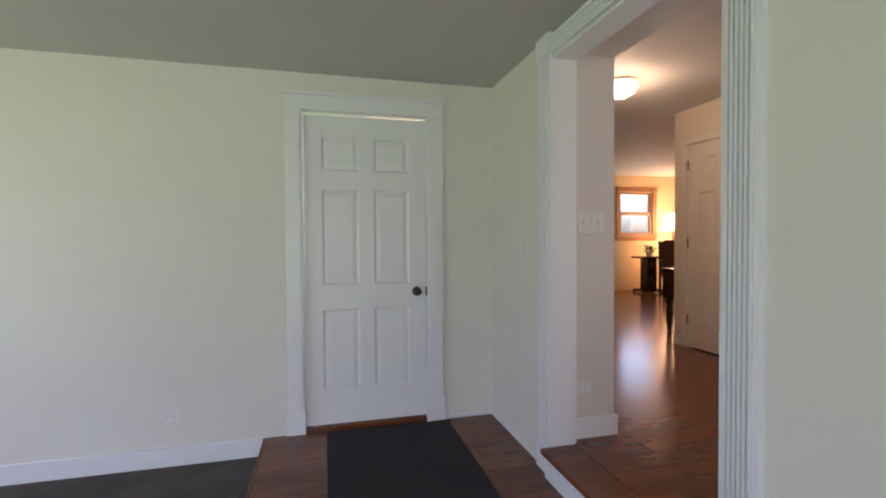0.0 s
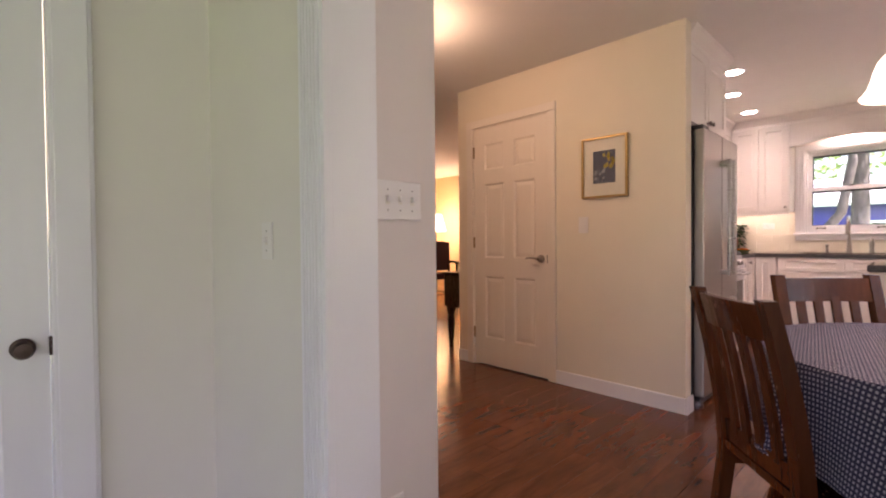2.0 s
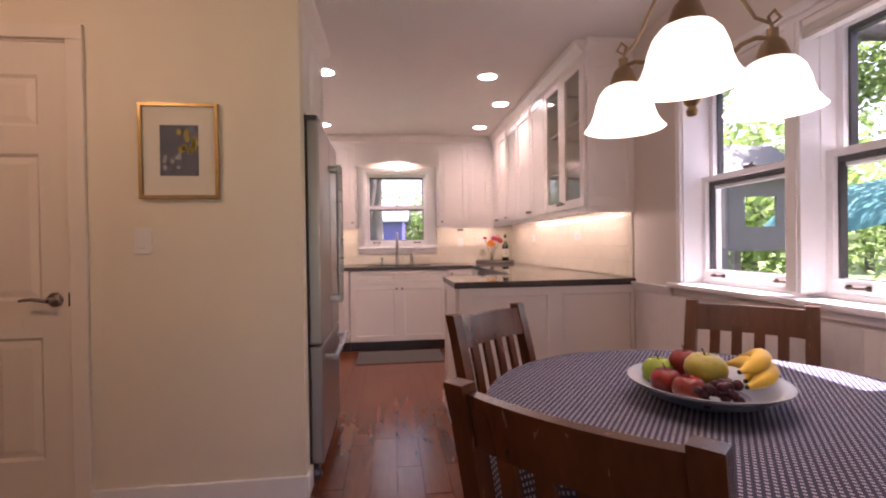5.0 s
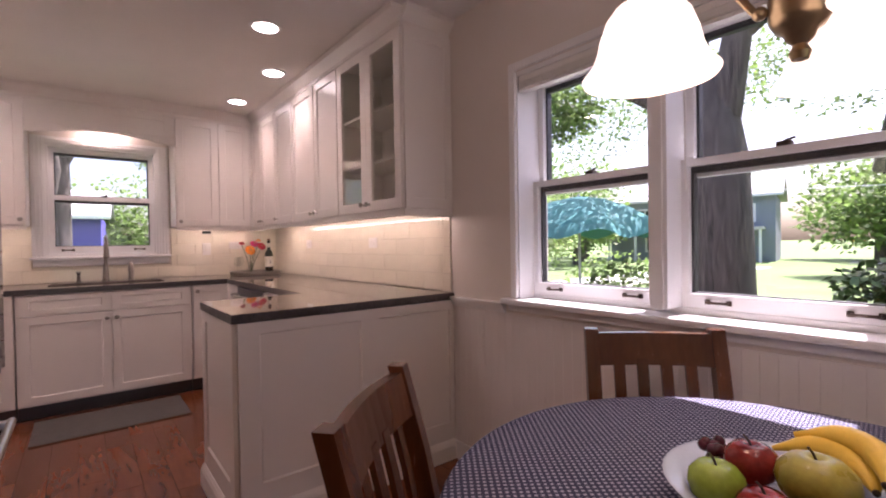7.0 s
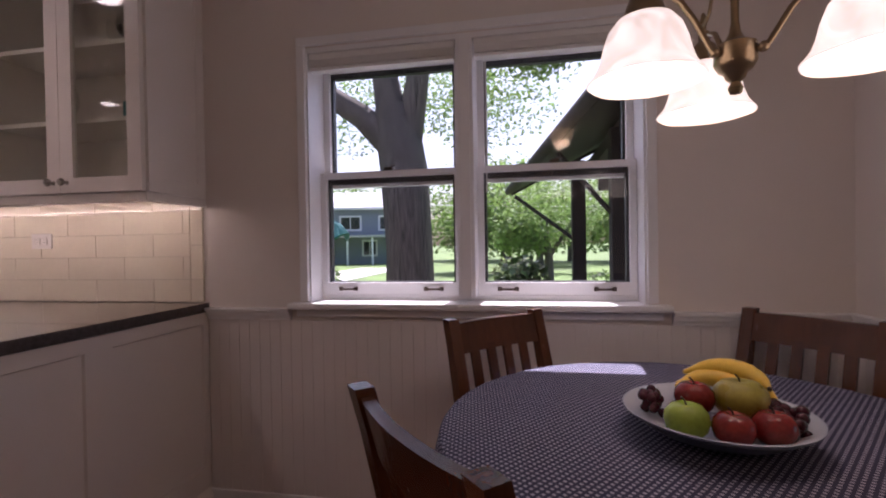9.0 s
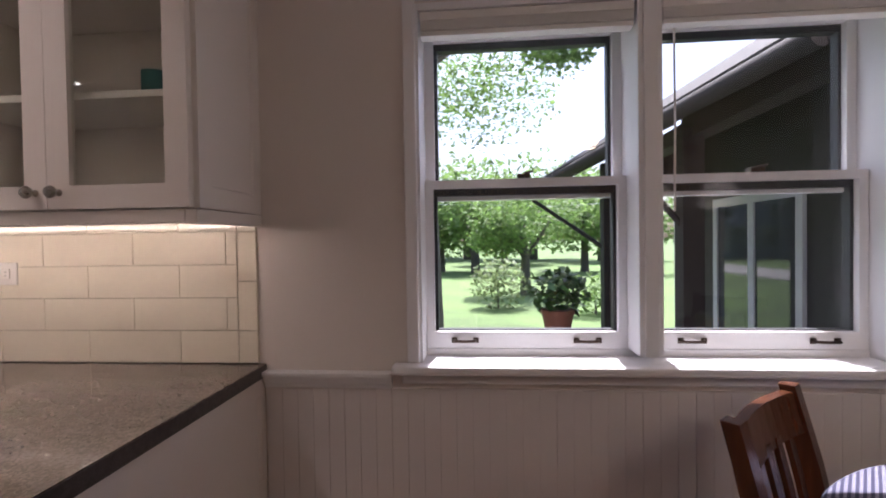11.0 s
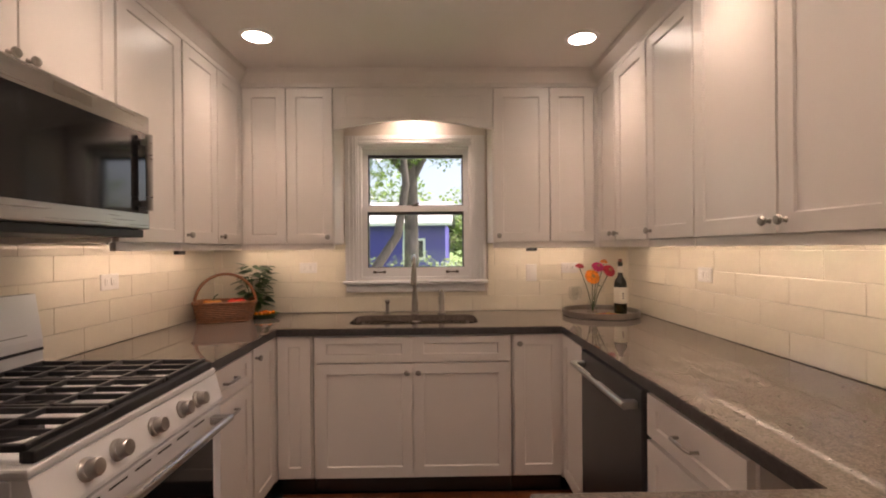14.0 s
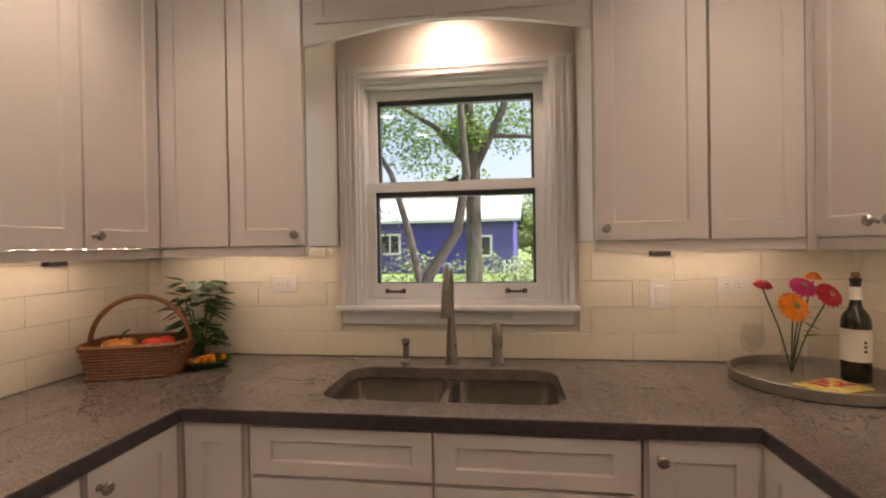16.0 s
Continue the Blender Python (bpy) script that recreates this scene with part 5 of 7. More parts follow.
# ---- dining furniture ----
def chair(m):
    o = thing("dining_chair", m, "cherry-stained slat-back dining chair at the round table", "chair", "chairs round the table")
    # origin on the floor under the middle of the back; the seat lies towards +y

    def back_y(z):
        return -0.0 - 0.30 * max(0, z - 0.45) ** 1.5 * 0.9 + 0.085
    hw = 0.19
    for s in (-1, 1):
        pts = [(s * (hw - 0.015), 0.085 - 0.10 * (1 - z / 0.45) ** 2 if z < 0.45 else back_y(z), z) for z in (0, 0.12, 0.25, 0.38, 0.45, 0.55, 0.65, 0.75, 0.85, 0.925)]
        bm = B()
        rings = []
        for x, y, z in pts:
            t = 0.019 if z < 0.8 else 0.017
            rings.append([bm.verts.new((x + a * 0.019, y + b * t, z)) for a, b in ((-1, -1), (1, -1), (1, 1), (-1, 1))])
        for a, b in zip(rings, rings[1:]):
            for k in range(4):
                bm.faces.new((a[k], a[(k + 1) % 4], b[(k + 1) % 4], b[k]))
        bm.faces.new(rings[0][::-1])
        bm.faces.new(rings[-1])
        part("back_leg", bm, "chair", o)
        part("front_leg", box(B(), s * 0.19 - 0.02, s * 0.19 + 0.02, 0.46, 0.50, 0, 0.43, 0.004), "chair", o)
        part("side_rail", box(B(), s * 0.185 - 0.011, s * 0.185 + 0.011, 0.10, 0.46, 0.37, 0.43, 0.003), "chair", o)
        part("stretcher", box(B(), s * 0.185 - 0.009, s * 0.185 + 0.009, 0.07, 0.46, 0.16, 0.19, 0.003), "chair", o)

    def sweep(zs, x0, x1, thick, bow, name):
        bm = B()
        n = 8
        grid = []
        for z in zs:
            for f in (-1, 1):
                grid.append([bm.verts.new((x0 + (x1 - x0) * i / n, back_y(z) - bow * (1 - (2 * i / n - 1) ** 2) + f * thick, z)) for i in range(n + 1)])
        m_ = len(zs)
        for j in range(m_ - 1):
            for i in range(n):
                for f in (0, 1):
                    bm.faces.new((grid[2 * j + f][i], grid[2 * j + f][i + 1], grid[2 * j + 2 + f][i + 1], grid[2 * j + 2 + f][i]))
        for i in range(n):
            for j in (0, m_ - 1):
                bm.faces.new((grid[2 * j][i], grid[2 * j][i + 1], grid[2 * j + 1][i + 1], grid[2 * j + 1][i]))
        for j in range(m_ - 1):
            for i in (0, n):
                bm.faces.new((grid[2 * j][i], grid[2 * j + 1][i], grid[2 * j + 3][i], grid[2 * j + 2][i]))
        part(name, bm, "chair", o)
    sweep((0.822, 0.85, 0.88, 0.912), -hw + 0.033, hw - 0.033, 0.011, 0.018, "top_rail")
    sweep((0.46, 0.49, 0.52), -hw + 0.033, hw - 0.033, 0.010, 0.004, "lower_rail")
    for k in range(4):
        x = -0.099 + k * 0.066
        b = 0.014 * (1 - (x / hw) ** 2)
        bm = B()
        rings = []
        for z in (0.50, 0.58, 0.66, 0.74, 0.84):
            y = back_y(z) - b * 0.8
            rings.append([bm.verts.new((x + a * 0.0155, y + c * 0.006, z)) for a, c in ((-1, -1), (1, -1), (1, 1), (-1, 1))])
        for a, c in zip(rings, rings[1:]):
            for q in range(4):
                bm.faces.new((a[q], a[(q + 1) % 4], c[(q + 1) % 4], c[q]))
        part("slat", bm, "chair", o)
    part("front_rail", box(B(), -0.17, 0.17, 0.47, 0.49, 0.37, 0.43, 0.003), "chair", o)
    bm = B()
    prism(bm, [(-0.19, 0.07), (0.19, 0.07), (0.225, 0.51), (0.20, 0.525), (-0.20, 0.525), (-0.225, 0.51)], 0.432, 0.455)
    part("seat", bm, "chair", o)
    return o


# middles of the chair backs and the way they face
TABLE = Vector((2.543, 1.198, 0))
BACKS = [((2.135, 1.752), (0.297, 0.257)), ((3.063, 1.648), (0.246, -0.284)), ((3.011, 0.737), (-0.264, -0.251)), ((2.065, 0.675), (-0.26, 0.315))]
chairs = None
for (cx, cy), (dx, dy) in BACKS:
    # local +x runs along the back so that +y points to the table
    a = math.degrees(math.atan2(dy, dx))
    fwd = Vector((-math.sin(radians(a)), math.cos(radians(a)), 0))
    if fwd.dot(TABLE - Vector((cx, cy, 0))) < 0:
        a += 180
        fwd = -fwd
    m = pose(cx + fwd.x * 0.0, cy + fwd.y * 0.0, 0.001, 0, 0, a)
    chairs = chair(m) if chairs is None else copy_thing(chairs, m)

TR = 0.556
tb = thing("dining_table", pose(TABLE.x, TABLE.y, 0), "round pedestal dining table under a cloth", "table")
part("tabletop", lathe(B(), [(0, 0.725), (TR - 0.012, 0.725), (TR - 0.006, 0.735), (TR - 0.006, 0.752), (TR - 0.012, 0.757), (0, 0.757)], (0, 0, 0), 48), "chair", tb, "", True)
part("pedestal", lathe(B(), [(0, 0.10), (0.10, 0.10), (0.07, 0.2), (0.05, 0.4), (0.07, 0.6), (0.12, 0.724), (0, 0.724)], (0, 0, 0), 20), "chair", tb, "", True)
for k in range(4):
    a = radians(45 + 90 * k)
    part("foot", tube(B(), [(0.05 * math.cos(a), 0.05 * math.sin(a), 0.16), (0.2 * math.cos(a), 0.2 * math.sin(a), 0.10), (0.33 * math.cos(a), 0.33 * math.sin(a), 0.03)], [0.04, 0.035, 0.028], 8), "chair", tb)
# cloth: flat top, rolled edge, hanging folds
bm = B()
uvl = bm.loops.layers.uv.new("weave")
SEG, rows_ = 120, []
prof3 = [(0.001, 0.7605, 0.001)] + [(TR * f, 0.7605, TR * f) for f in (0.25, 0.5, 0.75, 0.95)] + [(TR, 0.759, TR), (TR + 0.006, 0.752, TR + 0.01)]
for k in range(1, 9):
    prof3.append((TR + 0.006 + 0.004 * k, 0.752 - 0.031 * k, TR + 0.01 + 0.031 * k))
vv, flat_uv = [], {}
for j, (r, z, d) in enumerate(prof3):
    ring = []
    for i in range(SEG):
        a = 2 * math.pi * i / SEG
        w = max(0, j - 6) / 8
        rr = r + w * 0.022 * math.sin(9 * a + 0.6 * math.sin(3 * a)) + w * 0.012 * math.sin(17 * a + 1)
        v = bm.verts.new((rr * math.cos(a), rr * math.sin(a), z + w * 0.012 * math.sin(4 * a)))
        flat_uv[v] = (d * math.cos(a), d * math.sin(a))
        ring.append(v)
    vv.append(ring)
for a, b in zip(vv, vv[1:]):
    for i in range(SEG):
        bm.faces.new((a[i], a[(i + 1) % SEG], b[(i + 1) % SEG], b[i]))
for f in bm.faces:
    for lp in f.loops:
        u, v = flat_uv[lp.vert]
        c, s = math.cos(radians(38)), math.sin(radians(38))
        lp[uvl].uv = (u * c - v * s, u * s + v * c)
tc = part("tablecloth", bm, "cloth", None, "", True, pose(TABLE.x, TABLE.y, 0))
tagged(tc, "navy tablecloth with small white woven squares", "tablecloth")

# fruit bowl and fruit
FB = (2.545, 1.243, 0.762)
fb = thing("fruit_bowl", pose(*FB), "wide shallow pale blue ceramic bowl holding fruit", "bowl")
part("inside", lathe(B(), [(0.0, 0.012), (0.07, 0.014), (0.12, 0.032), (0.165, 0.058), (0.172, 0.058), (0.168, 0.054), (0.125, 0.027), (0.075, 0.009), (0, 0.008)], (0, 0, 0), 40), "ceramic", fb, "", True)
part("outside", lathe(B(), [(0.0, 0.0), (0.06, 0.0), (0.075, 0.006), (0.126, 0.024), (0.168, 0.052), (0.166, 0.053), (0.12, 0.026), (0, 0.007)], (0, 0, 0), 40), "ceramic_out", fb, "dark grey-blue glaze outside", True)


def fruit(name, x, y, z, r, material, label, category, sq=(1, 1, 0.92)):
    o = thing(name, pose(FB[0] + x, FB[1] + y, FB[2] + z), label, category, "fruit in the bowl")
    bm = B()
    lathe(bm, [(0.0, -0.82 * r), (0.25 * r, -0.9 * r), (0.6 * r, -0.78 * r), (0.9 * r, -0.4 * r), (r, 0.05 * r), (0.93 * r, 0.45 * r), (0.65 * r, 0.80 * r), (0.3 * r, 0.88 * r), (0.1 * r, 0.78 * r), (0, 0.70 * r)], (0, 0, 0), 20, Matrix.Diagonal((*sq, 1)))
    part("flesh", bm, material, o, "", True)
    part("stem", tube(B(), [(0, 0, 0.68 * r), (0.004, 0.002, 0.95 * r), (0.01, 0.002, 1.1 * r)], 0.0018, 6), "bronze", o)
    return o


fruit("apple", 0.075, 0.07, 0.058, 0.040, "apple_green", "shiny green apple in the bowl", "apple")
fruit("apple", 0.045, 0.02, 0.085, 0.037, "apple_red", "red and yellow apple in the bowl", "apple")
fruit("apple", 0.005, 0.095, 0.055, 0.036, "apple_red", "dark red apple in the bowl", "apple")
fruit("apple", -0.065, 0.085, 0.056, 0.037, "apple_red", "shiny red apple in the bowl", "apple")
fruit("mango", -0.035, 0.025, 0.088, 0.043, "apple_mix", "ripe yellow-green mango in the bowl", "mango", (1.15, 1, 0.95))
for k, (a0, r, z, oy) in enumerate(((180, 0.115, 0.072, -0.010), (194, 0.090, 0.076, -0.008), (176, 0.100, 0.100, -0.012))):
    pts, rs = [], []
    for i in range(11):
        a = radians(a0 + 108 * i / 10)
        pts.append((FB[0] + r * math.cos(a), FB[1] + oy + r * math.sin(a), FB[2] + z + 0.018 * math.sin(math.pi * i / 10)))
        rs.append([0.004, 0.011, 0.016, 0.0185, 0.019, 0.019, 0.0185, 0.017, 0.013, 0.007, 0.004][i])
    bn = thing("banana", pose(0, 0, 0), "ripe yellow banana in the bowl", "banana", "fruit in the bowl")
    part("flesh", tube(B(), pts, rs, 10), "banana", bn, "", True)
    part("tip", ball(B(), pts[0], 0.005, 8, 6), "bronze", bn)
for gx, gy, n in ((-0.105, 0.045, 26), (0.11, -0.035, 22)):
    g = thing("grape_bunch", pose(FB[0] + gx, FB[1] + gy, FB[2]), "bunch of dark red grapes", "grapes", "fruit in the bowl")
    for k in range(n):
        a, rr = random.uniform(0, 6.28), random.uniform(0, 0.04)
        part("grape", ball(B(), (rr * math.cos(a) * 0.8, rr * math.sin(a) * 1.2, 0.055 + random.uniform(-0.012, 0.028) - rr * 0.2), random.uniform(0.0095, 0.012), 10, 7), "grape", g, "", True)

# chandelier over the table
HUB = (2.521, 1.287)
ch = thing("chandelier", pose(HUB[0], HUB[1], 0.0), "three-arm antique brass chandelier with alabaster glass shades", "chandelier")
part("canopy", lathe(B(), [(0, CEIL - 0.001), (0.065, CEIL - 0.001), (0.06, CEIL - 0.04), (0.02, CEIL - 0.055), (0, CEIL - 0.056)], (0, 0, 0), 24), "brass", ch, "", True)
bm = B()
n = 22
for k in range(n):
    z = 1.80 + (CEIL - 0.06 - 1.80) * (k + 0.5) / n
    q = [(0.011 * math.cos(a) * (1 if k % 2 else 0), 0.011 * math.cos(a) * (0 if k % 2 else 1), z + 0.019 * math.sin(a)) for a in [2 * math.pi * i / 10 for i in range(11)]]
    tube(bm, q, 0.0024, 5)
part("chain", bm, "brass", ch)
part("cord", tube(B(), [(0.008, 0.004, 1.79), (0.012, -0.006, 2.0), (0.006, 0.008, 2.2), (0.0, 0, CEIL - 0.05)], 0.003, 6), "plastic", ch, "pale twisted cord")
part("column", lathe(B(), [(0, 1.425), (0.010, 1.428), (0.013, 1.438), (0.008, 1.448), (0.016, 1.455), (0.020, 1.465), (0.028, 1.470), (0.034, 1.480), (0.036, 1.484), (0.036, 1.516), (0.030, 1.520), (0.016, 1.528), (0.010, 1.540), (0.007, 1.56), (0.007, 1.60), (0.012, 1.615), (0.008, 1.63), (0.013, 1.645), (0.007, 1.66), (0.0065, 1.72), (0.020, 1.735), (0.026, 1.75), (0.016, 1.765), (0.010, 1.785), (0.004, 1.80), (0, 1.80)], (0, 0, 0), 24), "brass", ch, "", True)
for bx, by in SHADES:
    a = math.atan2(by - HUB[1], bx - HUB[0])
    d = math.hypot(by - HUB[1], bx - HUB[0])
    ca, sa = math.cos(a), math.sin(a)

    def at(r, z):
        return (r * ca, r * sa, z)
    bm = B()
    tube(bm, [at(0.034, 1.50), at(0.05, 1.502), at(0.062, 1.52), at(0.085, 1.555), at(0.115, 1.588), at(0.15, 1.604), at(d - 0.01, 1.604), at(d, 1.594)], 0.0055, 8)
    ball(bm, at(0.045, 1.501), 0.010, 10, 6)
    arm = part("arm", bm, "brass", ch, "", True)
    bm = B()
    tube(bm, [at(0.02, 1.752), at(0.05, 1.75), at(0.09, 1.735), at(0.125, 1.685), at(0.15, 1.65), at(d, 1.636), at(d + 0.02, 1.652), at(d + 0.005, 1.668), at(d - 0.01, 1.652), at(d, 1.626)], 0.0038, 6)
    part("scroll", bm, "brass", arm, "", True)
    part("shade_holder", lathe(B(), [(0, 1.629), (0.012, 1.624), (0.012, 1.604), (0.024, 1.592), (0.034, 1.564), (0.036, 1.552), (0, 1.552)], at(d, 0), 20), "brass", arm, "", True)
    bell = [(0.030, 1.556), (0.048, 1.548), (0.062, 1.530), (0.071, 1.505), (0.076, 1.482), (0.083, 1.463), (0.092, 1.449), (0.100, 1.440)]
    sh = part("shade", lathe(B(), bell + [(r - 0.003, z - 0.002) for r, z in bell[::-1]], at(d, 0), 40, None, lambda q, z: 1 + 0.015 * max(0, 1.475 - z) / 0.035 * math.cos(6 * q)), "shade", ch, "glowing alabaster glass bell shade", True)
    sh.visible_shadow = False
    part("bulb", lathe(B(), [(0, 1.552), (0.013, 1.549), (0.015, 1.53), (0.026, 1.505), (0.029, 1.488), (0.024, 1.47), (0.012, 1.460), (0, 1.458)], at(d, 0), 16), "bulb", sh, "lit bulb", True).visible_shadow = False


# ---- wall fittings ----
def plate(m, w, h, kind, n, label, category):
    o = thing("switch_plate" if kind != "outlet" else "wall_outlet", m, label, category)
    part("plate", box(B(), -w / 2, w / 2, -0.006, 0, -h / 2, h / 2, 0.003), "plastic", o)
    for k in range(n):
        x = (k - (n - 1) / 2) * 0.046
        if kind == "toggle":
            part("toggle", box(B(), x - 0.005, x + 0.005, -0.017, -0.005, -0.004, 0.012, 0.002), "plastic", o)
            part("slot", box(B(), x - 0.007, x + 0.007, -0.0068, -0.0055, -0.013, 0.013), "paper", o)
            for s in (-1, 1):
                part("screw", lathe(B(), [(0, 0), (0.003, 0), (0.003, 0.001), (0, 0.001)], (x, -0.006, s * 0.03), 8, K), "nickel", o)
        elif kind == "rocker":
            part("rocker", box(B(), x - 0.016, x + 0.016, -0.0095, -0.005, -0.033, 0.033, 0.002), "plastic", o)
        else:
            for s in (-1, 1):
                part("socket", box(B(), s * 0.02 - 0.014, s * 0.02 + 0.014, -0.0085, -0.005, -0.017, 0.017, 0.003), "plastic", o)
                for q in (-1, 1):
                    part("slot", box(B(), s * 0.02 - 0.005, s * 0.02 + 0.003, -0.0092, -0.008, q * 0.006 - 0.001, q * 0.006 + 0.001), "dark", o)
    return o


plate(pose(1.558, 2.468, 1.196), 0.166, 0.115, "toggle", 3, "white three-gang toggle switch plate", "light switch")
plate(pose(1.504, 2.468, 0.285), 0.115, 0.07, "outlet", 1, "white duplex outlet set sideways", "outlet")
plate(pose(3.698, 3.046, 1.18, 0, 0, WEST), 0.075, 0.115, "rocker", 1, "white rocker light switch", "light switch")
plate(pose(1.298, 2.79, 1.08, 0, 0, WEST), 0.072, 0.115, "toggle", 1, "white toggle switch on pale wall", "light switch")
plate(pose(1.298, 2.81, 0.05, 0, 0, WEST), 0.072, 0.075, "outlet", 1, "white outlet low on pale wall", "outlet")
plate(pose(-0.79, 3.318, 0.035), 0.115, 0.075, "outlet", 1, "white wall outlet set sideways", "outlet")
for y, z, k, n in ((2.60, 1.215, "outlet", 1), (1.10, 1.17, "rocker", 1), (0.84, 1.20, "outlet", 1)):
    plate(pose(EX - 0.009, y, z, 0, 0, WEST), 0.115 if k == "outlet" else 0.072, 0.07 if k == "outlet" else 0.115, k, n, "cream outlet on the tiled wall", "outlet")
plate(pose(5.16, SY + 0.009, 1.20, 0, 0, NORTH), 0.115, 0.072, "outlet", 1, "cream outlet on the tiled wall", "outlet")
plate(pose(6.3, SY + 0.009, 1.20, 0, 0, NORTH), 0.115, 0.072, "outlet", 1, "cream outlet on the tiled wall", "outlet")
plate(pose(6.2, NY - 0.009, 1.20), 0.115, 0.072, "outlet", 1, "cream outlet on the tiled wall", "outlet")
for m in (pose(6.75, NY - 0.009, 1.328), pose(EX - 0.009, 1.10, 1.328, 0, 0, WEST)):
    o = thing("light_driver", m, "small black plug under the wall cabinet", "plug")
    part("plug", box(B(), -0.035, 0.035, -0.03, 0, -0.012, 0.012, 0.004), "dark", o)

# framed picture in the hall
pc = thing("framed_picture", pose(3.698, 3.05, 1.364, 0, 0, WEST), "small painting in a gilt frame with cream mount", "picture")
PW, PH = 0.33, 0.417
bm = B()
slab(bm, "y", -0.022, 0, 0, PW, 0, PH, [(0.014, PW - 0.014, 0.014, PH - 0.014)])
part("frame", bm, "gold", pc)
part("mount", box(B(), 0.013, PW - 0.013, -0.010, -0.001, 0.013, PH - 0.013), "paper", pc)
part("painting", box(B(), 0.085, PW - 0.085, -0.012, -0.0101, 0.10, PH - 0.095), "art_dark", pc, "small blue, yellow and grey painting")
bm = B()
for k in range(14):
    a, b = random.uniform(0.165, 0.235), random.uniform(0.20, 0.31)
    lathe(bm, [(0, 0), (0.010, 0), (0.010, 0.0008), (0, 0.0008)], (a, -0.012, b), 7, K @ Matrix.Diagonal((1, random.uniform(0.7, 2), 1, 1)))
part("brush_marks", bm, "art_yellow", pc, "yellow-green paint strokes")
bm = B()
for k in range(7):
    lathe(bm, [(0, 0), (0.008, 0), (0.008, 0.0008), (0, 0.0008)], (random.uniform(0.10, 0.17), -0.012, random.uniform(0.115, 0.19)), 7, K @ Matrix.Diagonal((1, random.uniform(1, 2.5), 1, 1)))
part("brush_marks", bm, "art_pale", pc, "pale grey paint strokes")
p = part("glazing", box(B(), 0.013, PW - 0.013, -0.016, -0.0145, 0.013, PH - 0.013), "clear", pc)
p.visible_shadow = False

# doormat and kitchen mat
bm = B()
box(bm, 0.13, 0.95, 1.55, 3.26, -0.153, -0.143, 0.003)
dm = tagged(part("doormat", bm, "mat"), "black ribbed doormat on the wooden landing", "mat")
bm = B()
box(bm, 6.02, 6.52, 1.45, 2.32, 0.001, 0.010, 0.003)
km = tagged(part("kitchen_mat", bm, "rug"), "grey mat on the floor before the sink", "mat")

# ---- things on the worktop ----
WZ = 0.9155


def leafy(bm, c, rad, n, size, flat=0.8, seed=1):
    rnd = random.Random(seed)
    for _ in range(n):
        a, b, r = rnd.uniform(0, 6.283), rnd.uniform(-1, 1), rnd.random() ** 0.4
        p = Vector(c) + Vector((math.cos(a) * math.sqrt(1 - b * b) * rad[0], math.sin(a) * math.sqrt(1 - b * b) * rad[1], b * rad[2])) * r
        d = Vector((rnd.gauss(0, 1), rnd.gauss(0, 1), rnd.gauss(0, 0.6))).normalized()
        s = d.cross(Vector((rnd.gauss(0, 0.5), rnd.gauss(0, 0.5), 1))).normalized()
        L = size * rnd.uniform(0.6, 1.3)
        q = [p, p + d * L * 0.4 + s * L * 0.32, p + d * L, p + d * L * 0.4 - s * L * 0.32]
        bm.faces.new([bm.verts.new(v) for v in q])
    return bm


bk = thing("wicker_basket", pose(6.90, 3.02, WZ, 0, 0, -72), "brown wicker basket with tall handle holding vegetables", "basket")
bw, bd, bh = 0.34, 0.23, 0.115
for k in range(11):
    z = 0.006 + k * 0.0108
    f = 0.86 + 0.14 * k / 10
    q = []
    for s in range(49):
        a = 2 * math.pi * s / 48
        c, sn = math.cos(a), math.sin(a)
        sup = (abs(c) ** 5 + abs(sn) ** 5) ** -0.2
        q.append((bw / 2 * f * c * sup * (1 + 0.012 * (-1) ** (s + k)), bd / 2 * f * sn * sup * (1 + 0.016 * (-1) ** (s + k)), z))
    part("weave_row", tube(B(), q, 0.0058 if k < 10 else 0.009, 5), "wicker", bk)
part("bottom", box(B(), -bw * 0.42, bw * 0.42, -bd * 0.41, bd * 0.41, 0.001, 0.008), "wicker", bk)
part("handle", tube(B(), [(bw / 2 * math.cos(radians(a)) * 1.0, 0, 0.10 + 0.18 * math.sin(radians(a))) for a in range(0, 181, 12)], 0.009, 8), "wicker", bk, "", True)
pk_ = thing("pumpkin", pose(6.88, 3.09, WZ + 0.095), "small orange pumpkin in the basket", "pumpkin")
part("flesh", lathe(B(), [(0, -0.03), (0.03, -0.034), (0.052, -0.015), (0.056, 0.005), (0.045, 0.025), (0.02, 0.03), (0, 0.024)], (0, 0, 0), 32, None, lambda a, z: 1 + 0.06 * math.cos(8 * a)), "pumpkin", pk_, "", True)
part("stem", tube(B(), [(0, 0, 0.024), (0.008, -0.01, 0.05), (0.018, -0.026, 0.062)], [0.006, 0.004, 0.003], 6), "leaf", pk_)
for x, y in ((6.90, 2.98), (6.935, 2.945), (6.88, 2.94)):
    o = thing("tomato", pose(x, y, WZ + 0.10), "ripe red tomato in the basket", "tomato", "tomatoes in the basket")
    part("flesh", ball(B(), (0, 0, 0), 0.034, 16, 10, (1, 1, 0.85)), "tomato", o, "", True)
pl = thing("basil_plant", pose(7.06, 2.90, WZ), "leafy green basil sprig in a glass", "plant")
part("glass", lathe(B(), [(0.0, 0.004), (0.032, 0.004), (0.036, 0.11), (0.038, 0.11), (0.035, 0.0), (0, 0)], (0, 0, 0), 20), "clear", pl, "clear drinking glass", True)
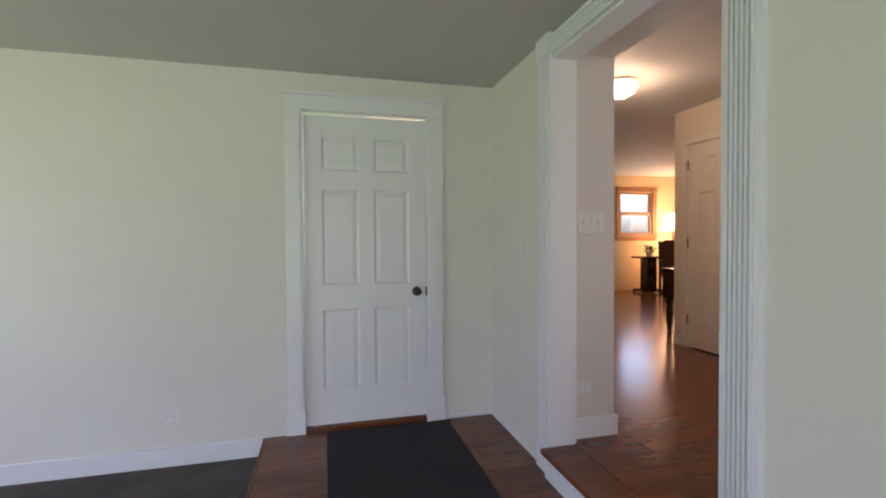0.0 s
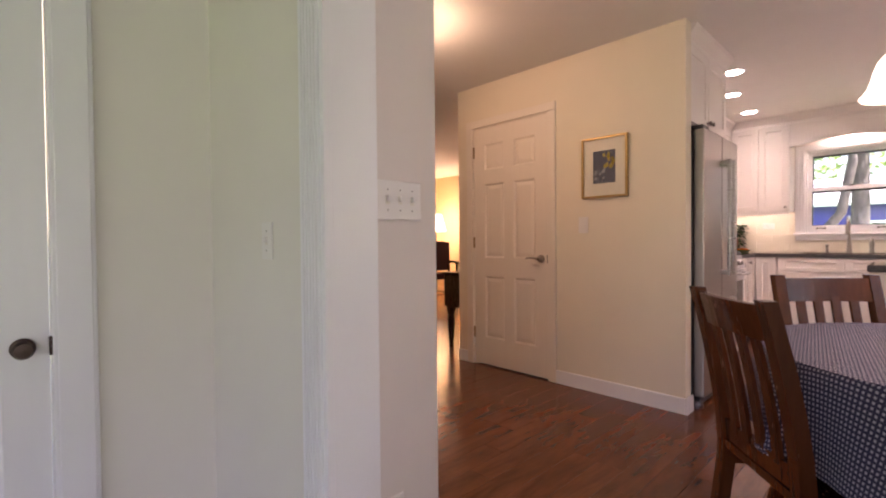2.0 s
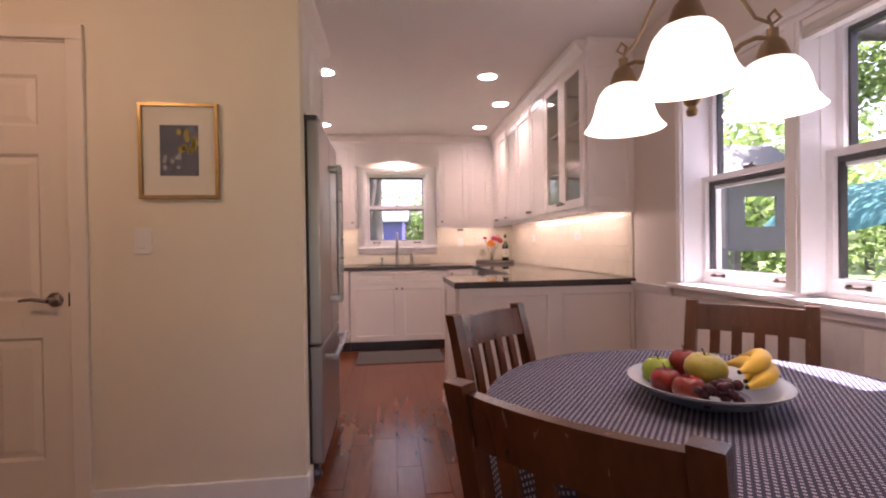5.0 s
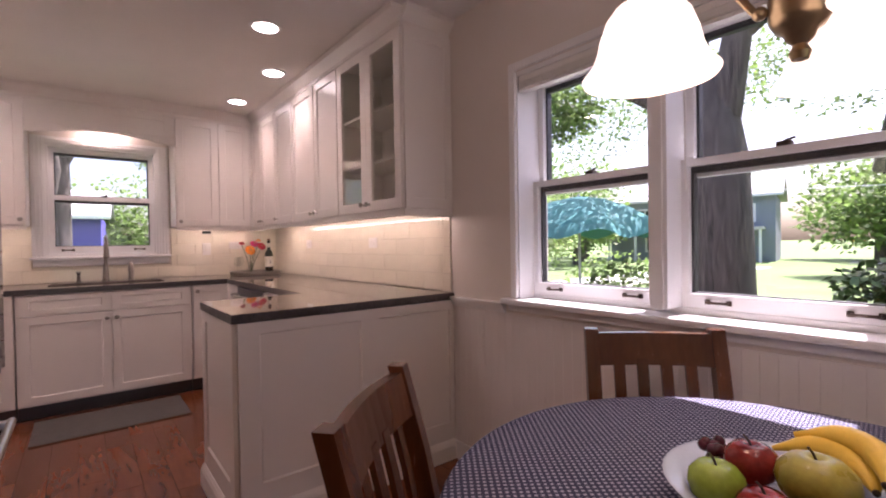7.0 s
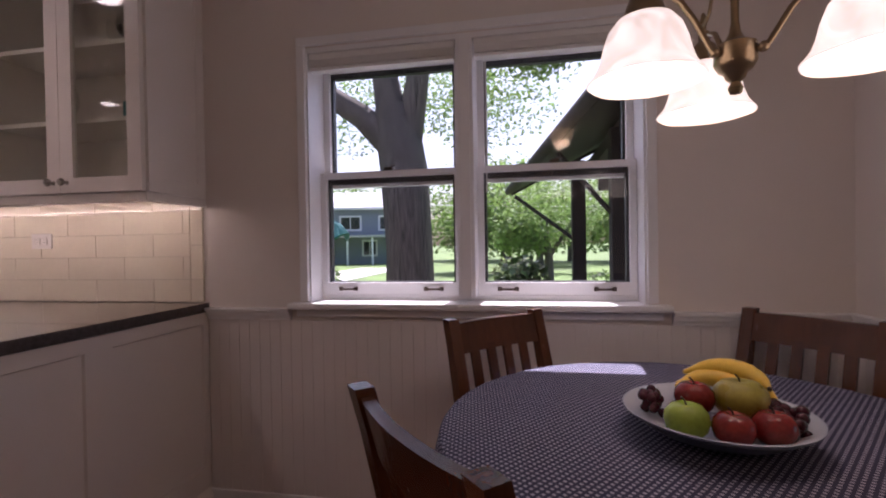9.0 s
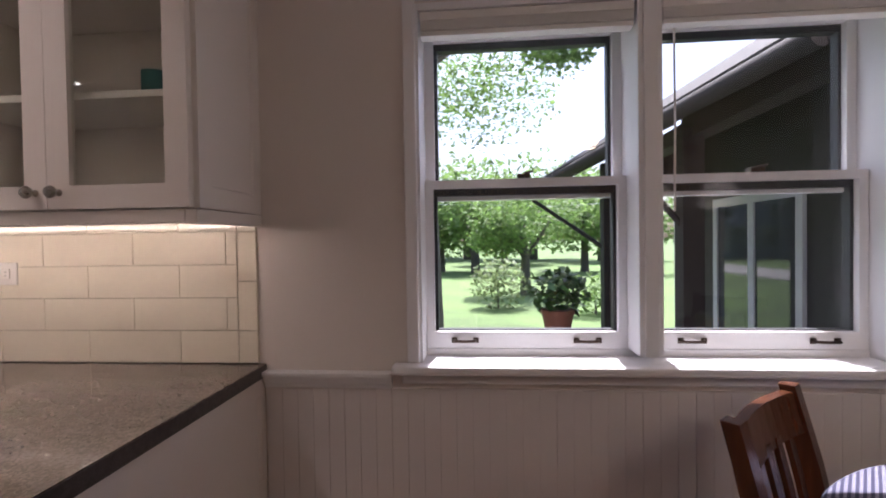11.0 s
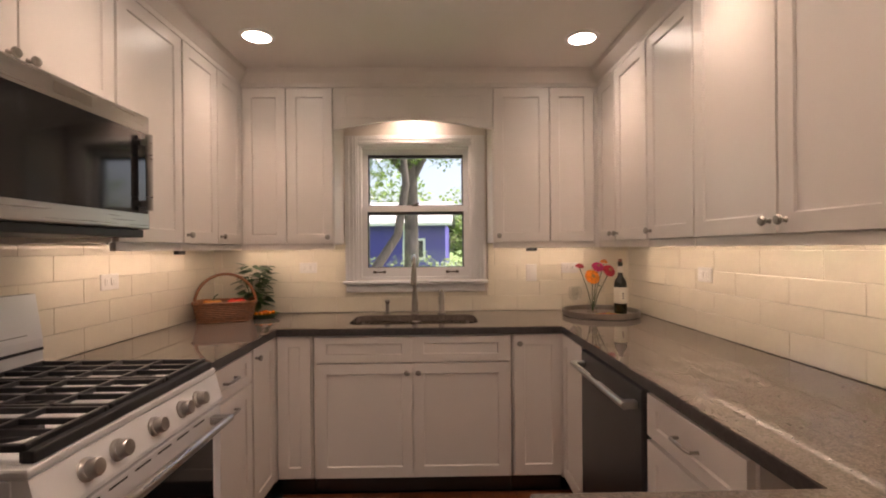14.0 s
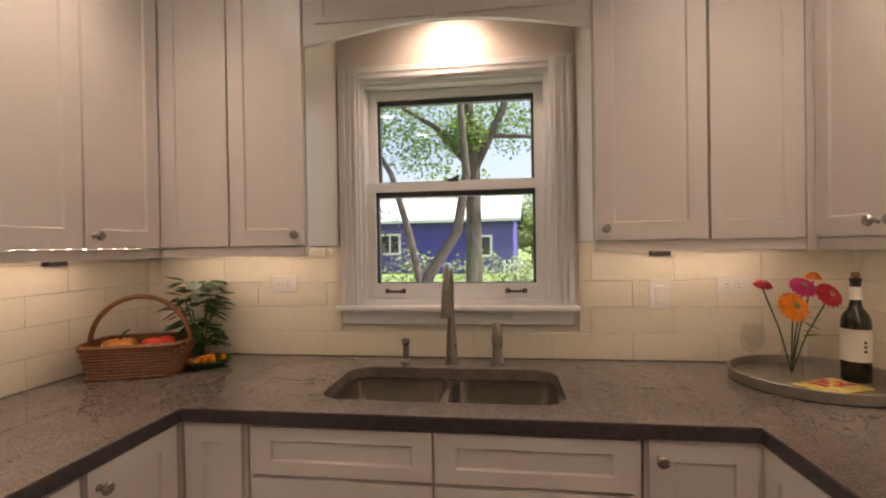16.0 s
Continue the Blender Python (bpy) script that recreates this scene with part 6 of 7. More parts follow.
for k in range(6):
    a = k * 1.05
    part("stem", tube(B(), [(0.01 * math.cos(a), 0.01 * math.sin(a), 0.01), (0.025 * math.cos(a), 0.025 * math.sin(a), 0.12), (0.075 * math.cos(a), 0.075 * math.sin(a), 0.25)], 0.003, 5), "leaf", pl)
bm = B()
rnd = random.Random(5)
for k in range(120):
    a, z = rnd.uniform(0, 6.28), rnd.uniform(0.08, 0.33)
    r = rnd.uniform(0.02, 0.10) * (0.6 + z)
    p0 = Vector((r * math.cos(a), r * math.sin(a), z))
    d = Vector((math.cos(a), math.sin(a), rnd.uniform(-0.7, 0.3))).normalized()
    s = d.cross(Vector((0, 0, 1))).normalized()
    L = rnd.uniform(0.05, 0.088)
    up = Vector((0, 0, 0.006))
    # an oval blade folded a little along its midrib
    rim = [bm.verts.new(p0 + d * L * u + s * L * w + up * (1.5 * abs(w))) for u, w in ((0, 0), (0.22, 0.24), (0.52, 0.33), (0.8, 0.2), (1, 0), (0.8, -0.2), (0.52, -0.33), (0.22, -0.24))]
    mid = bm.verts.new(p0 + d * L * 0.5 - up * 0.5)
    for q in range(8):
        bm.faces.new((rim[q], rim[(q + 1) % 8], mid))
part("leaves", bm, "leaf", pl)
ds = thing("small_dish", pose(6.99, 2.815, WZ), "small dark dish of orange cherry tomatoes", "dish")
part("dish", lathe(B(), [(0, 0), (0.05, 0.0), (0.085, 0.025), (0.088, 0.027), (0.05, 0.006), (0, 0.005)], (0, 0, 0), 28), "leaf", ds, "dark green glazed dish", True)
for k in range(20):
    a, r = random.uniform(0, 6.28), random.uniform(0, 0.06)
    part("cherry_tomato", ball(B(), (r * math.cos(a), r * math.sin(a), 0.022 + random.uniform(0, 0.014) - r * 0.05), 0.0125, 10, 7), "orange", ds, "", True)

tx, ty = 6.945, 0.72
ty_ = thing("round_tray", pose(tx, ty, WZ), "large round pewter tray on the worktop", "tray")
part("tray", lathe(B(), [(0, 0.0), (0.221, 0.0), (0.228, 0.004), (0.231, 0.034), (0.226, 0.036), (0.222, 0.034), (0.219, 0.007), (0, 0.006)], (0, 0, 0), 56), "pewter", ty_, "", True)
wb = thing("wine_bottle", pose(6.955, 0.59, WZ + 0.0065), "dark wine bottle with a cream label", "bottle")
part("bottle", lathe(B(), [(0, 0), (0.036, 0), (0.0385, 0.006), (0.0385, 0.18), (0.034, 0.205), (0.018, 0.23), (0.0145, 0.245), (0.014, 0.31), (0.016, 0.312), (0.016, 0.322), (0, 0.324)], (0, 0, 0), 28), "wine", wb, "", True)
part("label", lathe(B(), [(0.0388, 0.065), (0.0392, 0.065), (0.0392, 0.165), (0.0388, 0.165)], (0, 0, 0), 28), "paper", wb, "cream paper label", True)
part("neck_band", lathe(B(), [(0.0148, 0.255), (0.0155, 0.255), (0.0152, 0.295), (0.0146, 0.295)], (0, 0, 0), 20), "paper", wb, "white neck band", True)
part("cork_cap", lathe(B(), [(0.0, 0.3245), (0.0115, 0.3245), (0.0115, 0.34), (0, 0.341)], (0, 0, 0), 16), "terracotta", wb, "", True)
for k in range(3):
    part("label_mark", box(B(), -0.0402, -0.0394, -0.004, 0.004, 0.095 + k * 0.014, 0.103 + k * 0.014), "ink", wb)
vs_ = thing("flower_vase", pose(7.00, 0.75, WZ + 0.0065), "clear glass vase of orange and crimson zinnias", "vase")
part("glass", lathe(B(), [(0, 0), (0.030, 0), (0.034, 0.03), (0.026, 0.075), (0.022, 0.09), (0.028, 0.115), (0.030, 0.116), (0.025, 0.09), (0.029, 0.075), (0.031, 0.006), (0, 0.006)], (0, 0, 0), 24), "clear", vs_, "", True)


def zinnia(parent, x, y, z, r, material, tilt):
    part("stem", tube(B(), [(0, 0, 0.01), (x * 0.4, y * 0.4, z * 0.5), (x, y, z - 0.01)], 0.0026, 6), "leaf", parent)
    bm = B()
    for ring_, (rr, h, n_) in enumerate(((1.0, 0.0, 16), (0.8, 0.008, 13), (0.58, 0.014, 10), (0.36, 0.018, 8))):
        for k in range(n_):
            a = 2 * math.pi * (k + 0.5 * ring_) / n_
            d, s = Vector((math.cos(a), math.sin(a), 0.12)), Vector((-math.sin(a), math.cos(a), 0))
            wd = r * rr * math.pi / n_ * 1.1
            o_ = Vector((0, 0, h))
            pts = [o_ + d * r * 0.1, o_ + d * r * rr * 0.8 + s * wd, o_ + d * r * rr + Vector((0, 0, -0.003)), o_ + d * r * rr * 0.8 - s * wd]
            bm.faces.new([bm.verts.new(q) for q in pts])
    f = part("flower_head", bm, material, parent, "", False, pose(x, y, z, *tilt))
    part("flower_eye", ball(B(), (0, 0, 0.018), r * 0.22, 10, 6, (1, 1, 0.5)), "gold", f)


zinnia(vs_, -0.03, 0.012, 0.228, 0.052, "petal_orange", (0, -66, 8))
zinnia(vs_, 0.02, 0.075, 0.293, 0.030, "petal_red", (0, -25, 0))
zinnia(vs_, 0.0, -0.035, 0.288, 0.042, "petal_pink", (0, -48, 0))
zinnia(vs_, -0.02, -0.098, 0.265, 0.044, "petal_red", (10, -60, 0))
zinnia(vs_, 0.03, -0.085, 0.318, 0.026, "petal_orange", (0, -15, 0))
bm = B()
for d, L, z in (((-0.3, -1, 0.2), 0.055, 0.13), ((0.1, 1, 0.1), 0.05, 0.12), ((-1, -0.6, 0.0), 0.05, 0.15), ((-0.4, -1, -0.3), 0.07, 0.20), ((-0.8, -0.9, -0.6), 0.06, 0.18), ((-0.2, 1, 0.3), 0.05, 0.19)):
    d = Vector(d).normalized()
    s = d.cross(Vector((0, 0, 1))).normalized()
    p0 = Vector((0, -0.03, z))
    bm.faces.new([bm.verts.new(q) for q in (p0, p0 + d * L * 0.4 + s * 0.016, p0 + d * L, p0 + d * L * 0.4 - s * 0.016)])
part("leaves", bm, "leaf", vs_)
gl0 = None
for x, y in ((7.0, 0.872), (7.06, 0.832)):
    m = pose(x, y, WZ + 0.0065)
    if gl0 is None:
        gl0 = thing("wine_glass", m, "clear stemmed wine glass on the tray", "glass", "wine glasses on the tray")
        part("bowl", lathe(B(), [(0.0045, 0.075), (0.022, 0.085), (0.031, 0.105), (0.031, 0.13), (0.026, 0.165), (0.0255, 0.165), (0.030, 0.13), (0.030, 0.106), (0.021, 0.087), (0.0, 0.079)], (0, 0, 0), 24), "clear", gl0, "", True)
        part("stem", lathe(B(), [(0.0, 0.0), (0.031, 0.0), (0.030, 0.002), (0.006, 0.006), (0.0038, 0.02), (0.0038, 0.07), (0.0, 0.078)], (0, 0, 0), 20), "clear", gl0, "", True)
    else:
        copy_thing(gl0, m)
nk = thing("paper_napkin", pose(6.875, 0.71, WZ + 0.0065, 0, 0, 25), "folded flower-printed paper napkin on the tray", "napkin")
part("napkin", box(B(), -0.06, 0.06, -0.085, 0.085, 0, 0.006, 0.002), "napkin", nk)
bm = B()
for k in range(9):
    lathe(bm, [(0, 0.0062), (0.014, 0.0062), (0.014, 0.0066), (0, 0.0066)], (random.uniform(-0.045, 0.045), random.uniform(-0.07, 0.07), 0), 7)
part("print", bm, "petal_red", nk, "red flower print")

# glassware in the glazed cabinet
for k, (x, z) in enumerate(((4.46, 1.9635), (4.54, 1.9635), (4.62, 1.9635), (4.44, 1.6685), (4.53, 1.6685), (4.82, 1.6685), (4.88, 1.9635))):
    if k == 4:
        o = thing("tumbler", pose(x, 0.56, z), "blue-green glass tumbler on the cabinet shelf", "glass")
        part("glass", lathe(B(), [(0, 0), (0.036, 0), (0.036, 0.10), (0.034, 0.10), (0.034, 0.006), (0, 0.006)], (0, 0, 0), 20), "umbrella", o, "", True)
    else:
        copy_thing(gl0, pose(x, 0.55 + 0.03 * (k % 2), z))["label"] = "clear stemmed glass on the cabinet shelf"

# ---- living room beyond the hall ----
st = thing("pedestal_table", pose(6.55, 8.25, 0), "dark wooden pedestal table with square column", "table")
part("top", box(B(), -0.26, 0.26, -0.20, 0.20, 0.70, 0.74, 0.01), "darkwood", st)
part("column", box(B(), -0.11, 0.11, -0.11, 0.11, 0.07, 0.699, 0.006), "darkwood", st)
part("base", box(B(), -0.22, 0.22, -0.18, 0.18, 0.03, 0.069, 0.01), "darkwood", st)
for x, y in ((-0.22, -0.16), (0.22, -0.16), (-0.22, 0.16), (0.22, 0.16)):
    part("foot", ball(B(), (x, y, 0.03), 0.03, 10, 6), "darkwood", st)
sp = thing("potted_plant", pose(6.55, 8.22, 0.741), "small potted plant on the pedestal table", "plant")
part("pot", lathe(B(), [(0, 0), (0.055, 0), (0.075, 0.09), (0.07, 0.09), (0, 0.085)], (0, 0, 0), 18), "plastic", sp, "pale pot", True)
part("leaves", leafy(B(), (0, 0, 0.15), (0.13, 0.13, 0.06), 60, 0.08, 0.8, 3), "leaf", sp)
ac = thing("rocking_chair", pose(6.78, 7.75, 0, 0, 0, 150), "dark carved armchair with upholstered back", "chair")
for s in (-1, 1):
    part("front_leg", lathe(B(), [(0, 0.03), (0.022, 0.03), (0.03, 0.15), (0.02, 0.25), (0.03, 0.42), (0.02, 0.5), (0.026, 0.66), (0, 0.66)], (s * 0.26, 0.24, 0), 10), "darkwood", ac, "", True)
    part("back_leg", tube(B(), [(s * 0.24, -0.26, 0.03), (s * 0.24, -0.25, 0.45), (s * 0.24, -0.33, 1.05)], 0.026, 8), "darkwood", ac)
    part("arm", tube(B(), [(s * 0.25, -0.27, 0.66), (s * 0.27, 0.0, 0.68), (s * 0.27, 0.30, 0.66)], 0.026, 8), "darkwood", ac, "", True)
    part("rocker", tube(B(), [(s * 0.25, -0.45, 0.06), (s * 0.25, -0.2, 0.02), (s * 0.25, 0.15, 0.02), (s * 0.25, 0.42, 0.07)], 0.02, 8), "darkwood", ac)
part("seat", box(B(), -0.26, 0.26, -0.25, 0.27, 0.36, 0.47, 0.03), "upholstery", ac, "dark red upholstered seat")
bm = B()
prism(bm, [(-0.25, 0.5), (0.25, 0.5), (0.25, 1.0), (0.15, 1.07), (-0.15, 1.07), (-0.25, 1.0)], -0.32, -0.25, "y")
part("back", bm, "upholstery", ac, "dark red upholstered back")
fl = thing("floor_lamp", pose(7.1, 8.2, 0), "brass floor lamp with pleated shade, lit", "floor lamp")
part("base", lathe(B(), [(0, 0), (0.14, 0), (0.14, 0.02), (0.03, 0.05), (0, 0.05)], (0, 0, 0), 20), "brass", fl, "", True)
part("pole", tube(B(), [(0, 0, 0.05), (0, 0, 1.4)], 0.012, 10), "brass", fl, "", True)
p = part("shade", lathe(B(), [(0.115, 1.62), (0.21, 1.27), (0.207, 1.27), (0.112, 1.62)], (0, 0, 0), 28), "lampshade", fl, "glowing pleated shade", True)
p.visible_shadow = False
sc = thing("wall_sconce", pose(7.598, 7.3, 1.72, 0, 0, WEST), "dark metal wall sconce, lit", "wall lamp")
part("backplate", lathe(B(), [(0, 0), (0.05, 0), (0.04, 0.02), (0, 0.03)], (0, 0, 0.05), 14, K), "bronze", sc, "", True)
part("arm", tube(B(), [(0, -0.02, 0.05), (0, -0.10, 0.02), (0, -0.14, 0.10), (0, -0.14, 0.2)], 0.01, 8), "bronze", sc, "", True)
pn2 = thing("piano", pose(3.97, 4.66, 0), "dark polished wooden piano with turned legs", "piano")
part("case", box(B(), -0.05, 1.35, -0.30, 0.05, 0.42, 0.74, 0.01), "darkwood", pn2)
part("lid", box(B(), -0.07, 1.37, -0.32, 0.07, 0.741, 0.765, 0.006), "darkwood", pn2)
for x, y in ((0.0, 0.0), (1.30, 0.0), (0.0, -0.25), (1.30, -0.25)):
    part("leg", lathe(B(), [(0, 0), (0.018, 0), (0.028, 0.03), (0.016, 0.05), (0.03, 0.12), (0.038, 0.28), (0.03, 0.34), (0.045, 0.37), (0.045, 0.42), (0, 0.42)], (x, y, 0), 14), "darkwood", pn2, "turned dark leg", True)

# ---- outdoors ----
GZ = -0.55
bm = B()
slab(bm, "z", GZ - 1.0, GZ, -400, 400, -400, 400, [(-3.1, 7.4, -3.1, 8.8)])
structure("ground", bm, "grass", "sunlit lawn with patches of shade", "lawn")
bm = B()
box(bm, 11.5, 15.0, -30, 40, GZ + 0.004, GZ + 0.03)
structure("road", bm, "gravel", "pale sunlit driveway", "driveway")


def tree(name, x, y, trunk, limbs, crown, label, leaf="leaves", n=2600, size=0.14, seed=1, z=None):
    """trunk and limbs: lists of (x, y, z, radius) from the foot; crown: (centre, radii) clumps."""
    o = thing(name, pose(x, y, GZ if z is None else z), label, "tree")
    bm = B()
    for line in [trunk] + limbs:
        tube(bm, [q[:3] for q in line], [q[3] for q in line], 12)
    part("trunk", bm, "bark", o, "", True)
    bm = B()
    rnd = random.Random(seed)
    for c, r in crown:
        leafy(bm, c, r, int(n / len(crown)), size, 0.8, rnd.randint(0, 9999))
    part("crown", bm, leaf, o)
    return o


tree("tree", 4.42, -3.6, [(0, 0, -0.1, 0.46), (0, 0, 0.5, 0.35), (0.0, 0, 1.6, 0.31), (0.05, 0, 2.6, 0.32), (0.12, 0, 3.1, 0.30), (0.2, 0, 3.5, 0.24)],
     [[(0.18, 0, 3.2, 0.22), (0.3, 0, 3.95, 0.17), (0.28, -0.1, 5.0, 0.14), (0.2, -0.2, 6.6, 0.1)], [(0.2, 0, 3.0, 0.2), (0.6, 0.05, 3.4, 0.16), (1.26, 0.15, 3.84, 0.125), (2.3, 0.35, 4.25, 0.07)], [(0.0, 0, 3.1, 0.2), (-0.14, 0, 3.82, 0.15), (-0.35, 0.1, 4.9, 0.1), (-0.8, 0.3, 6.2, 0.06)], [(-0.2, 0, 3.9, 0.06), (-0.9, 0.1, 4.3, 0.045), (-1.6, 0.2, 4.5, 0.025)]],
     [((0.5, -0.5, 6.5), (2.6, 2.2, 1.6)), ((-1.2, -1.6, 5.0), (1.5, 1.2, 1.1)), ((2.6, -0.6, 4.6), (1.3, 1.2, 1.0)), ((-0.8, -2.5, 4.2), (1.4, 1.0, 0.8)), ((1.9, 0.4, 3.5), (0.6, 0.5, 0.4)), ((-1.7, 0.2, 4.1), (0.5, 0.5, 0.4)), ((1.8, -2.6, 4.3), (1.3, 1.0, 0.9)), ((0.2, -3.2, 4.6), (1.6, 0.9, 0.8)), ((3.2, -2.0, 4.0), (1.2, 1.0, 0.9))],
     "large old tree with forked furrowed trunk", n=17000, size=0.085, seed=11)
tree("tree", 15.8, 2.35, [(0, 0, -0.1, 0.26), (0, 0, 1.0, 0.19), (0.1, 0, 3.0, 0.17), (0.1, 0, 4.2, 0.15)], [[(0.1, 0, 3.6, 0.11), (0.1, -0.7, 5.0, 0.085), (0.1, -1.1, 7.0, 0.06)], [(0.1, 0, 3.9, 0.13), (0.1, 0.1, 5.5, 0.10), (0.1, 0.3, 8, 0.06)], [(0.1, 0.0, 3.6, 0.08), (0.0, 0.8, 4.6, 0.06), (0, 1.9, 5.3, 0.03)], [(0.1, -0.5, 4.4, 0.06), (0, -1.6, 4.3, 0.04), (0, -2.6, 4.0, 0.02)]],
     [((0, 0.5, 6.6), (2.0, 2.6, 1.2)), ((0.5, -2.2, 5.4), (1.5, 1.6, 1.2)), ((0.3, 2.2, 5.3), (1.2, 1.2, 0.9)), ((0, 0.2, 4.4), (0.5, 0.6, 0.5)), ((0.3, -2.4, 3.9), (1.0, 1.0, 0.5)), ((1.0, 1.4, 4.4), (1.0, 1.0, 0.8)), ((1.0, -1.0, 4.9), (1.2, 1.2, 0.8)), ((1.2, 0.4, 5.3), (1.4, 1.6, 0.8))], "tall tree with forked trunk beside the drive", n=12000, size=0.10, seed=4)
tree("tree", 14.6, 3.35, [(0, 0, -0.1, 0.2), (0, 0.0, 0.6, 0.14), (0, -0.15, 1.3, 0.12), (0, -0.75, 2.2, 0.10), (0, -0.95, 3.4, 0.09)], [[(0, -0.95, 3.3, 0.085), (0, -0.85, 4.6, 0.07), (0, -0.95, 6.2, 0.05)], [(0, 0, 1.0, 0.09), (0, 0.25, 2.2, 0.075), (0, 0.6, 3.4, 0.06), (0, 1.2, 4.4, 0.035)]],
     [((0, 0.2, 5.6), (1.6, 1.9, 1.0)), ((0.2, 1.6, 4.4), (0.9, 1.0, 0.9)), ((0.1, 1.6, 3.3), (0.5, 0.5, 0.8))], "leaning crooked tree beside the drive", n=7000, size=0.09, seed=6)
tree("tree", 2.2, -13.5, [(0, 0, -0.1, 0.2), (0, 0, 1.2, 0.14), (0.1, 0, 2.4, 0.08)], [[(0, 0, 1.2, 0.08), (0.8, 0, 2.2, 0.04)], [(0, 0, 1.2, 0.08), (-0.8, 0, 2.4, 0.04)]], [((0, 0, 2.7), (2.0, 1.6, 1.3)), ((0.9, 0.3, 1.9), (1.0, 1.0, 0.7))], "small round-crowned tree on the lawn", n=6000, size=0.13, seed=8)
for k, (x, y, s) in enumerate(((24, -46, 3.4), (9, -46, 3.6), (2, -32, 2.4), (-6, -36, 3.2), (-14, -30, 2.6), (26, -32, 3.2), (33, -22, 3.0), (22, -22, 1.8), (44, -8, 3.2), (46, 16, 3.4), (38, 20, 3.0), (46, -1, 2.6), (4.5, 42, 3), (12, 40, 3), (20, 38, 3), (6, -25, 2.0), (4, -24, 2.2), (23, -27, 2.4), (-2, -24, 2.0), (-8, -22, 2.2), (-1, -40, 3.4), (5, -42, 3.6), (20, -44, 3.2), (31, -40, 3.4), (15, -12, 1.7), (19, -9, 2.0), (24, -14, 2.4), (50, 6, 3.4), (50, -16, 3.2), (44, 26, 3.2), (12.8, -7.4, 1.9), (15.2, -9.6, 2.4), (11.0, -4.9, 1.5))):
    tree("tree", x, y, [(0, 0, -0.1, 0.12 * s), (0, 0, 1.5 * s, 0.07 * s)], [], [((0, 0, 1.9 * s), (1.3 * s, 1.2 * s, 1.0 * s)), ((0.5 * s, 0.3 * s, 1.2 * s), (1.0 * s, 0.9 * s, 0.7 * s)), ((-0.6 * s, 0, 1.1 * s), (0.9 * s, 0.9 * s, 0.7 * s))], "leafy tree at the edge of the garden", n=2600, size=0.15 * s, seed=20 + k)


def bush(x, y, r, leaf, label, n=700, size=0.10, seed=1):
    o = thing("bush", pose(x, y, GZ), label, "bush")
    part("branches", tube(B(), [(0, 0, -0.05), (0.02, 0, r[2] * 0.6), (0.05, 0.03, r[2] * 1.2)], [0.03, 0.02, 0.008], 6), "bark", o)
    part("foliage", leafy(B(), (0, 0, r[2] * 0.95), r, n, size, 0.8, seed), leaf, o)


for k, (x, y, r, leaf) in enumerate(((6.6, -5.2, (0.8, 0.7, 0.75), "leaves_light"), (3.2, -10.5, (0.8, 0.7, 0.7), "leaves_light"), (0.9, -9.5, (1.0, 0.8, 0.5), "leaves"), (5.1, -2.9, (0.3, 0.3, 0.22), "leaves"), (20, 2.5, (1.3, 1.2, 0.92), "leaves_light"), (20.5, 4.6, (1.3, 1.2, 0.95), "leaves_light"), (21, 0.2, (1.2, 1.0, 0.9), "leaves_light"), (22, 6.3, (1.5, 1.5, 1.8), "leaves_red"), (20, -1.2, (0.9, 0.9, 1.3), "leaves"), (19.5, 1.0, (0.9, 0.9, 0.85), "leaves_light"), (8.2, -7.5, (1.2, 1.0, 0.8), "leaves"))):
    bush(x, y, r, leaf, {"leaves": "dark green bush on the lawn", "leaves_light": "pale green shrub on the lawn", "leaves_red": "dark purple shrub by the house"}[leaf], 800, 0.13, 50 + k)

# teal sunshade
um = thing("patio_umbrella", pose(7.7, -5.6, GZ), "drooping teal canvas patio umbrella", "umbrella")
part("pole", tube(B(), [(0, 0, 0), (0, 0, 2.66)], 0.025, 8), "porch_post", um)
bm = B()
SEG = 48
top = bm.verts.new((0, 0, 2.62))
rings = []
for r, z in ((0.5, 2.53), (1.0, 2.34), (1.42, 2.10), (1.55, 1.94)):
    rings.append([bm.verts.new((r * math.cos(2 * math.pi * k / SEG) * (1 + 0.05 * math.cos(8 * 2 * math.pi * k / SEG)), r * math.sin(2 * math.pi * k / SEG), z - 0.08 * (r / 1.55) ** 2 * (1 - math.cos(8 * 2 * math.pi * k / SEG)))) for k in range(SEG)])
for k in range(SEG):
    bm.faces.new((top, rings[0][k], rings[0][(k + 1) % SEG]))
for a, b in zip(rings, rings[1:]):
    for k in range(SEG):
        bm.faces.new((a[k], a[(k + 1) % SEG], b[(k + 1) % SEG], b[k]))
part("canopy", bm, "umbrella", um, "", True)
for k in range(8):
    a = math.pi / 4 * k
    part("rib", tube(B(), [(0, 0, 2.58), (1.38 * math.cos(a), 1.38 * math.sin(a), 2.06)], 0.008, 5), "porch_post", um)

# garden playhouse on posts
ph = thing("playhouse", pose(6.9, -2.3, GZ), "weathered grey wooden playhouse on posts", "playhouse")
for x in (-0.45, 0.45):
    for y in (-0.45, 0.45):
        part("post", box(B(), x - 0.045, x + 0.045, y - 0.045, y + 0.045, -0.05, 1.60), "weathered", ph)
bm = B()
slab(bm, "y", 0.42, 0.45, -0.5, 0.5, 1.60, 2.40, [(-0.22, 0.12, 1.85, 2.2)])
slab(bm, "x", -0.5, -0.47, -0.5, 0.41, 1.60, 2.40, [(-0.2, 0.2, 1.85, 2.2)])
box(bm, -0.5, 0.5, -0.5, 0.41, 1.57, 1.60)
part("walls", bm, "weathered", ph)
bm = B()
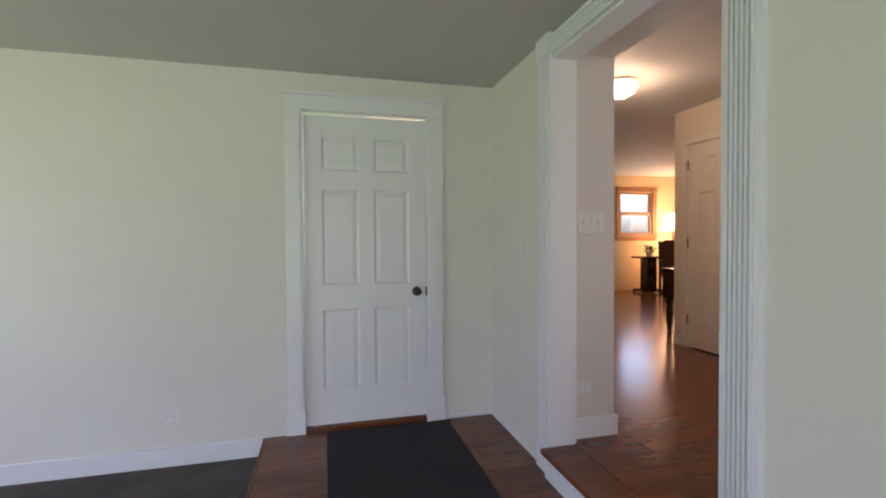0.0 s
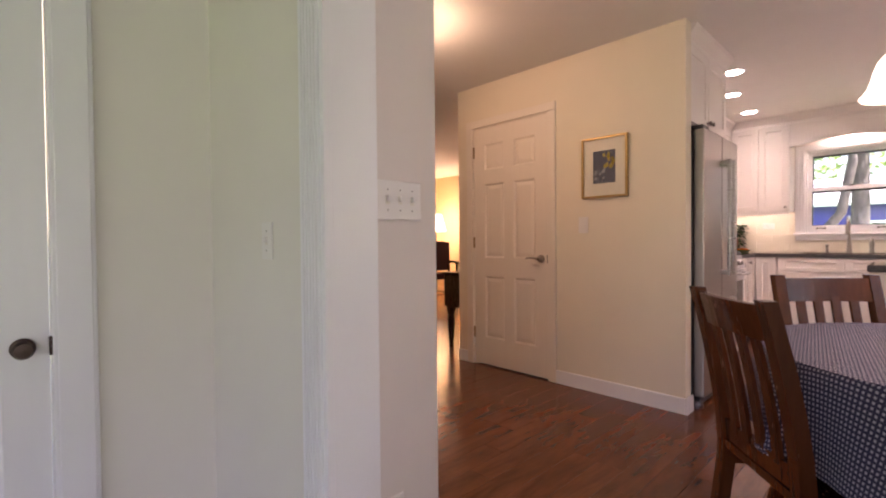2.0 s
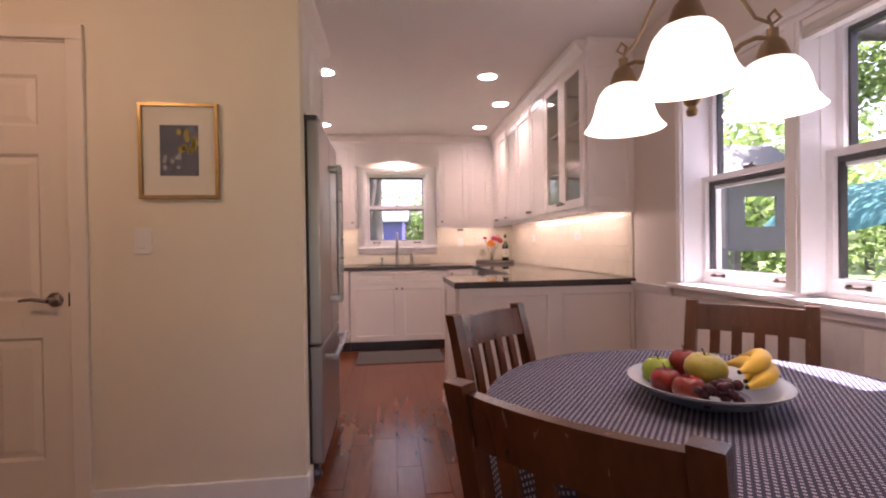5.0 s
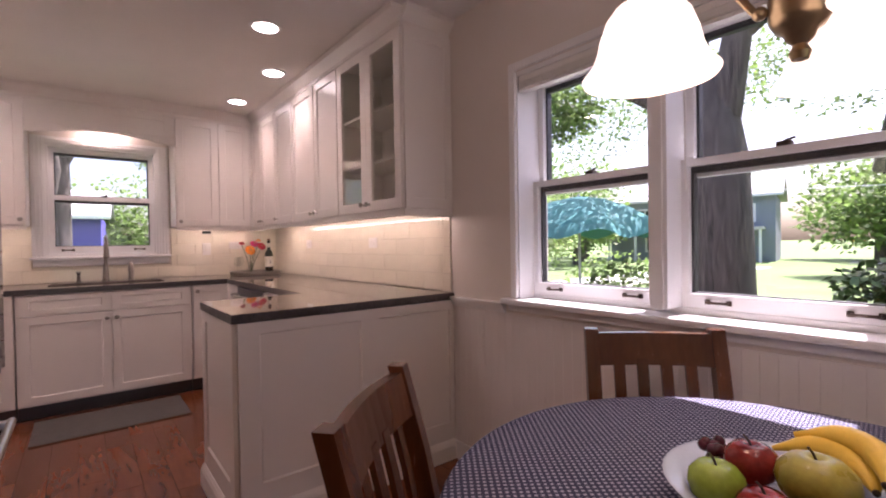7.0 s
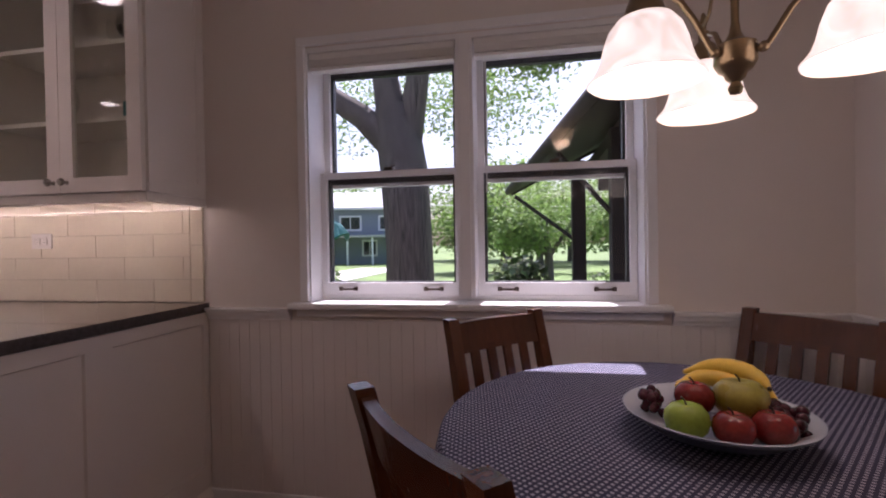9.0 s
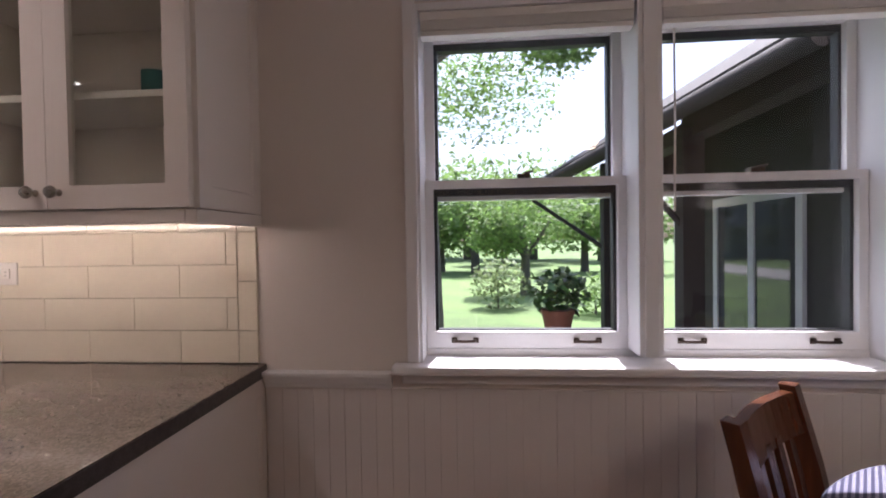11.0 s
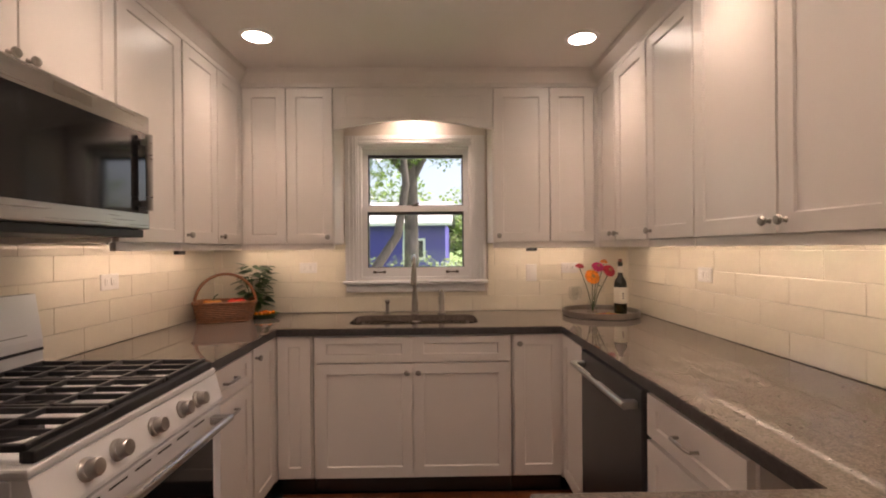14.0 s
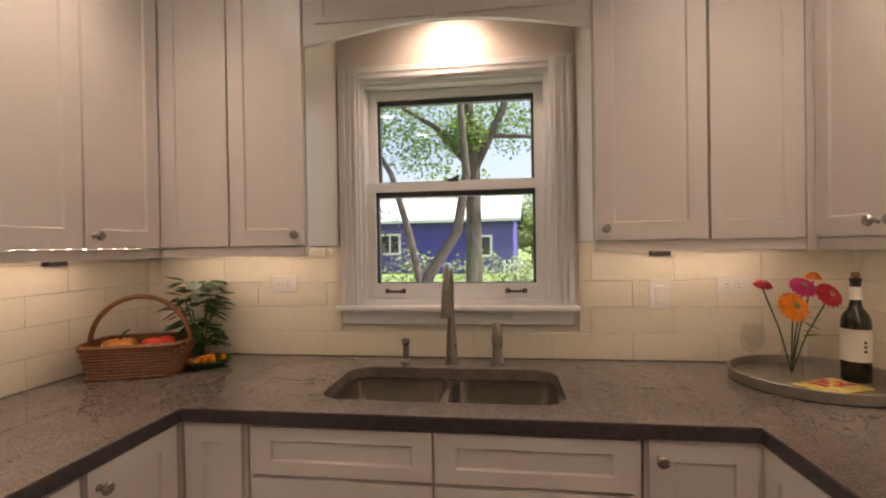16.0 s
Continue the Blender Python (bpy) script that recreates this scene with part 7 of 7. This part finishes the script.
prism(bm, [(-0.62, 2.38), (0, 2.85), (0.62, 2.38), (0.62, 2.43), (0, 2.9), (-0.62, 2.43)], -0.6, 0.6, "y")
part("roof", bm, "weathered", ph)


def house(x, y, rz, w, d, h, wall, label, wins, porch=False):
    o = thing("house", pose(x, y, GZ, 0, 0, rz), label, "house")
    bm = B()
    slab(bm, "y", 0, 0.2, 0, w, -0.3, h, [(a, a + b, c, c + e) for a, b, c, e in wins])
    box(bm, 0, 0.2, 0.2, d, -0.3, h)
    box(bm, w - 0.2, w, 0.2, d, -0.3, h)
    box(bm, 0, w, d, d + 0.2, -0.3, h)
    part("wall", bm, wall, o)
    bm = B()
    prism(bm, [(-0.6, h - 0.1), (d / 2, h + d * 0.22), (d + 0.8, h - 0.1), (d + 0.8, h + 0.08), (d / 2, h + d * 0.22 + 0.2), (-0.6, h + 0.08)], -0.5, w + 0.5, "x")
    part("roof", bm, "roofing", o)
    part("gutter", box(B(), -0.5, w + 0.5, -0.72, -0.6, h - 0.12, h + 0.06), "white_ext", o)
    for a, b, c, e in wins:
        bm = B()
        slab(bm, "y", -0.06, 0.12, a - 0.1, a + b + 0.1, c - 0.1, c + e + 0.1, [(a + 0.06, a + b - 0.06, c + 0.06, c + e - 0.06)])
        box(bm, a + b / 2 - 0.04, a + b / 2 + 0.04, -0.05, 0.1, c, c + e)
        wn_ = part("window", bm, "white_ext", o)
        part("pane", box(B(), a, a + b, 0.05, 0.07, c, c + e), "winglass_ext", wn_)
    if porch:
        part("porch_roof", box(B(), 0.3, w - 0.6, -2.2, 0, 2.4, 2.6), "roofing", o)
        for k in range(6):
            xx = 0.5 + k * (w - 1.3) / 5
            part("porch_post", box(B(), xx - 0.08, xx + 0.08, -2.1, -1.94, -0.1, 2.4), "white_ext", o)
    else:
        for xx in (0.1, w * 0.72):
            part("downspout", box(B(), xx, xx + 0.12, -0.15, -0.02, 0, h - 0.1), "white_ext", o)
    return o


house(25.3, -35.5, 193, 12, 8, 5.0, "siding_grey", "blue-grey house with white windows and a porch", [(2, 1.8, 3.1, 1.2), (6, 1.8, 3.1, 1.2), (9.5, 1.2, 3.1, 1.2), (3, 1.2, 0.8, 1.3), (8, 1.2, 0.8, 1.3)], True)
house(37, 11.5, -94, 10.5, 8, 3.6, "siding_blue", "low violet-blue house with pale roof", [(1.2, 1.4, 1.4, 1.3), (7.6, 1.4, 1.2, 1.3)])
fe = thing("garden_fence", pose(24, -2.2, GZ), "white picket fence beyond the drive", "fence")
for k in range(20):
    part("picket", box(B(), 0, 0.03, k * 0.2, k * 0.2 + 0.1, -0.05, 1.3), "white_ext", fe)
for z in (0.35, 1.05):
    part("rail", box(B(), 0.03, 0.07, 0, 3.95, z, z + 0.09), "white_ext", fe)

# porch wing beside the dining window
pw = thing("porch", pose(0, 0, 0), "dark roofed side porch with grey posts and gutter", "porch")
bm = B()
# the eave runs slightly askew to the house, further out at its far end
near = [(2.44, 1.93), (1.45, 2.60), (1.45, 2.72), (2.47, 2.03)]
far = [(3.10, 1.76), (1.45, 2.60), (1.45, 2.72), (3.13, 1.86)]
lo = [bm.verts.new((x, 0.12, z)) for x, z in near]
hi = [bm.verts.new((x, -3.55, z)) for x, z in far]
bm.faces.new(lo), bm.faces.new(hi[::-1])
for k in range(4):
    bm.faces.new((lo[k], lo[(k + 1) % 4], hi[(k + 1) % 4], hi[k]))
part("roof", bm, "siding_dark", pw)
part("gutter", tube(B(), [(2.47, 0.12, 1.965), (3.13, -3.56, 1.80)], 0.045, 10), "siding_dark", pw, "", True)
part("fascia", prism(B(), [(3.10, 1.74), (1.45, 2.54), (1.45, 2.66), (3.12, 1.86)], -3.575, -3.552, "y"), "siding_dark", pw)
for x, y in ((2.36, -2.90), (2.20, -1.5)):
    part("post", box(B(), x - 0.07, x + 0.07, y - 0.07, y + 0.07, GZ, 2.02), "siding_dark", pw)
part("brace", tube(B(), [(2.40, -2.90, 1.18), (3.04, -3.45, 1.72)], 0.022, 6), "siding_dark", pw)
part("brace", tube(B(), [(2.24, -1.5, 1.35), (2.66, -1.5, 1.86)], 0.022, 6), "siding_dark", pw)
part("beam", box(B(), 2.07, 2.21, -3.43, 0.1, 1.96, 2.08), "siding_dark", pw)
bm = B()
prism(bm, [(2.08, 2.05), (1.45, 2.5), (1.45, 1.75), (2.08, 1.75)], -3.40, -3.36, "y")
part("gable_panel", bm, "siding_dark", pw, "dark board gable infill")
for x in (1.46, 1.80):
    part("door_frame", box(B(), x, x + 0.07, -3.42, -3.35, GZ, 1.745), "white_ext", pw)
part("deck", box(B(), 1.45, 2.24, -3.45, 0.15, GZ, GZ + 0.12), "porch_post", pw)
part("siding", box(B(), 1.4215, 1.44, -3.44, 0.2, GZ + 0.12, 2.6), "siding_dark", pw, "dark board siding")
gd = part("glazed_door", slab(B(), "x", 1.441, 1.47, -2.70, -1.50, GZ + 0.13, 1.62, [(-2.63, -2.14, GZ + 0.2, 1.55), (-2.06, -1.57, GZ + 0.2, 1.55)]), "porch_post", pw, "grey framed sliding glass door")
for y0 in (-2.63, -2.06):
    part("pane", box(B(), 1.45, 1.456, y0, y0 + 0.49, GZ + 0.2, 1.55), "winglass_ext", gd)
pp = thing("potted_shrub", pose(2.96, -2.35, 0), "leafy shrub in a terracotta pot on a stand", "plant")
part("stand", box(B(), -0.16, 0.16, -0.16, 0.16, GZ, 0.42, 0.01), "porch_post", pp)
part("pot", lathe(B(), [(0, 0.42), (0.10, 0.42), (0.14, 0.62), (0.15, 0.62), (0.15, 0.66), (0, 0.65)], (0, 0, 0), 20), "terracotta", pp, "", True)
part("leaves", leafy(B(), (0, 0, 0.83), (0.28, 0.28, 0.20), 420, 0.085, 0.8, 9), "leaf", pp)
wr = thing("utility_line", pose(0, 0, 0), "overhead cable across the garden", "cable")
part("cable", tube(B(), [(-30, -24, 4.2), (0, -23, 3.0), (30, -22, 4.2)], 0.02, 5), "white_ext", wr)

# ---- floorboards, tiles ----
fw = tagged(new("floor"), "red-brown hand-scraped hardwood floorboards", "floor", "", "structure")
plank_meshes = {}


def plank(x0, x1, y0, y1, z=0.0, parent=None):
    key = (round(x1 - x0, 2), round(y1 - y0, 3))
    if key not in plank_meshes:
        bm = B()
        box(bm, 0.0008, key[0] - 0.0008, 0.0006, key[1] - 0.0006, -0.011, 0, 0.0012)
        bmesh.ops.recalc_face_normals(bm, faces=bm.faces)
        me = bpy.data.meshes.new("plank")
        bm.to_mesh(me)
        bm.free()
        me.materials.append(M["plank"])
        plank_meshes[key] = me
    o = new("plank", plank_meshes[key])
    o.parent = parent or fw
    o.location = (x0, y0, z)
    return o


prand = random.Random(3)
PWD = 0.127
row = 0
y = SY
while y < 4.28 - 0.02:
    x_end = 6.62 if y < 2.5 else (4.9 if y < NY else 3.70)
    x = 1.43 if y < 2.36 else 1.72
    first = True
    while x < x_end - 0.02:
        L = prand.choice((0.62, 0.80, 0.98, 1.16, 1.34))
        if first:
            L = prand.choice((0.35, 0.55, 0.8, 1.05))
            first = False
        x1 = min(x + L, x_end)
        if x_end - x1 < 0.15:
            x1 = x_end
        plank(x, x1, y, min(y + PWD, 4.28))
        x = x1
    y += PWD
bm = B()
y = 4.28
while y < 8.68:
    x = 0.62
    while x < 7.58:
        x1 = min(x + prand.uniform(0.5, 1.4), 7.58)
        box(bm, x + 0.001, x1 - 0.001, y + 0.0007, min(y + PWD, 8.69) - 0.0007, -0.011, 0)
        x = x1
    y += PWD
tagged(part("planks", bm, "plank", fw), "", "", "", "stuff")
ld = tagged(new("landing_floor"), "red-brown hardwood landing boards", "floor", "", "structure")
y = 1.15
while y < 3.31:
    x = -0.245
    while x < 1.29:
        x1 = min(x + prand.choice((0.5, 0.75, 1.0)), 1.298)
        if 1.298 - x1 < 0.12:
            x1 = 1.298
        plank(x, x1, y, min(y + PWD, 3.318), -0.155, ld)
        x = x1
    y += PWD
part("nosing", box(B(), -0.262, -0.246, 1.15, 3.318, -0.18, -0.155, 0.004), "plank", ld, "wooden edge board")

tile_meshes = {}


def tiles(name, m, length, label, holes=()):
    """Tiles 30 by 10 cm in running bond on a grout bed, facing -y."""
    o = tagged(new(name), label, "backsplash", "", "structure")
    o.matrix_basis = m
    bm = B()
    slab(bm, "y", -0.003, 0, 0, length, 0.916, 1.369, holes)
    part("grout_bed", bm, "grout", o)
    TL, TH = 0.304, 0.1015
    z, r = 0.917, 0
    while z < 1.36:
        z1 = min(z + TH, 1.368)
        x = -TL * (0.5 if r % 2 else 0.0) - 0.1
        while x < length:
            a, b = max(x, 0), min(x + TL, length)
            spans = [(a, b)] if b - a > 0.01 else []
            for h in holes:
                if z1 > h[2] and z < h[3]:
                    spans = [q for s0, s1 in spans for q in ((s0, min(s1, h[0])), (max(s0, h[1]), s1)) if q[1] - q[0] > 0.01]
            for s0, s1 in spans:
                key = (round(s1 - s0, 3), round(z1 - z, 4))
                if key not in tile_meshes:
                    t = B()
                    box(t, 0.0008, key[0] - 0.0008, -0.0085, 0, 0.0008, key[1] - 0.0008, 0.0016)
                    bmesh.ops.recalc_face_normals(t, faces=t.faces)
                    me = bpy.data.meshes.new("tile")
                    t.to_mesh(me)
                    t.free()
                    me.materials.append(M["tile"])
                    tile_meshes[key] = me
                q = new("tile", tile_meshes[key])
                q.parent = o
                q.location = (s0, -0.001, z)
            x += TL
        z += TH
        r += 1
    return o


bs = tiles("backsplash_south", pose(7.195, SY + 0.001, 0, 0, 0, NORTH), 2.823, "cream glazed running-bond tiles under the wall cabinets")
tiles("backsplash_east", pose(EX - 0.001, NY - 0.01, 0, 0, 0, WEST), 2.815, "cream glazed running-bond tiles round the sink window", [(0.875, 1.83, 1.045, 1.5)])
tiles("backsplash_north", pose(4.63, NY - 0.001, 0), 2.56, "cream glazed running-bond tiles behind the range")
part("end_bed", box(B(), 2.8235, 2.885, -0.003, 0, 0.916, 1.369), "grout", bs)
for z0, z1 in ((0.917, 1.018), (1.018, 1.170), (1.170, 1.322), (1.322, 1.368)):
    part("trim_tile", box(B(), 2.8245, 2.8845, -0.0095, -0.001, z0 + 0.0008, z1 - 0.0008, 0.0022), "tile", bs)
